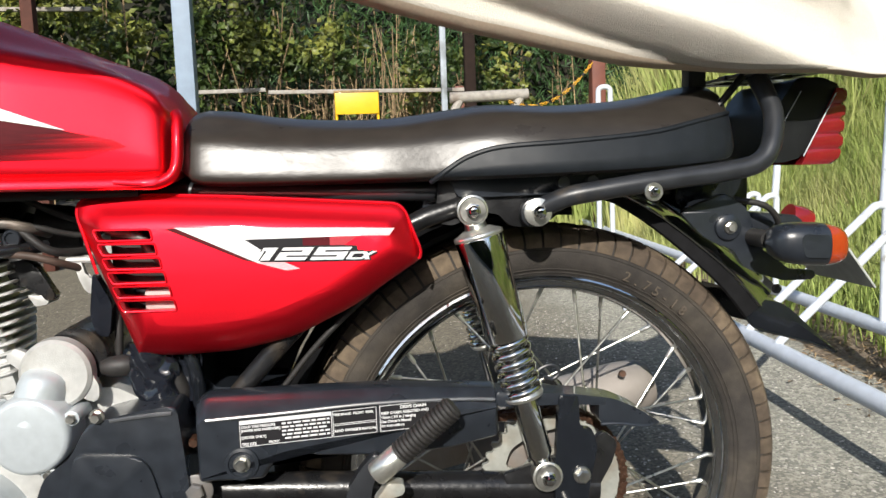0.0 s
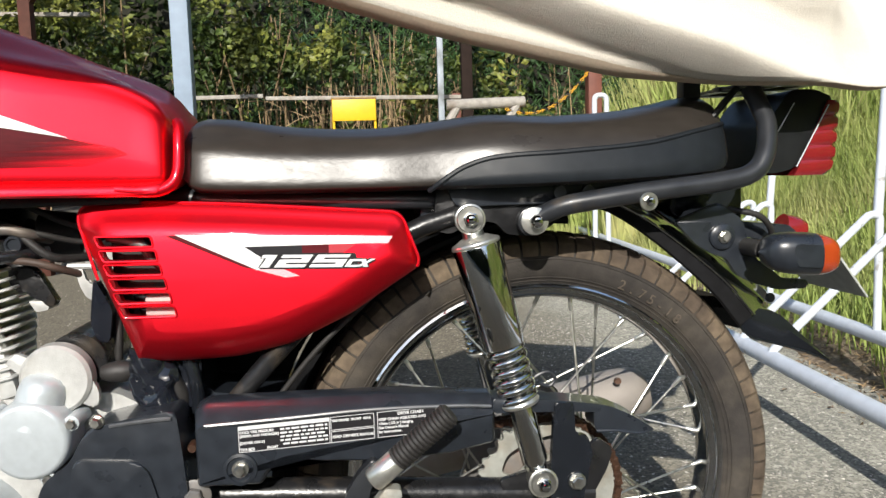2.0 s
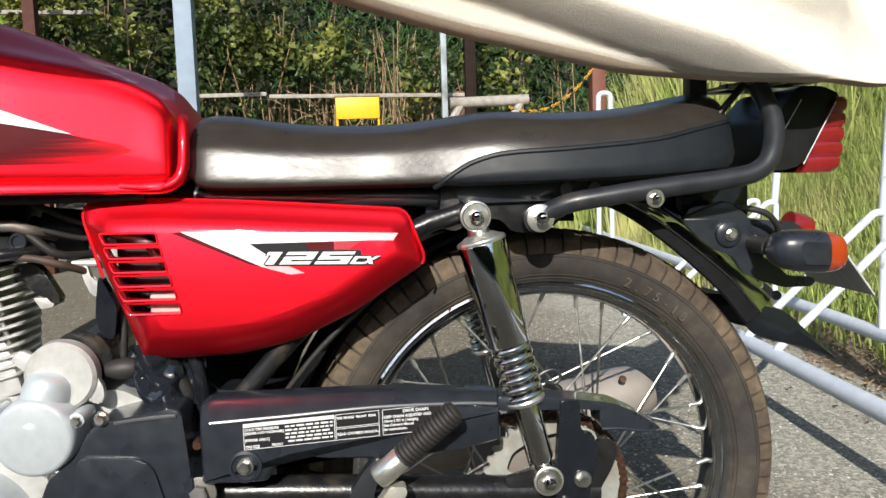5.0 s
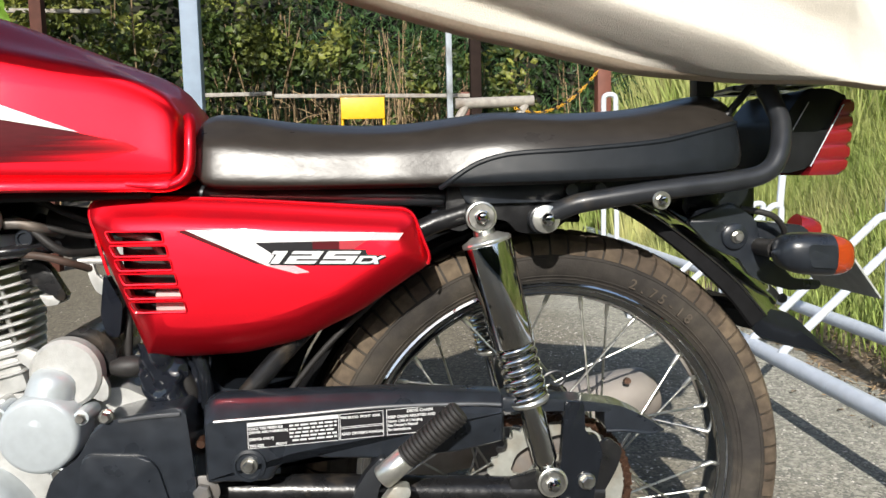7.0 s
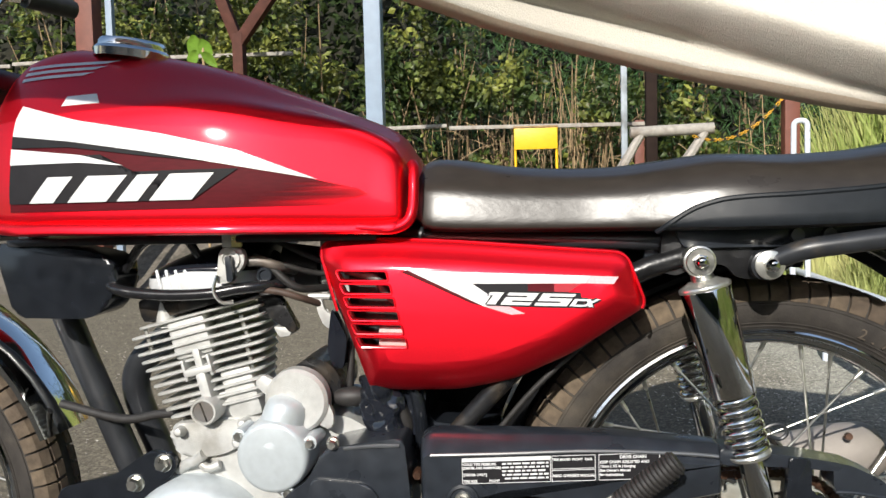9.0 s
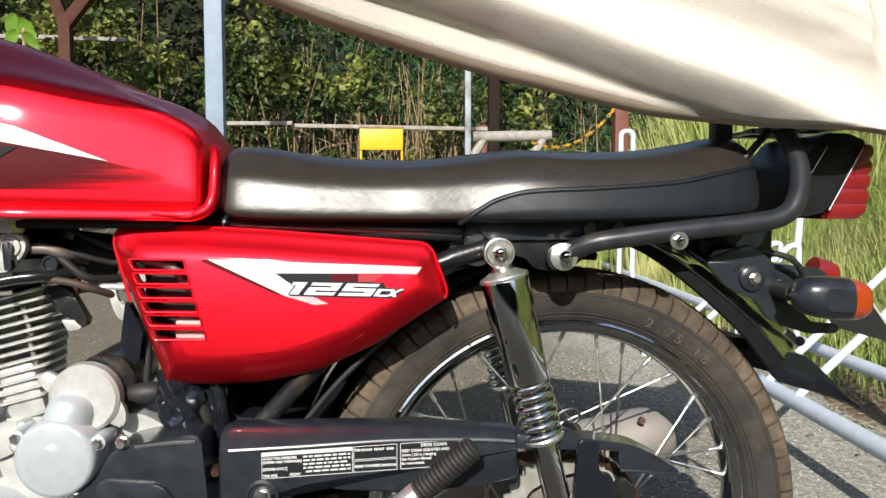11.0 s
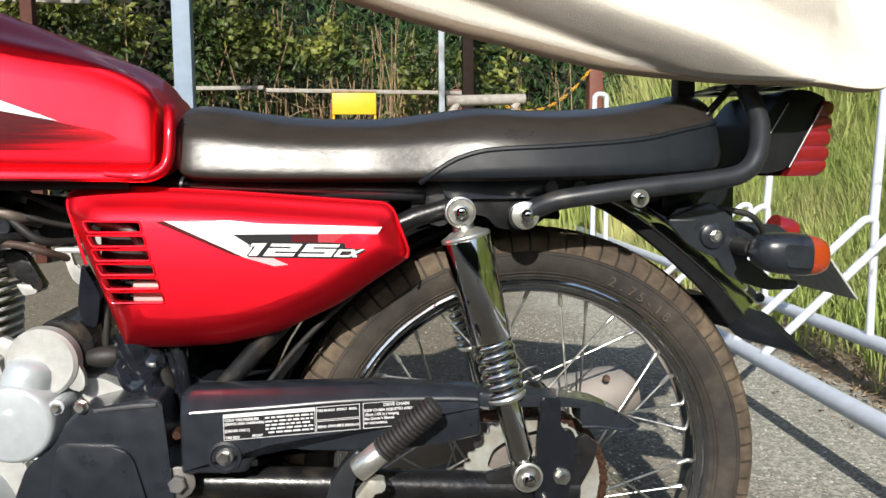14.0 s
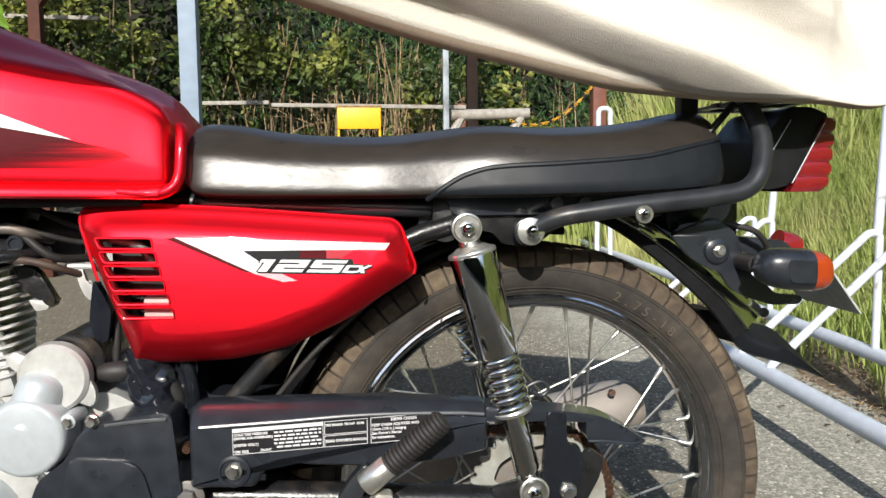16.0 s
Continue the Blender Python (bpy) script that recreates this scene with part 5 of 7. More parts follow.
head_cover = part("head_cover", loft(bmesh.new(), sec), BLACK_CHROME, bike, "glossy rocker cover, its dark and bright reflections put in as black and silver", 0.9)
part("glare_side", loft(bmesh.new(), side), PALE_GLARE, head_cover, "pale metal band standing for the bright reflection on the side")
for k in range(4):
    x = -0.737 + 0.0125 * k
    part("cover_fin", tube(bmesh.new(), [(x + 0.006, -0.1005, 0.624), (x + 0.002, -0.1000, 0.638), (x - 0.002, -0.0965, 0.650)], 0.0022, 8, 3), PALE_GLARE, head_cover)
part("plug_boss", lathe(bmesh.new(), (-0.742, -0.070, 0.574), (-0.05, 0, 1), [(0, 0), (0, 0.013), (0.018, 0.0115), (0.034, 0.010), (0.036, 0.0)], 24), ALU, cylinder)
bm = bmesh.new()                                      # intake flange and carburettor
lathe(bm, (-0.60, 0.0, 0.648), (1, 0, -0.05), [(0, 0), (0, 0.03), (0.05, 0.026), (0.055, 0)], 20)
part("intake", bm, BLACK_RUBBER, bike)
bm = bmesh.new()
box(bm, (-0.545, -0.035, 0.60), (-0.49, 0.035, 0.69), 0.012)
lathe(bm, (-0.515, 0, 0.69), (0, 0, 1), [(0, 0), (0, 0.024), (0.02, 0.022), (0.022, 0)], 20)
part("carburettor", bm, ALU, bike, "aluminium carburettor")
part("choke_knob", lathe(bmesh.new(), (-0.598, -0.078, 0.642), (0, -1, 0), [(0, 0), (0, 0.0108), (0.018, 0.0105), (0.020, 0.0092), (0.020, 0.0070), (0.0175, 0.0062), (0.0175, 0)], 24), BLACK_PLASTIC, bike)
tap = part("fuel_tap", slab(bmesh.new(), rounded([(-0.649, 0.677), (-0.625, 0.680), (-0.616, 0.670), (-0.620, 0.652), (-0.630, 0.646), (-0.634, 0.635), (-0.656, 0.633), (-0.653, 0.647)], 0.006), -0.112, -0.100, 0.003), ALU, bike, "grey cast fuel tap below the tank")
part("tap_dial", lathe(bmesh.new(), (-0.635, -0.112, 0.664), (0, -1, 0), [(0, 0), (0, 0.0125), (0.003, 0.0125), (0.003, 0.0095), (0.001, 0.0090), (0.001, 0)], 28), ALU, tap)
part("tap_lever", slab(bmesh.new(), rounded([(-0.638, 0.669), (-0.631, 0.669), (-0.628, 0.638), (-0.636, 0.636)], 0.003), -0.124, -0.114, 0.0015), BLACK_PLASTIC, tap, "black tap lever")
part("tap_neck", lathe(bmesh.new(), (-0.634, -0.106, 0.679), (0, 0, 1), [(0, 0), (0, 0.0135), (0.02, 0.0135), (0.02, 0)], 6), STEEL, tap)
bars("wire_clip", [(-0.652, -0.116, 0.645), (-0.655, -0.120, 0.625), (-0.645, -0.122, 0.612), (-0.63, -0.12, 0.612)], 0.0022, STEEL, seg=6)
bars("spark_lead", [(-0.83, -0.07, 0.640), (-0.789, -0.108, 0.629), (-0.761, -0.113, 0.6235), (-0.712, -0.114, 0.6205), (-0.663, -0.113, 0.622), (-0.628, -0.108, 0.627), (-0.60, -0.10, 0.629), (-0.57, -0.07, 0.63)], 0.0072, GLOSS_HOSE)
bars("clutch_cable", [(-0.79, -0.08, 0.65), (-0.757, -0.105, 0.680), (-0.735, -0.108, 0.692), (-0.71, -0.108, 0.694), (-0.693, -0.105, 0.688), (-0.686, -0.09, 0.668)], 0.0055, GLOSS_HOSE)
bars("throttle_cable", [(-0.70, -0.04, 0.72), (-0.60, -0.075, 0.690), (-0.55, -0.07, 0.665), (-0.50, -0.05, 0.645), (-0.46, -0.03, 0.64)], 0.004, BLACK_RUBBER)
bars("choke_cable", [(-0.62, -0.07, 0.665), (-0.58, -0.085, 0.655), (-0.53, -0.06, 0.640), (-0.48, -0.05, 0.655)], 0.0035, BLACK_RUBBER)
bars("fuel_hose", [(-0.618, -0.095, 0.660), (-0.60, -0.094, 0.659), (-0.583, -0.088, 0.653), (-0.57, -0.06, 0.645)], 0.0066, HUB, label="dusty grey fuel hose")
bars("plug_boot", [(-0.607, -0.096, 0.6245), (-0.578, -0.10, 0.6215), (-0.553, -0.094, 0.613), (-0.535, -0.07, 0.602)], 0.0045, BROWN_BOOT, label="faded brown rubber lead")
ex("carburettor_bracket", [(-0.618, 0.622), (-0.589, 0.612), (-0.566, 0.568), (-0.576, 0.562), (-0.590, 0.580), (-0.619, 0.586)], -0.066, -0.050, GREASY, 0.003)
ex("float_bowl", [(-0.600, 0.572), (-0.574, 0.570), (-0.578, 0.560), (-0.592, 0.558)], -0.064, -0.03, ALU, 0.0015, r=0.002)
bars("throttle_lever", [(-0.549, -0.072, 0.612), (-0.535, -0.072, 0.612), (-0.522, -0.070, 0.611)], 0.0040, ALU, seg=8, n=0)
ex("throttle_link", [(-0.542, 0.612), (-0.533, 0.612), (-0.528, 0.592), (-0.518, 0.589), (-0.521, 0.570), (-0.530, 0.574), (-0.536, 0.588)], -0.074, -0.066, ALU, 0.002, r=0.003)
ex("air_duct", [(-0.516, 0.600), (-0.497, 0.560), (-0.503, 0.520), (-0.517, 0.524), (-0.523, 0.548)], -0.088, -0.070, BLACK_CHROME, 0.006, "glossy black air duct", 0.008)
bars("fuel_hose", [(-0.59, -0.09, 0.65), (-0.56, -0.085, 0.625), (-0.53, -0.05, 0.62)], 0.005, BLACK_RUBBER)
bars("drain_hose", [(-0.52, -0.03, 0.60), (-0.50, -0.06, 0.57), (-0.497, -0.07, 0.53), (-0.50, -0.07, 0.49)], 0.005, BLACK_RUBBER)
bars("exhaust_pipe", [(-0.755, 0.02, 0.575), (-0.80, 0.03, 0.535), (-0.838, 0.035, 0.500), (-0.845, 0.04, 0.455), (-0.826, 0.05, 0.39), (-0.80, 0.06, 0.32), (-0.72, 0.10, 0.22), (-0.6, 0.13, 0.18), (-0.3, 0.15, 0.20)], 0.020, SATIN, label="black exhaust pipe")
a = Vector((-0.32, 0.16, 0.235))
part("silencer", lathe(bmesh.new(), a, Vector((0.255, 0.185, 0.342)) - a, [(0, 0), (0, 0.026), (0.06, 0.040), (0.12, 0.046), (0.53, 0.046), (0.565, 0.042), (0.580, 0.034), (0.584, 0.018), (0.575, 0.016), (0.575, 0)], 32), DUSTY, bike, "dusty grey silencer with a rounded end")
part("silencer_screw", lathe(bmesh.new(), (0.190, 0.136, 0.372), (0, -1, 0.3), [(0, 0), (0, 0.006), (0.006, 0.005), (0.006, 0)], 12), RUSTY, bike)
bars("brake_cable", [(-0.92, -0.03, 0.46), (-0.82, -0.05, 0.445), (-0.76, -0.06, 0.455), (-0.70, -0.07, 0.46)], 0.006, BLACK_RUBBER)
ex("engine_mount", [(-0.758, 0.418), (-0.728, 0.414), (-0.722, 0.395), (-0.752, 0.362), (-0.775, 0.30), (-0.90, 0.29), (-0.885, 0.366), (-0.806, 0.386)], -0.100, -0.090, FLAP, 0.002, "black engine mounting plate")
for x, z in ((-0.740, 0.402), (-0.779, 0.375)):
    part("mount_bolt", hex_bolt(bmesh.new(), (x, -0.0995, z), 0.0085, 0.010, 0.012), STEEL, bike)
for x, z, r in ((-0.718, 0.441, 0.008), (-0.640, 0.428, 0.010), (-0.633, 0.452, 0.008)):   # cast bosses below the cylinder
    part("casting_boss", lathe(bmesh.new(), (x, -0.086, z), (0.1, -1, 0.15), [(0, 0), (0, r), (0.018, r * 0.85), (0.023, r * 0.5), (0.024, 0)], 20), ALU, bike)
bars("casting_rib", [(-0.728, -0.080, 0.386), (-0.714, -0.090, 0.397), (-0.700, -0.094, 0.403), (-0.688, -0.095, 0.412)], 0.0070, ALU)
bars("casting_rib", [(-0.700, -0.088, 0.403), (-0.684, -0.093, 0.394), (-0.668, -0.092, 0.398)], 0.0060, ALU)
ex("casting_deck", [(-0.731, 0.451), (-0.634, 0.457), (-0.632, 0.428), (-0.660, 0.412), (-0.712, 0.404), (-0.734, 0.424)], -0.093, -0.04, ALU, 0.009)

# front end
bm = bmesh.new()
slab(bm, rounded([(-0.955, 0.690), (-0.84, 0.680), (-0.797, 0.670), (-0.786, 0.648), (-0.802, 0.604), (-0.828, 0.590), (-0.93, 0.592)], 0.014), -0.105, -0.045, 0.012, 4)
part("horn_shroud", bm, FLAP, bike, "black plastic shroud below the tank front")
for s in (-1, 1):
    bars("fork_leg", [(-1.255, s * 0.085, 0.308), (-1.18, s * 0.085, 0.50)], 0.026, ALU, n=0, seg=20)
    bars("fork_tube", [(-1.185, s * 0.085, 0.49), (-1.04, s * 0.085, 0.865), (-1.02, s * 0.085, 0.915)], 0.0165, CHROME, n=0, seg=20)
    bars("handlebar", [(-1.06, s * 0.02, 0.94), (-1.10, s * 0.10, 0.97), (-1.15, s * 0.20, 1.08), (-1.16, s * 0.28, 1.11), (-1.13, s * 0.36, 1.11)], 0.011, CHROME)
    bars("hand_grip", [(-1.155, s * 0.29, 1.11), (-1.122, s * 0.385, 1.11)], 0.017, BLACK_RUBBER, n=0)
for z, x in ((0.70, -1.10), (0.91, -1.025)):
    bm = bmesh.new()
    box(bm, (x - 0.03, -0.115, z - 0.015), (x + 0.05, 0.115, z + 0.015), 0.01)
    part("fork_clamp", bm, SATIN, bike)
bars("steering_head", [(-0.985, 0, 0.90), (-1.03, 0, 0.70)], 0.028, SATIN, n=0)
bm = bmesh.new()
lathe(bm, (-1.06, 0, 0.84), (-1, 0, -0.05), [(0, 0), (0.0, 0.05), (0.03, 0.08), (0.08, 0.092), (0.095, 0.094), (0.10, 0.09), (0.115, 0.05), (0.12, 0)], 36)
part("headlamp", bm, CHROME, bike, "round chrome headlamp")
sec = []
for k in range(21):
    a = radians(20 + 140 * k / 20)
    sec.append([(-1.255 + math.cos(a) * r, y, AZ + math.sin(a) * r) for y, r in ((-0.055, 0.336), (-0.057, 0.345), (-0.04, 0.355), (0, 0.360), (0.04, 0.355), (0.057, 0.345), (0.055, 0.336), (0.04, 0.351), (0, 0.356), (-0.04, 0.351))])
part("front_mudguard", loft(bmesh.new(), sec), CHROME, bike, "chrome front mudguard")
bars("centre_stand", [(-0.42, -0.10, 0.27), (-0.40, -0.12, 0.12), (-0.37, -0.135, G0 + 0.012), (-0.30, -0.14, G0 + 0.012)], 0.012, SATIN)
bars("centre_stand", [(-0.42, 0.10, 0.27), (-0.40, 0.12, 0.12), (-0.37, 0.135, G0 + 0.012), (-0.30, 0.14, G0 + 0.012)], 0.012, SATIN)
bars("gear_pedal", [(-0.55, -0.17, 0.285), (-0.65, -0.175, 0.255), (-0.73, -0.175, 0.25)], 0.006, SATIN)
bars("rider_footrest", [(-0.47, -0.10, 0.27), (-0.47, -0.28, 0.275)], 0.013, BLACK_RUBBER, n=0)
part("pivot_nut", hex_bolt(bmesh.new(), (-0.4045, -0.143, 0.350), 0.0105, 0.009, 0.019), HUB, bike, "tarnished swingarm pivot nut")
part("guard_screw", lathe(bmesh.new(), (-0.405, -0.125, 0.404), (0, -1, 0), [(0, 0), (0, 0.006), (0.012, 0.006), (0.016, 0.0045), (0.016, 0)], 14), RUSTY, bike)

# grab rail, carrier, tail
part("seat_rail_bolt", hex_bolt(bmesh.new(), (0.0, -0.135, 0.649), 0.0082, 0.009, 0.0165), WASHER, bike, "bright cap bolt on a wide washer")
bm = bmesh.new()
lathe(bm, (0.0, -0.147, 0.649), (0, -1, 0), [(0, 0.0078), (0.004, 0.0072), (0.008, 0.005), (0.0095, 0)], 16)
part("cap_nut", bm, CHROME, bike)
for s in (-1, 1):
    bm = bmesh.new()
    tube(bm, [(-0.006, s * 0.125, 0.6485), (0.010, s * 0.128, 0.655), (0.035, s * 0.138, 0.6655), (0.068, s * 0.143, 0.671), (0.132, s * 0.147, 0.679), (0.225, s * 0.147, 0.688), (0.262, s * 0.146, 0.697), (0.280, s * 0.141, 0.717), (0.292, s * 0.124, 0.752),
              (0.291, s * 0.106, 0.780), (0.286, s * 0.094, 0.800)], 0.0118, 18, 6)
    part("grab_rail", bm, SATIN, bike, "satin black tubular grab rail")
    bm = bmesh.new()
    lathe(bm, (-0.002, s * 0.118, 0.648), (0, s, 0), [(0, 0), (0, 0.017), (0.013, 0.017), (0.014, 0.015), (0.014, 0)], 28)
    part("rail_eye", bm, SATIN, bike)
part("rail_bolt", hex_bolt(bmesh.new(), (0.130, -0.157, 0.668), 0.0062, 0.005, 0.0108), STEEL, bike, "zinc bolt and washer")
part("rail_bolt_cap", lathe(bmesh.new(), (0.130, -0.164, 0.668), (0, -1, 0), [(0, 0.0055), (0.004, 0.004), (0.005, 0)], 14), CHROME, bike)
for x, z in ((0.036, 0.681), (0.071, 0.681)):
    part("seat_bolt", lathe(bmesh.new(), (x, -0.112, z), (0, -1, 0), [(0, 0), (0, 0.0085), (0.006, 0.0075), (0.006, 0)], 20), BLACK_GLOSS, bike)
carrier = part("carrier", box(bmesh.new(), (0.285, -0.012, 0.805), (0.40, 0.012, 0.812), 0.003), SATIN, bike, "flat black luggage carrier")
for s in (-1, 1):
    part("carrier_rail", box(bmesh.new(), (0.285, s * 0.075 - 0.012, 0.805), (0.40, s * 0.075 + 0.012, 0.812), 0.003), SATIN, carrier)
for k in range(3):
    part("carrier_bar", box(bmesh.new(), (0.288 + 0.045 * k, -0.10, 0.8062), (0.306 + 0.045 * k, 0.085, 0.8108), 0.002), SATIN, carrier)
bm = bmesh.new()
box(bm, (0.214, -0.060, 0.762), (0.238, -0.036, 0.845), 0.004)
part("carrier_stay", bm, SATIN, bike)
for s in (-1, 1):
    bars("carrier_strut", [(0.228, s * 0.095, 0.757), (0.266, s * 0.10, 0.802)], 0.0045, COWL, n=0, seg=8)
# black tail cowl and lamp
bm = bmesh.new()
slab(bm, rounded([(0.305, 0.702), (0.312, 0.695), (0.329, 0.694), (0.359, 0.701), (0.403, 0.778), (0.407, 0.789), (0.381, 0.800), (0.350, 0.800), (0.318, 0.76)], 0.008), -0.078, 0.078, 0.008, 3)
tail = part("tail_cowl", bm, COWL, bike, "black tail lamp housing")
bm = bmesh.new()
for a, b, y in (((0.3525, 0.702), (0.3945, 0.779), -0.0875), ((0.330, 0.745), (0.353, 0.783), -0.0795)):
    tube(bm, [(a[0], y, a[1]), (b[0], y, b[1])], 0.0007, 6, 0)
part("trim_line", bm, RACK, tail, "pale trim line")
sec = []
for k in range(41):                                   # five rounded ribs round the sides and the back
    t = k / 40
    z = 0.7855 - 0.095 * t
    rib = abs(math.sin(t * 5 * math.pi)) ** 0.6
    front = 0.3985 - 0.0445 * t
    rear = 0.4150 + 0.0030 * rib - 0.006 * t - 0.020 * max(0.0, t - 0.80) ** 1.5 * 5
    y = 0.0820 + 0.0020 * rib - 0.002 * t
    sec.append([(front, -y + 0.001, z), (rear - 0.012, -y, z), (rear - 0.003, -y + 0.004, z), (rear, -y + 0.014, z), (rear, y - 0.014, z), (rear - 0.003, y - 0.004, z), (rear - 0.012, y, z), (front, y - 0.001, z)])
bm = loft(bmesh.new(), sec)
part("tail_lens", bm, LENS_RED, tail, "ribbed red tail lamp lens")

# rear mudguard, bracket, indicators, flap, plate
GUARD_LOW = curve_points([(0.02, 0.672), (0.096, 0.658), (0.133, 0.640), (0.173, 0.611), (0.213, 0.577), (0.254, 0.538), (0.287, 0.496)], 4)


def arch(y, out, grow=0.0, flare=0.0):
    """A line along the mudguard, pushed outwards from its lower edge, more so towards the rear."""
    pts, n = [], len(GUARD_LOW) - 1
    for i, p in enumerate(GUARD_LOW):
        t = (GUARD_LOW[min(i + 1, n)] - GUARD_LOW[max(i - 1, 0)]).normalized()
        o = out + grow * i / n + flare * (i / n) ** 3
        pts.append((p.x - t.y * o, y, p.y + t.x * o))
    return pts


shell = ((0.068, 0.006, 0.013, 0), (0.0668, 0.016, 0.010, 0.004), (0.063, 0.027, 0.006, 0.012), (0.053, 0.037, 0.003, 0.020), (0.030, 0.044, 0, 0.025), (0, 0.046, 0, 0.026))
inner = ((0, 0.042, 0, 0.026), (0.050, 0.033, 0.003, 0.020), (0.062, 0.014, 0.010, 0.004))
outer = [arch(-y, *o) for y, *o in shell] + [arch(y, *o) for y, *o in shell[-2:1:-1]] + [arch(0.060, 0.025, 0.006, 0.012)] + [arch(y, *o) for y, *o in inner[-2::-1]] + [arch(-y, *o) for y, *o in inner[1:]]
mudguard = part("rear_mudguard", loft(bmesh.new(), list(zip(*outer))), CHROME, bike, "chrome rear mudguard mirroring grass and tyre")
# near-black strip: the mudguard's shaded inside is put into its colour
for s in (-1,):
    rings = [arch(s * y, *o) for y, *o in ((0.0695, 0.008, 0.014), (0.0712, 0.004, 0.012), (0.0700, 0.001, 0), (0.0660, -0.001, 0), (0.0640, 0.001, 0), (0.0655, 0.005, 0.012))]
    part("mudguard_skirt", loft(bmesh.new(), list(zip(*rings))), SHADE_LINER, mudguard, "black skirt along the mudguard edge")
part("edge_bead", tube(bmesh.new(), arch(-0.0715, 0.0105, 0.0135), 0.0019, 8, 1), CHROME, mudguard, "bright rolled edge")
sec = []
for k in range(13):                                   # black plastic flap that flares out behind
    t = k / 12
    x = 0.284 + 0.138 * t
    z = at_x([(0.284, 0.505), (0.292, 0.490), (0.306, 0.478), (0.352, 0.463), (0.390, 0.451), (0.422, 0.437)], x)
    zt = at_x([(0.284, 0.528), (0.312, 0.521), (0.346, 0.511), (0.383, 0.477), (0.422, 0.441)], x)
    w = 0.068 * (1 - 0.15 * t)
    h = zt - z
    sec.append([(x, -w * 0.90, z), (x, -w * 0.93, z + 0.06 * h + 0.001), (x, -w * 1.01, z + 0.6 * h), (x, -w * 0.93, z + 0.92 * h), (x, 0, z + h), (x, w * 0.80, z + 0.92 * h), (x, w * 0.97, z + 0.6 * h), (x, w * 1.01, z + 0.06 * h + 0.001), (x, w, z),
                (x, w * 0.90, z + 0.5 * h), (x, 0, z + 0.86 * h), (x, -w * 0.90, z + 0.5 * h)])
mud_flap = part("mud_flap", loft(bmesh.new(), sec), FLAP, bike, "black plastic mud flap with a thin lip")
part("flap_lip", tube(bmesh.new(), [(p[0][0], p[0][1] - 0.002, p[0][2] + 0.001) for p in sec], 0.0016, 8, 2), FLAP, mud_flap)
bm = bmesh.new()
slab(bm, rounded([(0.190, 0.638), (0.248, 0.660), (0.279, 0.638), (0.287, 0.609), (0.296, 0.587), (0.314, 0.577), (0.332, 0.560), (0.370, 0.556), (0.368, 0.545), (0.327, 0.545), (0.295, 0.555), (0.272, 0.567), (0.259, 0.588), (0.236, 0.597), (0.218, 0.608)], 0.006), -0.090, -0.080, 0.003)
part("tail_bracket", bm, BLACK_PLASTIC, bike, "black plastic tail bracket")
bm = bmesh.new()
slab(bm, rounded([(0.21, 0.70), (0.30, 0.70), (0.300, 0.62), (0.262, 0.60), (0.20, 0.648)], 0.01), -0.045, 0.045, 0.006)
part("tail_underside", bm, FLAP, bike)
part("bracket_boss", lathe(bmesh.new(), (0.251, -0.088, 0.617), (0, -1, 0), [(0, 0), (0, 0.017), (0.006, 0.0165), (0.008, 0.014), (0.008, 0)], 28), BLACK_PLASTIC, bike)
part("bracket_bolt", hex_bolt(bmesh.new(), (0.252, -0.096, 0.617), 0.006, 0.005, 0.0085), STEEL, bike, "zinc bolt and washer")
part("flap_bolt", lathe(bmesh.new(), (0.330, -0.066, 0.531), (0, -1, 0), [(0, 0), (0, 0.0065), (0.003, 0.006), (0.004, 0.004), (0.004, 0)], 18), SATIN, bike)
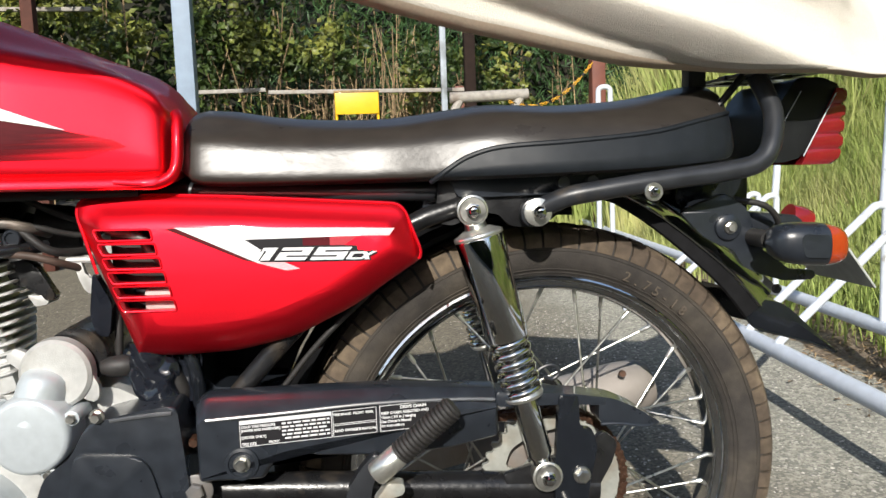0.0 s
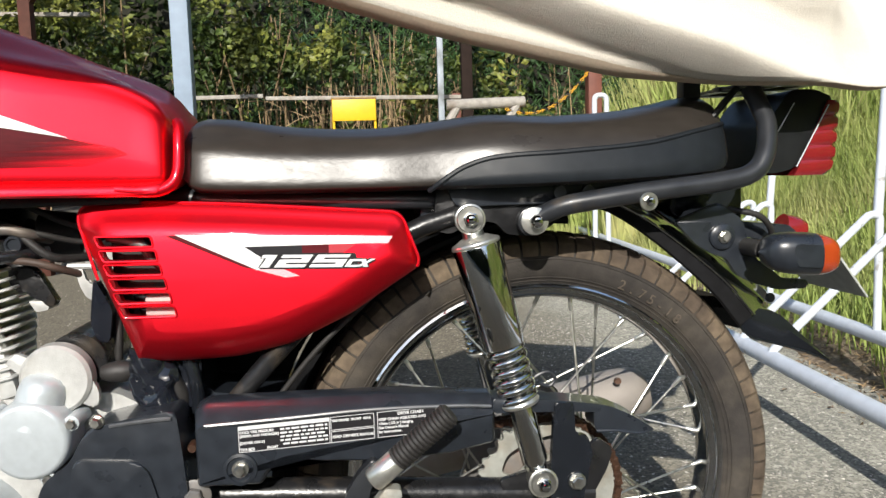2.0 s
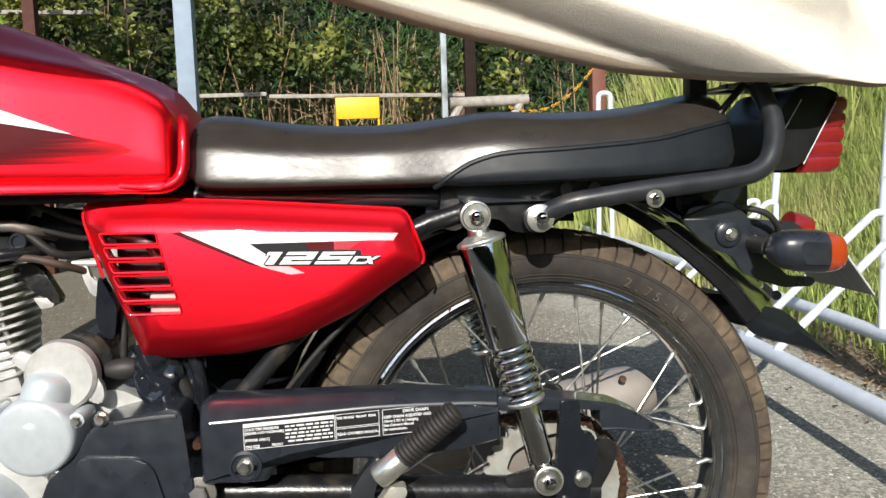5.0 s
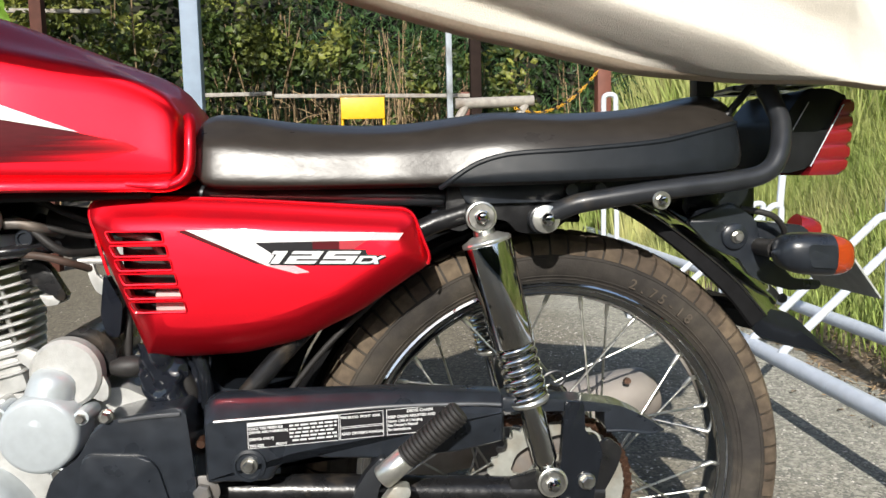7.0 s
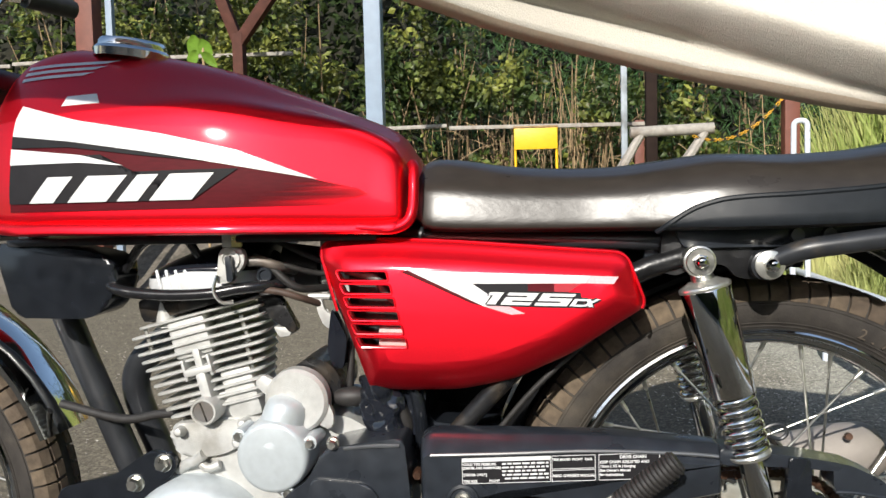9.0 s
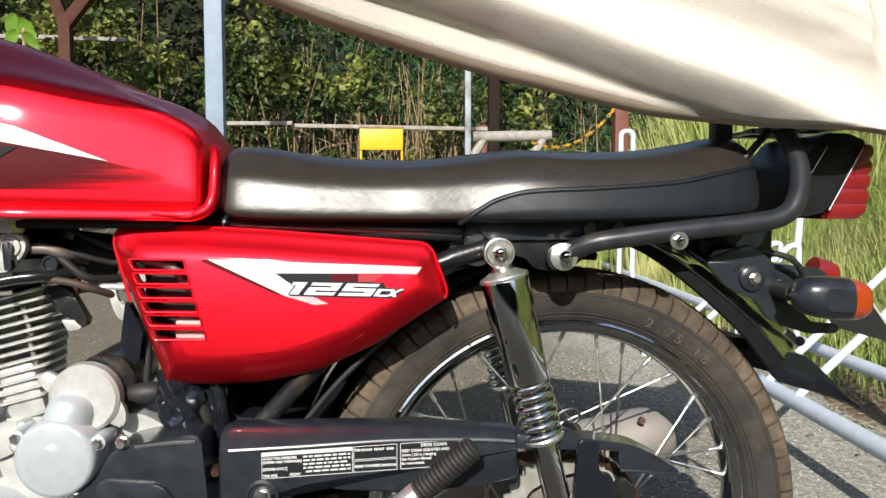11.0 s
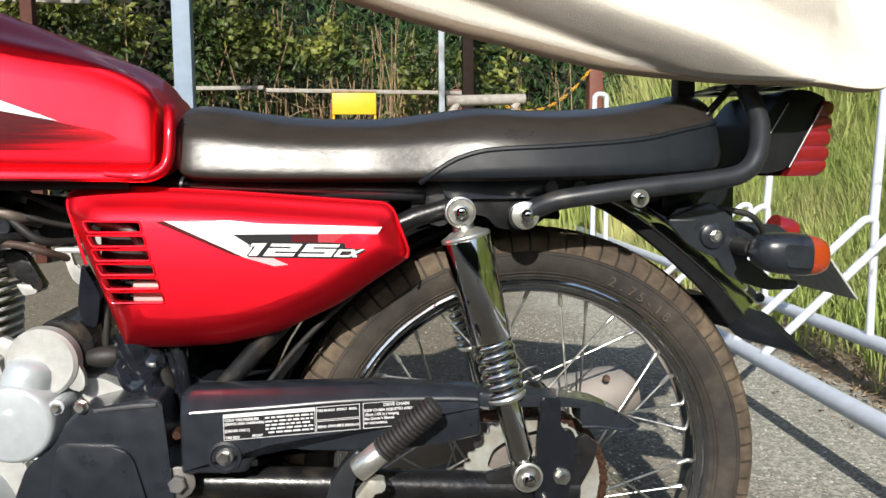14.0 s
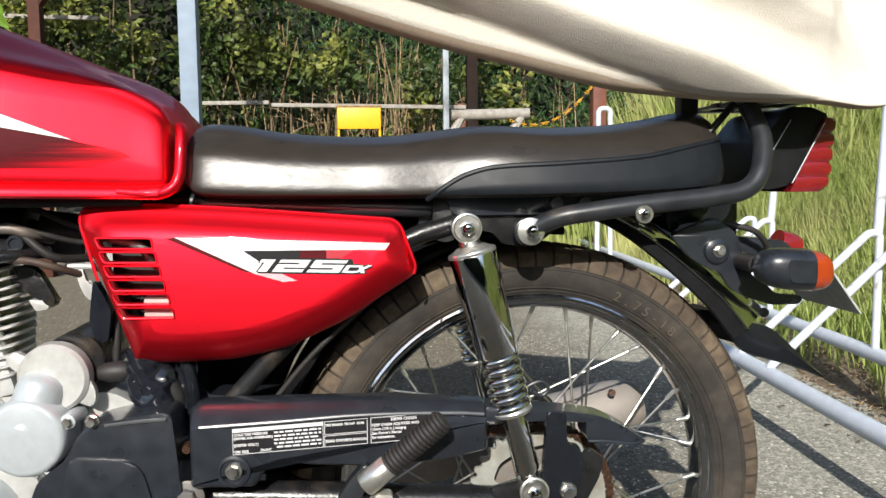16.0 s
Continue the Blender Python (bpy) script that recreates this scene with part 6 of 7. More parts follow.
for s in (-1, 1):
    ind = new("indicator")
    ind.matrix_world = Matrix.Translation((0.28, s * 0.09, 0.60))
    ind.parent = bike
    ind.matrix_parent_inverse = bike.matrix_world.inverted()
    ind["label"] = "black direction indicator with an amber lens"
    bars("stalk", [(0.285, s * 0.08, 0.603), (0.285, s * 0.13, 0.603)], 0.011, BLACK_RUBBER, ind)

    def body_sec(t, x):
        w = at_x([(0.262, 0.002), (0.271, 0.004), (0.277, 0.017), (0.294, 0.025), (0.32, 0.028), (0.338, 0.028), (0.352, 0.026), (0.360, 0.019), (0.363, 0.008)], x)
        zc = 0.603 - (x - 0.262) * 0.07
        hh = at_x([(0.262, 0.002), (0.271, 0.004), (0.277, 0.016), (0.294, 0.0235), (0.32, 0.0255), (0.338, 0.025), (0.352, 0.022), (0.360, 0.016), (0.363, 0.007)], x)
        return [(x, s * 0.152 + math.copysign(abs(math.cos(a)) ** 0.7, math.cos(a)) * w, zc + math.copysign(abs(math.sin(a)) ** 0.75, math.sin(a)) * hh) for a in (2 * math.pi * k / 28 for k in range(28))]
    part("lamp_body", loft(bmesh.new(), [body_sec(0, x) for x in (0.268, 0.271, 0.274, 0.277, 0.285, 0.294, 0.305, 0.32, 0.330, 0.334)]), BLACK_PLASTIC, ind, "", 1.0)
    facet = [[Vector((x, s * (0.152 + 0.0008) + s * (at_x([(0.290, 0.0245), (0.334, 0.0282)], x)), z)) for x, z in rounded([(0.298, 0.606), (0.302, 0.613), (0.331, 0.611), (0.331, 0.584), (0.303, 0.586)], 0.004)], None]
    facet[1] = [Vector((p.x, p.y - s * 0.006, p.z)) for p in facet[0]]
    part("lamp_facet", loft(bmesh.new(), facet), BLACK_PLASTIC, ind)
    part("amber_lens", loft(bmesh.new(), [body_sec(0, x) for x in (0.3342, 0.338, 0.345, 0.352, 0.357, 0.360, 0.363)]), LENS_AMBER, ind, "orange plastic lens", 1.0)
PLATE_POSE = Matrix.Translation((0.443, 0.0, 0.5535)) @ Matrix.Rotation(radians(-36), 4, "Y")
bm = bmesh.new()                                      # plate bracket and plate, leaning back
box(bm, (-0.0015, -0.075, -0.034), (0.0015, 0.075, 0.034), 0.0008, 1, PLATE_POSE)
plate = part("number_plate", bm, PLATE, bike, "tilted metal number plate with dark characters")
bm = bmesh.new()
for k in range(5):
    y = -0.062 + 0.026 * k
    box(bm, (0.0016, y, -0.022), (0.0024, y + 0.014, 0.012), 0, 1, PLATE_POSE)
part("plate_marks", bm, BLACK_DECAL, plate)
bm = bmesh.new()
lathe(bm, (0.375, -0.01, 0.618), (1, 0, -0.35), [(0, 0), (0, 0.02), (0.018, 0.022), (0.030, 0.020), (0.034, 0)], 24)
part("reflector", bm, LENS_RED, bike, "red round reflector")
bm = bmesh.new()
slab(bm, rounded([(0.295, 0.632), (0.372, 0.624), (0.386, 0.602), (0.396, 0.580), (0.388, 0.574), (0.368, 0.600), (0.295, 0.612)], 0.008), -0.045, 0.045, 0.004)
part("plate_holder", bm, BLACK_PLASTIC, bike, "black number plate holder")
bars("brake_wire", [(0.27, -0.07, 0.65), (0.31, -0.075, 0.64), (0.335, -0.06, 0.615), (0.32, -0.05, 0.60)], 0.004, BLACK_RUBBER)


# ---- cream cover bundled over the carrier ----
EDGE = [(-1.80, 1.50), (-1.12, 1.25), (-0.80, 1.135), (-0.60, 1.055), (-0.48, 0.995), (-0.36, 0.947), (-0.28, 0.917), (-0.20, 0.892), (-0.09, 0.860), (-0.026, 0.845), (0.04, 0.829), (0.106, 0.815), (0.175, 0.808), (0.244, 0.801), (0.344, 0.797), (0.415, 0.793), (0.450, 0.797), (0.470, 0.812), (0.52, 0.85), (0.72, 0.92)]
FOLD = 0.31                                         # the folds run down to the rear
FOLDS = [(0.60, 0.0), (0.866, -0.004), (0.869, -0.001), (0.872, 0.006), (0.878, 0.019), (0.890, 0.041), (0.898, 0.052), (0.904, 0.0568), (0.908, 0.0570), (0.915, 0.0530), (0.93, 0.043), (0.965, 0.028), (0.980, 0.027), (0.994, 0.036), (1.02, 0.053), (1.045, 0.056), (1.09, 0.046), (1.15, 0.016), (1.22, 0.004), (1.40, 0.0)]


LIFT_FROM = Vector((-0.204, -1.026, 0.709))          # ahead of the seat the sheet runs up and out, away from the motorcycle; this unseen part is added to shade the tank
LIFTED = [(-1.77, 0.552), (-1.5, 0.588), (-1.35, 0.602), (-1.2, 0.620), (-1.12, 0.636), (-0.95, 0.668), (-0.8, 0.694), (-0.66, 0.728), (-0.55, 0.770), (-0.45, 0.808), (-0.3, 0.904), (-0.18, 0.974), (-0.08, 1.000)]


def cover():
    """A thick soft sheet: a turned hem below, a near face with one deep fold, and the back hanging on the far side."""
    bm = bmesh.new()
    sec = []
    for i in range(260):
        x = -1.75 + 2.45 * i / 259
        zb = at_x(EDGE, x)
        fat = max(0.02, min(1.0, (x + 1.77) / 0.05, (0.72 - x) / 0.06)) ** 0.5
        top = max(zb + 0.02, 1.17 - 0.27 * (x - 0.03) + 0.35 * max(0.0, -0.45 - x))
        h = top - zb
        base = -0.142 - 0.006 * math.sin((x + 0.2) * 5) + max(0.0, x - 0.44) * 0.5 + 0.045 * max(0.0, min(1.0, (x - 0.20) / 0.20))
        hs = 0.75 - 0.60 * max(0.0, min(1.0, (x - 0.08) / 0.12))      # the turned hem runs out towards the rear
        near = base - at_x(FOLDS, zb + 0.016 * hs + FOLD * x)
        ring = [Vector((x, 0.02, zb + 0.060)), Vector((x, near + 0.090, zb + 0.040)), Vector((x, near + 0.050, zb + 0.010)), Vector((x, near + 0.030, zb + 0.0015)), Vector((x, near + 0.021, zb)), Vector((x, near + 0.014 * hs + 0.004 * (1 - hs), zb + 0.004 * hs)), Vector((x, near + 0.006 * hs, zb + 0.011 * hs)), Vector((x, near + 0.001 * hs, zb + 0.016 * hs))]
        m = 84
        for k in range(1, m):
            v = (k / m) ** 1.25
            d = 0.019 * hs + 0.001 + v * (h - 0.020 * hs)               # height over the hem
            s = zb + d + FOLD * x
            f = at_x(FOLDS, s + 0.004 * math.sin(x * 6) + 0.003 * noise.noise((x * 6, d * 10, 0)))
            f += (0.006 * noise.noise((x * 5, s * 16, 1.0)) + 0.0030 * noise.noise((x * 16, s * 50, 2.0)) + 0.0016 * noise.noise((x * 45, s * 90, 4.0))) * (0.25 + 0.75 * max(0, min(1, (s - 0.93) * 12)))
            f += 0.010 * noise.noise((x * 8, s * 26, 5.0)) * max(0.0, min(1.0, (x - 0.16) / 0.14)) * min(1.0, d * 12)
            ring.append(Vector((x, base + 0.20 * d - 0.0042 - f + 1.1 * max(0.0, x - 0.37) * min(1.0, d * 8), zb + d)))
        y1 = ring[-1].y
        for k in range(1, 9):
            v = k / 8
            ring.append(Vector((x, y1 + (0.05 - y1) * v, top + 0.01 * math.sin(v * 3.1) + 0.008 * noise.noise((x * 5, v * 3, 7.0)))))
        ring += [Vector((x, 0.065, zb + 0.75 * h)), Vector((x, 0.065, zb + 0.085)), Vector((x, 0.05, zb + 0.07))]
        pull = at_x(LIFTED, x)
        ring = [LIFT_FROM + (p - LIFT_FROM) * pull for p in ring]
        mid = sum(ring, Vector()) / len(ring)
        sec.append([Vector((p.x, mid.y + (p.y - mid.y) * max(fat, 0.15), p.z)) for p in ring])
    band = bmesh.new()
    lift = Vector((0, -0.0008, -0.0006))
    loft(band, [[s[k] + lift for k in (4, 5, 6, 7)] for s in sec[2:-2]], closed=False)
    return loft(bm, sec), band


cloth, hem = cover()
blanket = tagged(part("fabric_cover", cloth, CLOTH, None, "", 2.5), "cream fleece cover bundled over the carrier and seat", "cover")
part("hem_tape", hem, HEM, blanket, "beige tape along the hem, tinted for its shaded underside")


# ---- bicycle rack ----
rack = thing("bike_rack", (1.12, 1.0, 0.0), "pale blue-white tubular steel bicycle rack on the asphalt", "bike rack")


def rail_x(y, far):
    return (0.878 + 0.067 * y) if not far else (1.300 + 0.083 * y)


RZ = 0.150
for far in (0, 1):
    bars("base_rail", [(rail_x(-0.9, far), -0.9, RZ), (rail_x(13.0, far), 13.0, RZ)], 0.024, RACK, rack, n=0, seg=20)
for y in (-0.8, 2.6, 5.6, 8.6, 12.8):
    for far in (0, 1):
        bars("foot", [(rail_x(y, far), y, RZ), (rail_x(y, far), y, G0 + 0.001)], 0.014, RACK, rack, n=0)


def low_loop(y):
    x0, x1 = rail_x(y, 0), rail_x(y, 1)
    bars("low_loop", bent([(x0, y, RZ), (x0, y, RZ + 0.020), (x1 - 0.035, y, 0.535), (x1, y, 0.533), (x1, y, RZ)], 0.030), 0.0125, RACK, rack, seg=12, n=0)


for y in (1.03, 1.22, 1.97, 2.14, 6.6, 7.1, 7.6, 8.3, 9.0, 9.8):
    low_loop(y)
for y, top in ((1.22, 0.95), (1.97, 0.80)):
    x1 = rail_x(y, 1)
    bars("upright", [(x1 - 0.006, y, 0.535), (x1 + 0.012, y, top)], 0.0145, RACK, rack, n=0, seg=14)
part("rubber_sleeve", lathe(bmesh.new(), (rail_x(1.22, 1) + 0.012, 1.22, 0.94), (0.02, 0, 1), [(0, 0), (0, 0.020), (0.006, 0.024), (0.10, 0.027), (0.112, 0.020), (0.115, 0)], 20), BLACK_RUBBER, rack, "black rubber sleeve")

# ---- white hoop further along the verge ----
hoop = thing("hoop_barrier", (1.403, 4.0, verge_height(1.403, 4.0)), "white painted steel tube hoop standing on the verge", "barrier")
bars("hoop", bent([(1.359, 4.0, verge_height(1.359, 4.0) - 0.02), (1.365, 4.0, 1.170), (1.445, 4.0, 1.170), (1.453, 4.0, verge_height(1.453, 4.0) - 0.02)], 0.036, 8), 0.017, RACK, hoop, n=0, seg=12)


# ---- things at the back ----
def post(name, x, y, w, d, h, material, label, category):
    bm = bmesh.new()
    box(bm, (x - w / 2, y - d / 2, G0), (x + w / 2, y + d / 2, h), 0.008)
    return tagged(part(name, bm, material), label, category)


post("steel_post", -1.385, 4.75, 0.125, 0.125, 4.2, BLUE_POST, "square grey-blue painted steel post on the asphalt", "post")
post("steel_post", 1.825, 5.5, 0.115, 0.115, 1.95, BROWN_POST, "square red-brown painted steel post holding a plastic chain", "post")
post("steel_post", 0.80, 5.9, 0.095, 0.095, 3.4, SHADED_POST, "square brown steel post, shade put into its dark colour", "post")
post("steel_post", -4.05, 5.5, 0.16, 0.16, 4.2, BROWN_POST, "tall square red-brown painted post beside the fence", "post")
post("pipe_post", -3.85, 5.5, 0.06, 0.06, 4.2, BLUE_POST, "thin tall grey-blue pipe beside the brown post", "post")
pergola = thing("pergola_post", (-2.70, 5.5, 0), "red-brown timber post with slanting braces", "post")
bm = bmesh.new()
box(bm, (-2.745, 5.45, G0), (-2.655, 5.55, 2.20), 0.006)
part("upright", bm, BROWN_DARK, pergola)
for dx in (0.75, -0.55):
    bm = bmesh.new()
    a, b = Vector((-2.70, 5.5, 2.12)), Vector((-2.70 + dx, 5.5, 3.1 if dx > 0 else 3.6))
    m = look(a, b)
    box(bm, (-0.045, -0.045, -(b - a).length), (0.045, 0.045, 0.03), 0.005, 2, m)
    part("brace", bm, BROWN_DARK, pergola)
bm = bmesh.new()
box(bm, (-3.6, 5.43, 3.05), (-1.7, 5.57, 3.19), 0.008)
part("beam", bm, BROWN_DARK, pergola)
post("pipe_post", 0.535, 5.6, 0.05, 0.05, 2.0, GREY_PIPE, "thin pale grey plastic pipe standing by the fence", "post")

fence = thing("rail_fence", (-1.0, 6.0, 0), "weathered pale rail fence before the thicket", "fence")
for z, x0, x1 in ((1.385, -4.6, 0.86), (2.13, -6.5, -2.36)):
    n = 3
    for k in range(n):
        a, b = x0 + (x1 - x0) * k / n, x0 + (x1 - x0) * (k + 1) / n - 0.02
        bm = bmesh.new()
        tilt = 0.012 * (-1) ** k
        box(bm, (a, 5.98, -0.017), (b, 6.02, 0.017), 0.006, 2, Matrix.Translation((0, 0, z)) @ Matrix.Translation((a, 0, 0)) @ Matrix.Rotation(tilt, 4, "Y") @ Matrix.Translation((-a, 0, 0)))
        part("rail", bm, WEATHERED, fence)
for x, h in ((-6.3, 2.18), (-4.4, 2.18), (-1.9, 1.36), (0.72, 1.40)):
    bm = bmesh.new()
    box(bm, (x - 0.04, 6.022, G0), (x + 0.04, 6.10, h), 0.005)
    part("fence_post", bm, BROWN_POST, fence)

board = thing("warning_board", (-0.20, 5.2, 0), "plain yellow board on two thin orange legs", "sign")
bm = bmesh.new()
box(bm, (-0.368, 5.19, 1.122), (-0.028, 5.205, 1.288), 0.006)
part("panel", bm, YELLOW, board)
for x in (-0.360, -0.036):
    bars("leg", [(x, 5.215, 1.29), (x, 5.205, G0)], 0.011, YELLOW, board, n=0)
bars("crossbar", [(-0.375, 5.215, 1.300), (-0.02, 5.215, 1.300)], 0.009, STALK, board, n=0)

horse = thing("trestle", (0.87, 5.3, 0), "grey weathered pipe resting on pale slanting legs", "trestle")
bars("crosspipe", [(0.545, 5.30, 1.235), (1.185, 5.30, 1.250)], 0.044, WEATHERED, horse, n=0, seg=20)
part("pipe_mouth", lathe(bmesh.new(), (1.186, 5.30, 1.250), (1, 0, 0.02), [(0, 0), (0, 0.034), (0.001, 0.034), (0.001, 0)], 20), CHAIN_BLACK, horse)
for x, dx in ((0.63, -1.05), (1.12, -1.20)):
    for dy in (-0.3, 0.3):
        bm = bmesh.new()
        tube(bm, [(x, 5.30, 1.22), (x + dx * 0.7, 5.30 + dy, G0)], 0.034, 8, 0)
        part("leg", bm, WEATHERED, horse, "pale wooden leg")

chain = thing("plastic_chain", (1.6, 5.45, 1.3), "yellow and black plastic chain hanging from the brown post", "chain")
P0, P1 = Vector((1.765, 5.44, 1.50)), Vector((1.02, 5.25, 1.19))
n = 44
for k in range(n):
    t = k / n
    p = P0.lerp(P1, t) - Vector((0, 0, 0.30 * 4 * t * (1 - t) * 0.5))
    q = P0.lerp(P1, t + 1 / n) - Vector((0, 0, 0.30 * 4 * (t + 1 / n) * (1 - t - 1 / n) * 0.5))
    d = (q - p)
    side = d.cross(Vector((0, 1, 0))).normalized() if k % 2 else Vector((0, 1, 0))
    bm = bmesh.new()
    tube(bm, [p - d * 0.25, p - d * 0.15 + side * 0.008, p + d * 1.0 + side * 0.008, p + d * 1.15, p + d * 1.0 - side * 0.008, p - d * 0.15 - side * 0.008], 0.0036, 5, 2, closed=True)
    part("link", bm, CHAIN_BLACK if (k // 2) % 3 == 2 else CHAIN_YELLOW, chain)


# ---- plants ----
def pydata(name, verts, faces, material, parent=None, label=""):
    me = bpy.data.meshes.new(name)
    me.from_pydata(verts, [], faces)
    me.materials.append(material)
    ob = new(name, me)
    if parent is not None:
        ob.parent = parent
        ob.matrix_parent_inverse = parent.matrix_world.inverted()
    if label:
        ob["label"] = label
    return ob


def leaf_mesh(rng, centres, size, droop=0.5, wide=0.5):
    """Small folded leaves at the centres, turned at random but mostly facing up and out."""
    V, F = [], []
    for c in centres:
        s = size * rng.uniform(0.55, 1.3)
        d = Vector((rng.gauss(0, 1), rng.gauss(0, 1) - 0.2, rng.gauss(-droop, 0.6))).normalized()
        n = Vector((rng.gauss(0, 0.7), rng.gauss(-0.5, 0.7), rng.gauss(0.6, 0.5)))
        w = d.cross(n).normalized() * (s * wide * 0.5)
        n = w.cross(d).normalized() * (s * 0.10)
        b = len(V)
        V += [c, c + d * s * 0.42 + w, c + d * s, c + d * s * 0.42 - w, c + d * s * 0.45 - n]
        F += [(b, b + 1, b + 4), (b + 1, b + 2, b + 4), (b + 2, b + 3, b + 4), (b + 3, b, b + 4)]
    return V, F


def shrub(name, x, y, width, height, seed, material, count, size, label, stems=9, base=0.2, clump=0.16, wide=0.5, droop=0.5, depth=0.7, group="", bunches=()):
    """Stems with leaves in clumps; bunches name the limbs that carry most leaves: (x, z, half width, half height)."""
    rng = random.Random(seed)
    ob = thing(name, (x, y, 0), label, "shrub", group)
    tips = []
    for k in range(stems):
        p = Vector((x + rng.uniform(-0.25, 0.25) * width, y + rng.uniform(-0.2, 0.3), G0))
        q = Vector((x + rng.uniform(-0.5, 0.5) * width, y + rng.uniform(-0.5, 0.5) * depth, height * rng.uniform(0.6, 1.0)))
        mid = p.lerp(q, 0.5) + Vector((rng.uniform(-0.15, 0.15), rng.uniform(-0.15, 0.15), 0.1))
        pts = curve_points([p, mid, q], 5)
        bm = bmesh.new()
        tube(bm, pts, 0.016, 6, 0, r_end=0.004)
        part("stem", bm, STALK, ob)
        tips += [v for v in pts[2:]]
    hubs = []
    for k in range(max(8, count // 40)):
        t = rng.choice(tips)
        z = max(base, min(height, t.z + rng.gauss(0, 0.25)))
        hubs.append(Vector((t.x + rng.gauss(0, 0.13) * width, t.y + rng.gauss(-0.1, 0.25) * depth, z)))
    if bunches:
        for i, hub in enumerate(hubs):
            bx, bz, bw, bh = bunches[i % len(bunches)]
            hub.x, hub.z = bx + rng.gauss(0, 0.55) * bw, bz + rng.gauss(0, 0.5) * bh
    centres = []
    for k in range(count):
        h = rng.choice(hubs)
        centres.append(h + Vector((rng.gauss(0, clump), rng.gauss(0, clump), rng.gauss(0, clump * 0.8))))
    V, F = leaf_mesh(rng, centres, size, droop, wide)
    tagged(pydata("foliage", V, F, material, ob), kind="stuff")
    return ob


# dark thicket far behind, taller than the view
rng = random.Random(11)
thicket = thing("thicket", (0, 9, 0), "tall dark tangled thicket of bushes", "bushes", kind="stuff")
for k in range(9):
    x0 = -15 + 3.6 * k
    centres = []
    for j in range(70):
        hub = Vector((x0 + rng.uniform(-2.4, 2.4), 8.6 + rng.uniform(-0.5, 1.4), rng.uniform(0.1, 5.6 - 1.2 * abs(math.sin(k * 2.1)))))
        for i in range(42):
            centres.append(hub + Vector((rng.gauss(0, 0.42), rng.gauss(0, 0.35), rng.gauss(0, 0.36))))
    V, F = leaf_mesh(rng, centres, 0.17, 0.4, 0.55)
    pydata("foliage", V, F, LEAF_SHADED, thicket)
# dark sheet in place of the shade at the back of the thicket
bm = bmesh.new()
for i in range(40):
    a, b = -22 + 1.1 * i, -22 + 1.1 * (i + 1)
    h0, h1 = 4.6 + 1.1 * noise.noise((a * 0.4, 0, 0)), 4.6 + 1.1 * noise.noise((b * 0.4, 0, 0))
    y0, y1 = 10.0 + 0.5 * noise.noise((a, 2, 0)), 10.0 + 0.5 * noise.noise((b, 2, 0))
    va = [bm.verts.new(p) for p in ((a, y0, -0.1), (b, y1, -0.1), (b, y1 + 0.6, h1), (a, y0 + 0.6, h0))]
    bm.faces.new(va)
part("shade", bm, THICKET_SHADE, thicket)

# a hedge across the way, behind the camera: it shows in the chrome
hedge = thing("far_hedge", (0, -11, 0), "long dark hedge on the other side of the asphalt", "hedge", kind="stuff")
for k in range(8):
    centres = []
    for j in range(46):
        hub = Vector((-15 + 4.0 * k + rng.uniform(-2.4, 2.4), -10.6 + rng.uniform(-0.6, 0.5), rng.uniform(0.1, 3.7)))
        centres += [hub + Vector((rng.gauss(0, 0.5), rng.gauss(0, 0.35), rng.gauss(0, 0.4))) for i in range(26)]
    V, F = leaf_mesh(rng, centres, 0.30, 0.4, 0.6)
    pydata("foliage", V, F, LEAF_SHADED, hedge)
# dark backing sheet, painted as the shade within the hedge
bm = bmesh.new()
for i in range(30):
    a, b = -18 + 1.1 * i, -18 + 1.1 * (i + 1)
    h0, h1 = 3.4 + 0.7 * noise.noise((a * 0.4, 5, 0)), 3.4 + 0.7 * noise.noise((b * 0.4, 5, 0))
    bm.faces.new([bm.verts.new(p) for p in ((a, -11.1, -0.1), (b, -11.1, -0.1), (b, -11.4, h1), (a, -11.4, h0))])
part("shade", bm, THICKET_SHADE, hedge)

G = "leafy shrubs along the fence"
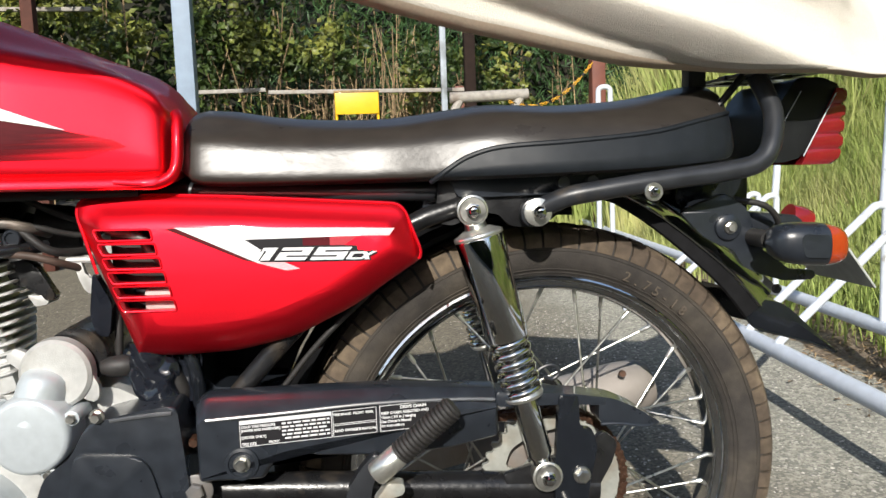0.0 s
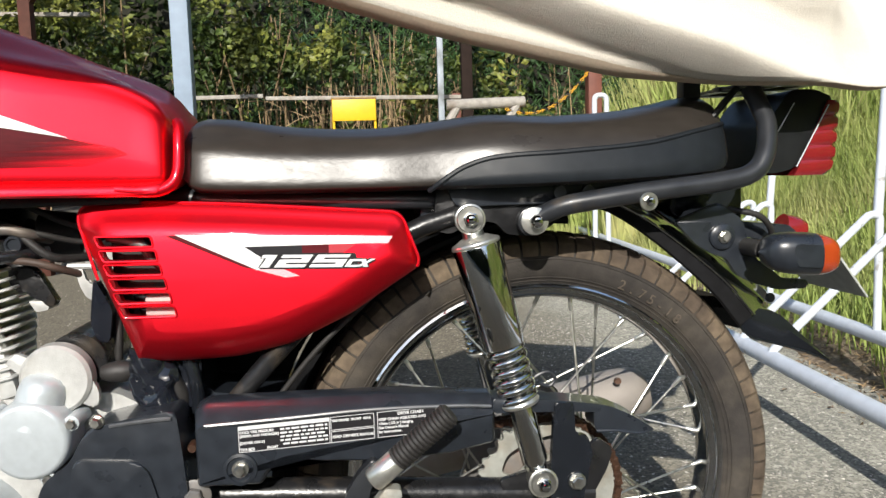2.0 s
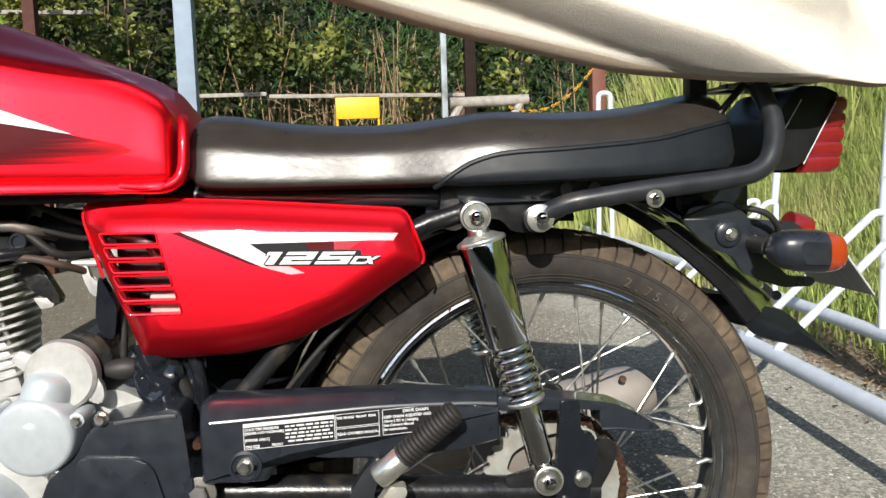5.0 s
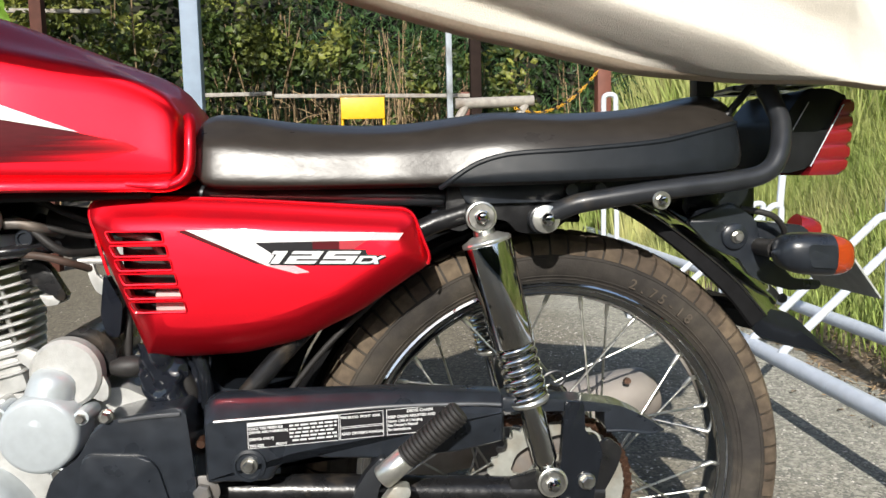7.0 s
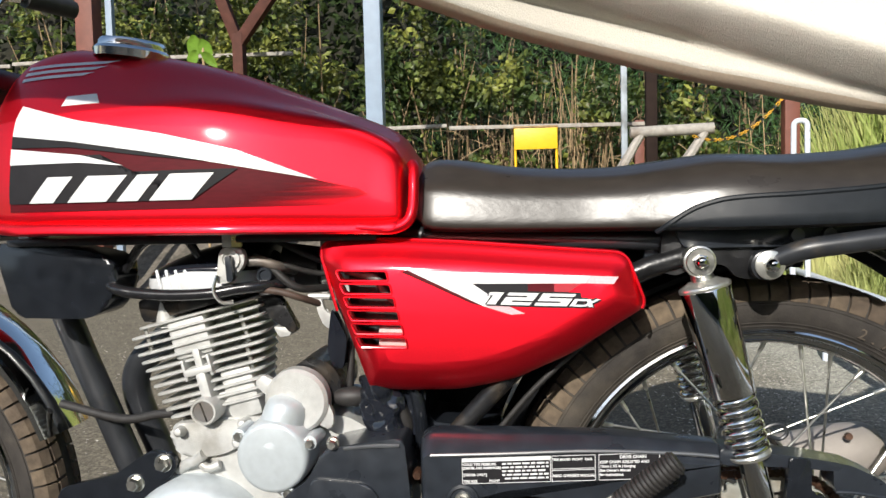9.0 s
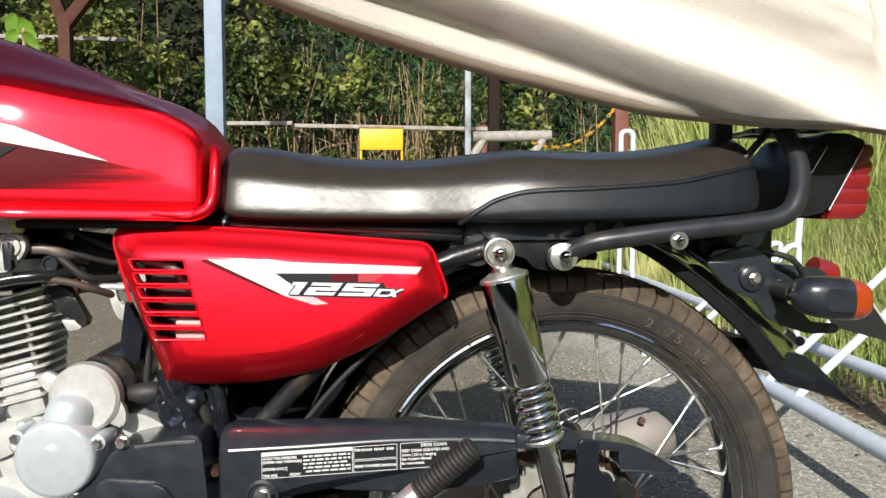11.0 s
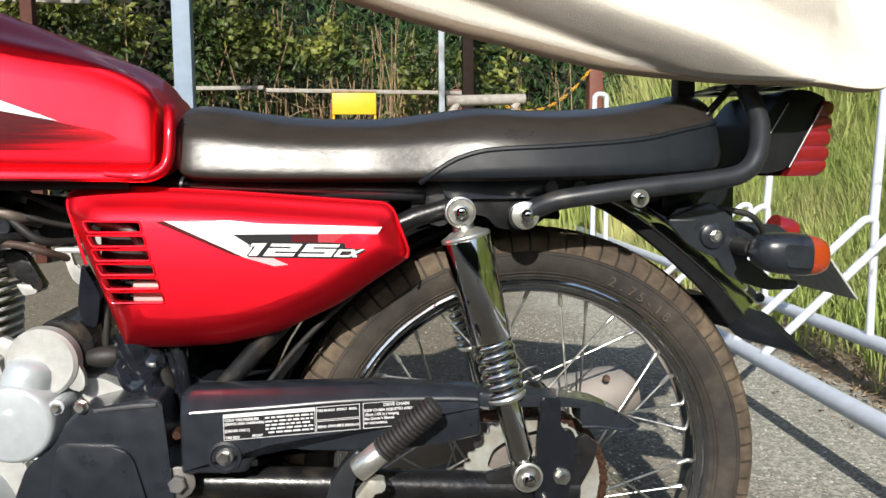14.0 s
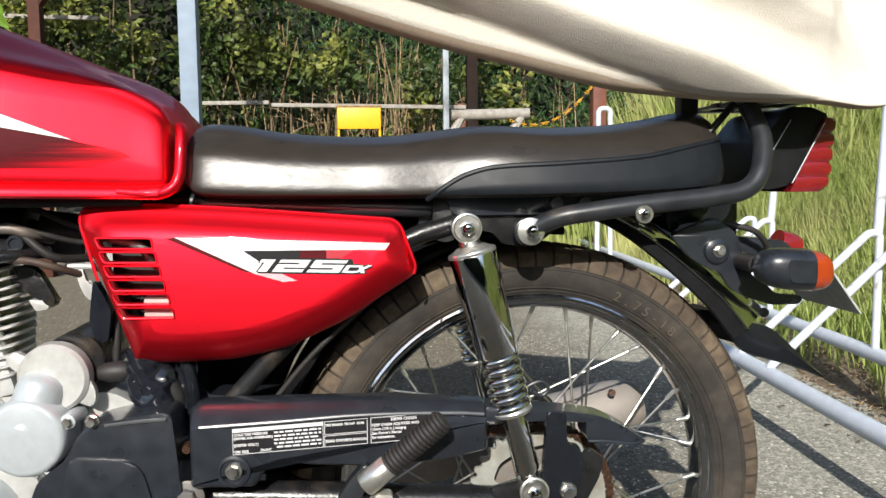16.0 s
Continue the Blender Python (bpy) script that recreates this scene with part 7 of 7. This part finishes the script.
for k, (x, y, w, h, cnt, limbs) in enumerate((
        (-4.9, 6.8, 1.8, 3.6, 2300, ()), (-3.6, 6.7, 1.6, 3.4, 2000, ((-3.15, 2.35, 0.20, 0.30), (-3.9, 2.4, 0.45, 0.30), (-3.5, 1.5, 0.3, 0.25))), (-2.45, 6.5, 1.3, 3.0, 1500, ((-2.62, 2.22, 0.22, 0.25), (-2.36, 1.92, 0.20, 0.16), (-2.80, 2.65, 0.25, 0.20), (-2.75, 1.6, 0.2, 0.2))),
        (-1.20, 6.45, 1.0, 2.6, 1500, ((-1.22, 2.02, 0.22, 0.26), (-1.02, 1.83, 0.30, 0.14), (-0.72, 1.74, 0.26, 0.09), (-1.15, 2.6, 0.4, 0.3), (-1.55, 2.1, 0.16, 0.5))),
        (-1.62, 6.25, 0.5, 1.6, 330, ((-1.62, 1.45, 0.14, 0.14), (-1.45, 1.15, 0.2, 0.2))),
        (-0.36, 6.40, 0.6, 2.1, 420, ((-0.34, 1.92, 0.14, 0.13), (-0.30, 1.72, 0.22, 0.08), (-0.55, 1.0, 0.3, 0.2))),
        (0.36, 6.45, 0.5, 2.0, 380, ((0.34, 1.70, 0.10, 0.26), (0.40, 1.45, 0.12, 0.12), (0.1, 1.0, 0.4, 0.2))),
        (1.15, 6.7, 1.0, 1.9, 700, ()))):
    shrub("leafy_shrub", x, y, w, h, 20 + k, LEAF, cnt * 3 // 2, 0.082, "leafy green shrub with broad sunlit leaves", 10, 0.3, 0.10, 0.66, 0.55, group=G, bunches=limbs)
for k, (x, y, w, h) in enumerate(((1.35, 7.2, 1.5, 3.2), (2.0, 7.4, 1.2, 2.6), (0.2, 7.7, 1.2, 3.4), (-0.9, 7.8, 1.3, 3.6))):
    shrub("feathery_shrub", x, y, w, h, 60 + k, FERN, 2600, 0.13, "feathery dark green shrub with fine leaves", 7, 0.9, 0.20, 0.13, 0.9, group="feathery shrubs")

# dry reeds standing among the shrubs
rng = random.Random(3)
bm = bmesh.new()
for k in range(170):
    x = rng.gauss(0.10, 0.22) if k < 75 else rng.gauss(-0.55, 0.20) if k < 115 else rng.gauss(-0.2, 0.9) if k < 145 else rng.uniform(-4.5, 2.2)
    y = rng.uniform(6.2, 7.3)
    h = rng.uniform(1.2, 2.1) if k < 75 else rng.uniform(0.8, 1.8)
    lx, ly = rng.gauss(0, 0.22), rng.gauss(0, 0.12)
    tube(bm, [(x, y, G0), (x + lx * 0.4, y + ly * 0.4, h * 0.5), (x + lx, y + ly, h)], rng.uniform(0.005, 0.011), 4, 2, r_end=0.003, caps=False)
for k in range(80):
    x, y, z = rng.gauss(0.0, 0.8), rng.uniform(6.1, 6.8), rng.uniform(0.5, 1.5)
    a = rng.uniform(-0.9, 0.9)
    L = rng.uniform(0.2, 0.6)
    tube(bm, [(x, y, z), (x + math.cos(a) * L * 0.5, y - 0.03, z + math.sin(a) * L * 0.5 + 0.03), (x + math.cos(a) * L, y, z + math.sin(a) * L - 0.05)], 0.006, 4, 2, r_end=0.002, caps=False)
tagged(part("dry_reeds", bm, STALK), "dry brown reed stalks among the shrubs", "reeds", kind="stuff")

plant = thing("broadleaf_plant", (-2.95, 5.35, 0), "young plant with large bright green leaves", "plant")
bars("stem", [(-2.98, 5.35, G0), (-2.96, 5.35, 1.2), (-2.95, 5.33, 2.1)], 0.012, STALK, plant)
for dx, dz, turn, size in ((-0.07, 2.09, 100, 0.15), (0.02, 2.06, 75, 0.14), (0.04, 1.98, 50, 0.10), (-0.08, 1.99, 130, 0.12)):
    bm = bmesh.new()
    rows = []
    for i in range(9):
        t = i / 8
        w = size * 0.42 * math.sin(math.pi * min(1, t * 0.93 + 0.04)) ** 0.8
        rows.append([bm.verts.new((s * w, -0.10 * size * abs(s) + 0.06 * t, (0.5 - t) * size - 0.05 * t * t)) for s in (-1, -0.5, 0, 0.5, 1)])
    for a, b in zip(rows, rows[1:]):
        for j in range(4):
            bm.faces.new((a[j], a[j + 1], b[j + 1], b[j]))
    bmesh.ops.transform(bm, matrix=Matrix.Translation((-2.95 + dx, 5.30, dz)) @ Matrix.Rotation(radians(turn - 90), 4, "Y"), verts=bm.verts[:])
    part("leaf", bm, LEAF_BRIGHT, plant)


# long grass on the bank
def blades(rng, n, region, hmin, hmax, width):
    V, F = [], []
    while n > 0:
        x, y = region(rng)
        d = x - edge_x(y)
        if d < 0.06 or (d < 0.45 and rng.random() > d / 0.45):
            continue
        n -= 1
        z = verge_height(x, y) - 0.01
        h = rng.uniform(hmin, hmax) * (0.35 + 0.65 * min(1, d / 0.7)) * (0.75 + 0.5 * noise.noise((x * 0.9, y * 0.9, 5)))
        a = rng.uniform(0, 6.283)
        lean = h * rng.uniform(0.08, 0.55)
        wx, wy = math.cos(a + 1.57) * width * 0.5, math.sin(a + 1.57) * width * 0.5
        dx, dy = math.cos(a) * lean, math.sin(a) * lean
        b = len(V)
        V += [(x - wx, y - wy, z), (x + wx, y + wy, z), (x + dx * 0.3 + wx * 0.9, y + dy * 0.3 + wy * 0.9, z + h * 0.5), (x + dx * 0.3 - wx * 0.9, y + dy * 0.3 - wy * 0.9, z + h * 0.5),
              (x + dx * 0.75 + wx * 0.5, y + dy * 0.75 + wy * 0.5, z + h * 0.85), (x + dx * 0.75 - wx * 0.5, y + dy * 0.75 - wy * 0.5, z + h * 0.85), (x + dx * 1.3, y + dy * 1.3, z + h * 0.98)]
        F += [(b, b + 1, b + 2, b + 3), (b + 3, b + 2, b + 4, b + 5), (b + 5, b + 4, b + 6)]
    return V, F


rng = random.Random(8)
V, F = blades(rng, 26000, lambda r: (1.4 + 3.6 * r.random() ** 1.3, -0.5 + 5.5 * r.random()), 0.35, 0.75, 0.008)
tagged(pydata("long_grass", V, F, GRASS), "long sunlit yellow-green grass on the bank", "grass", kind="stuff")
V, F = blades(rng, 22000, lambda r: (1.6 + 10 * r.random() ** 1.2, 4.0 + 8.0 * r.random()), 0.5, 1.1, 0.014)
tagged(pydata("tall_grass", V, F, GRASS), "tall sunlit grass farther up the bank", "grass", kind="stuff")
V, F = blades(rng, 20000, lambda r: (1.5 + 6 * r.random() ** 1.2, -7 + 7 * r.random()), 0.4, 0.8, 0.03)
tagged(pydata("verge_grass", V, F, GRASS), "long grass along the verge", "grass", kind="stuff")

V, F = blades(rng, 26000, lambda r: (4.0 + 10.5 * r.random(), -9.0 + 21.0 * r.random()), 0.6, 1.2, 0.06)
tagged(pydata("bank_grass", V, F, GRASS), "long yellow-green grass over the rising bank", "grass", kind="stuff")

V, F = [], []
for k in range(9000):                                 # taller stand at the far end of the bank
    x, y = 2.15 + 5.0 * rng.random() ** 1.2, 5.9 + 1.9 * rng.random()
    z, h, a = verge_height(x, y) - 0.02, rng.uniform(1.0, 2.1) * min(1.0, 0.45 + (x - 2.15) * 0.6), rng.uniform(0, 6.283)
    dx, dy, w = math.cos(a) * h * rng.uniform(0.1, 0.4), math.sin(a) * h * rng.uniform(0.1, 0.4), rng.uniform(0.008, 0.016)
    b = len(V)
    V += [(x - w, y, z), (x + w, y, z), (x + dx * 0.35 + w, y + dy * 0.35, z + h * 0.55), (x + dx * 0.35 - w, y + dy * 0.35, z + h * 0.55), (x + dx, y + dy, z + h)]
    F += [(b, b + 1, b + 2, b + 3), (b + 3, b + 2, b + 4)]
for k in range(5200):                                 # rough grass between the hedge and the rack
    x, y, h, a = rng.uniform(0.75, 2.6), rng.uniform(5.7, 9.6), rng.uniform(0.25, 0.62), rng.uniform(-0.35, 0.35)
    z = max(G0, verge_height(x, y)) - 0.01
    b = len(V)
    V += [(x - 0.010, y, z), (x + 0.010, y, z), (x + a * h * 0.4 + 0.008, y + a * 0.1, z + h * 0.55), (x + a * h * 0.4 - 0.008, y + a * 0.1, z + h * 0.55), (x + a * h, y + a * 0.2, z + h)]
    F += [(b, b + 1, b + 2, b + 3), (b + 3, b + 2, b + 4)]
for k in range(700):                                  # low grass round the foot of the brown post
    x, y, h, a = rng.uniform(1.72, 2.1), rng.uniform(4.8, 5.35), rng.uniform(0.35, 0.75), rng.uniform(-0.25, 0.25)
    b = len(V)
    V += [(x - 0.006, y, G0), (x + 0.006, y, G0), (x + a * h * 0.4 + 0.005, y, h * 0.55), (x + a * h * 0.4 - 0.005, y, h * 0.55), (x + a * h, y, h)]
    F += [(b, b + 1, b + 2, b + 3), (b + 3, b + 2, b + 4)]
tagged(pydata("reed_grass", V, F, GRASS), "tall sunlit reed grass at the end of the bank", "grass", kind="stuff")

# straw, dead leaves and crumbs of earth along the edge of the asphalt
rng = random.Random(21)


def litter(n, long, wide):
    V, F = [], []
    for k in range(n):
        y = 0.4 + 3.6 * rng.random() ** 1.3
        x = edge_x(y) + rng.gauss(0.10, 0.13)
        z = max(G0 + 0.001, verge_height(x, y)) + rng.uniform(0.002, 0.012)
        a, up = rng.uniform(0, 6.283), rng.gauss(0, 0.25)
        L, w = long * rng.uniform(0.4, 1.3), wide * rng.uniform(0.6, 1.4)
        d = Vector((math.cos(a), math.sin(a), up)) * L * 0.5
        c = Vector((-math.sin(a), math.cos(a), rng.gauss(0, 0.4))) * w * 0.5
        p = Vector((x, y, z + abs(up) * L * 0.5))
        b = len(V)
        V += [p - d - c * 0.4, p - d * 0.1 - c + Vector((0, 0, w * 0.4)), p + d, p - d * 0.1 + c + Vector((0, 0, w * 0.2))]
        F += [(b, b + 1, b + 2), (b, b + 2, b + 3)]
    return V, F


V, F = litter(1500, 0.055, 0.004)
tagged(pydata("straw_litter", V, F, STALK), "dry straw scattered along the asphalt edge", "straw", kind="stuff")
V, F = litter(900, 0.022, 0.016)
tagged(pydata("leaf_litter", V, F, EARTH), "crumbled dead leaves and earth along the asphalt edge", "leaf litter", kind="stuff")

# pale stone chips set in the asphalt
rng = random.Random(4)
V, F = [], []
for k in range(9000):
    x, y = (rng.uniform(0.2, 1.6), rng.uniform(-0.4, 2.6)) if k < 5000 else (rng.uniform(-3.2, 1.2), rng.uniform(0.3, 5.0))
    s = rng.uniform(0.0015, 0.0065)
    a = rng.uniform(0, 6.28)
    b = len(V)
    for i in range(4):
        V.append((x + math.cos(a + i * 1.57) * s * (1 if i % 2 else 0.7), y + math.sin(a + i * 1.57) * s * (1 if i % 2 else 0.7), G0 + 0.0005))
    V.append((x, y, G0 + 0.0005 + s * 0.4))
    F += [(b + i, b + (i + 1) % 4, b + 4) for i in range(4)]
tagged(pydata("stone_chips", V, F, STONE), "pale stone chips in the worn asphalt", "gravel", kind="stuff")
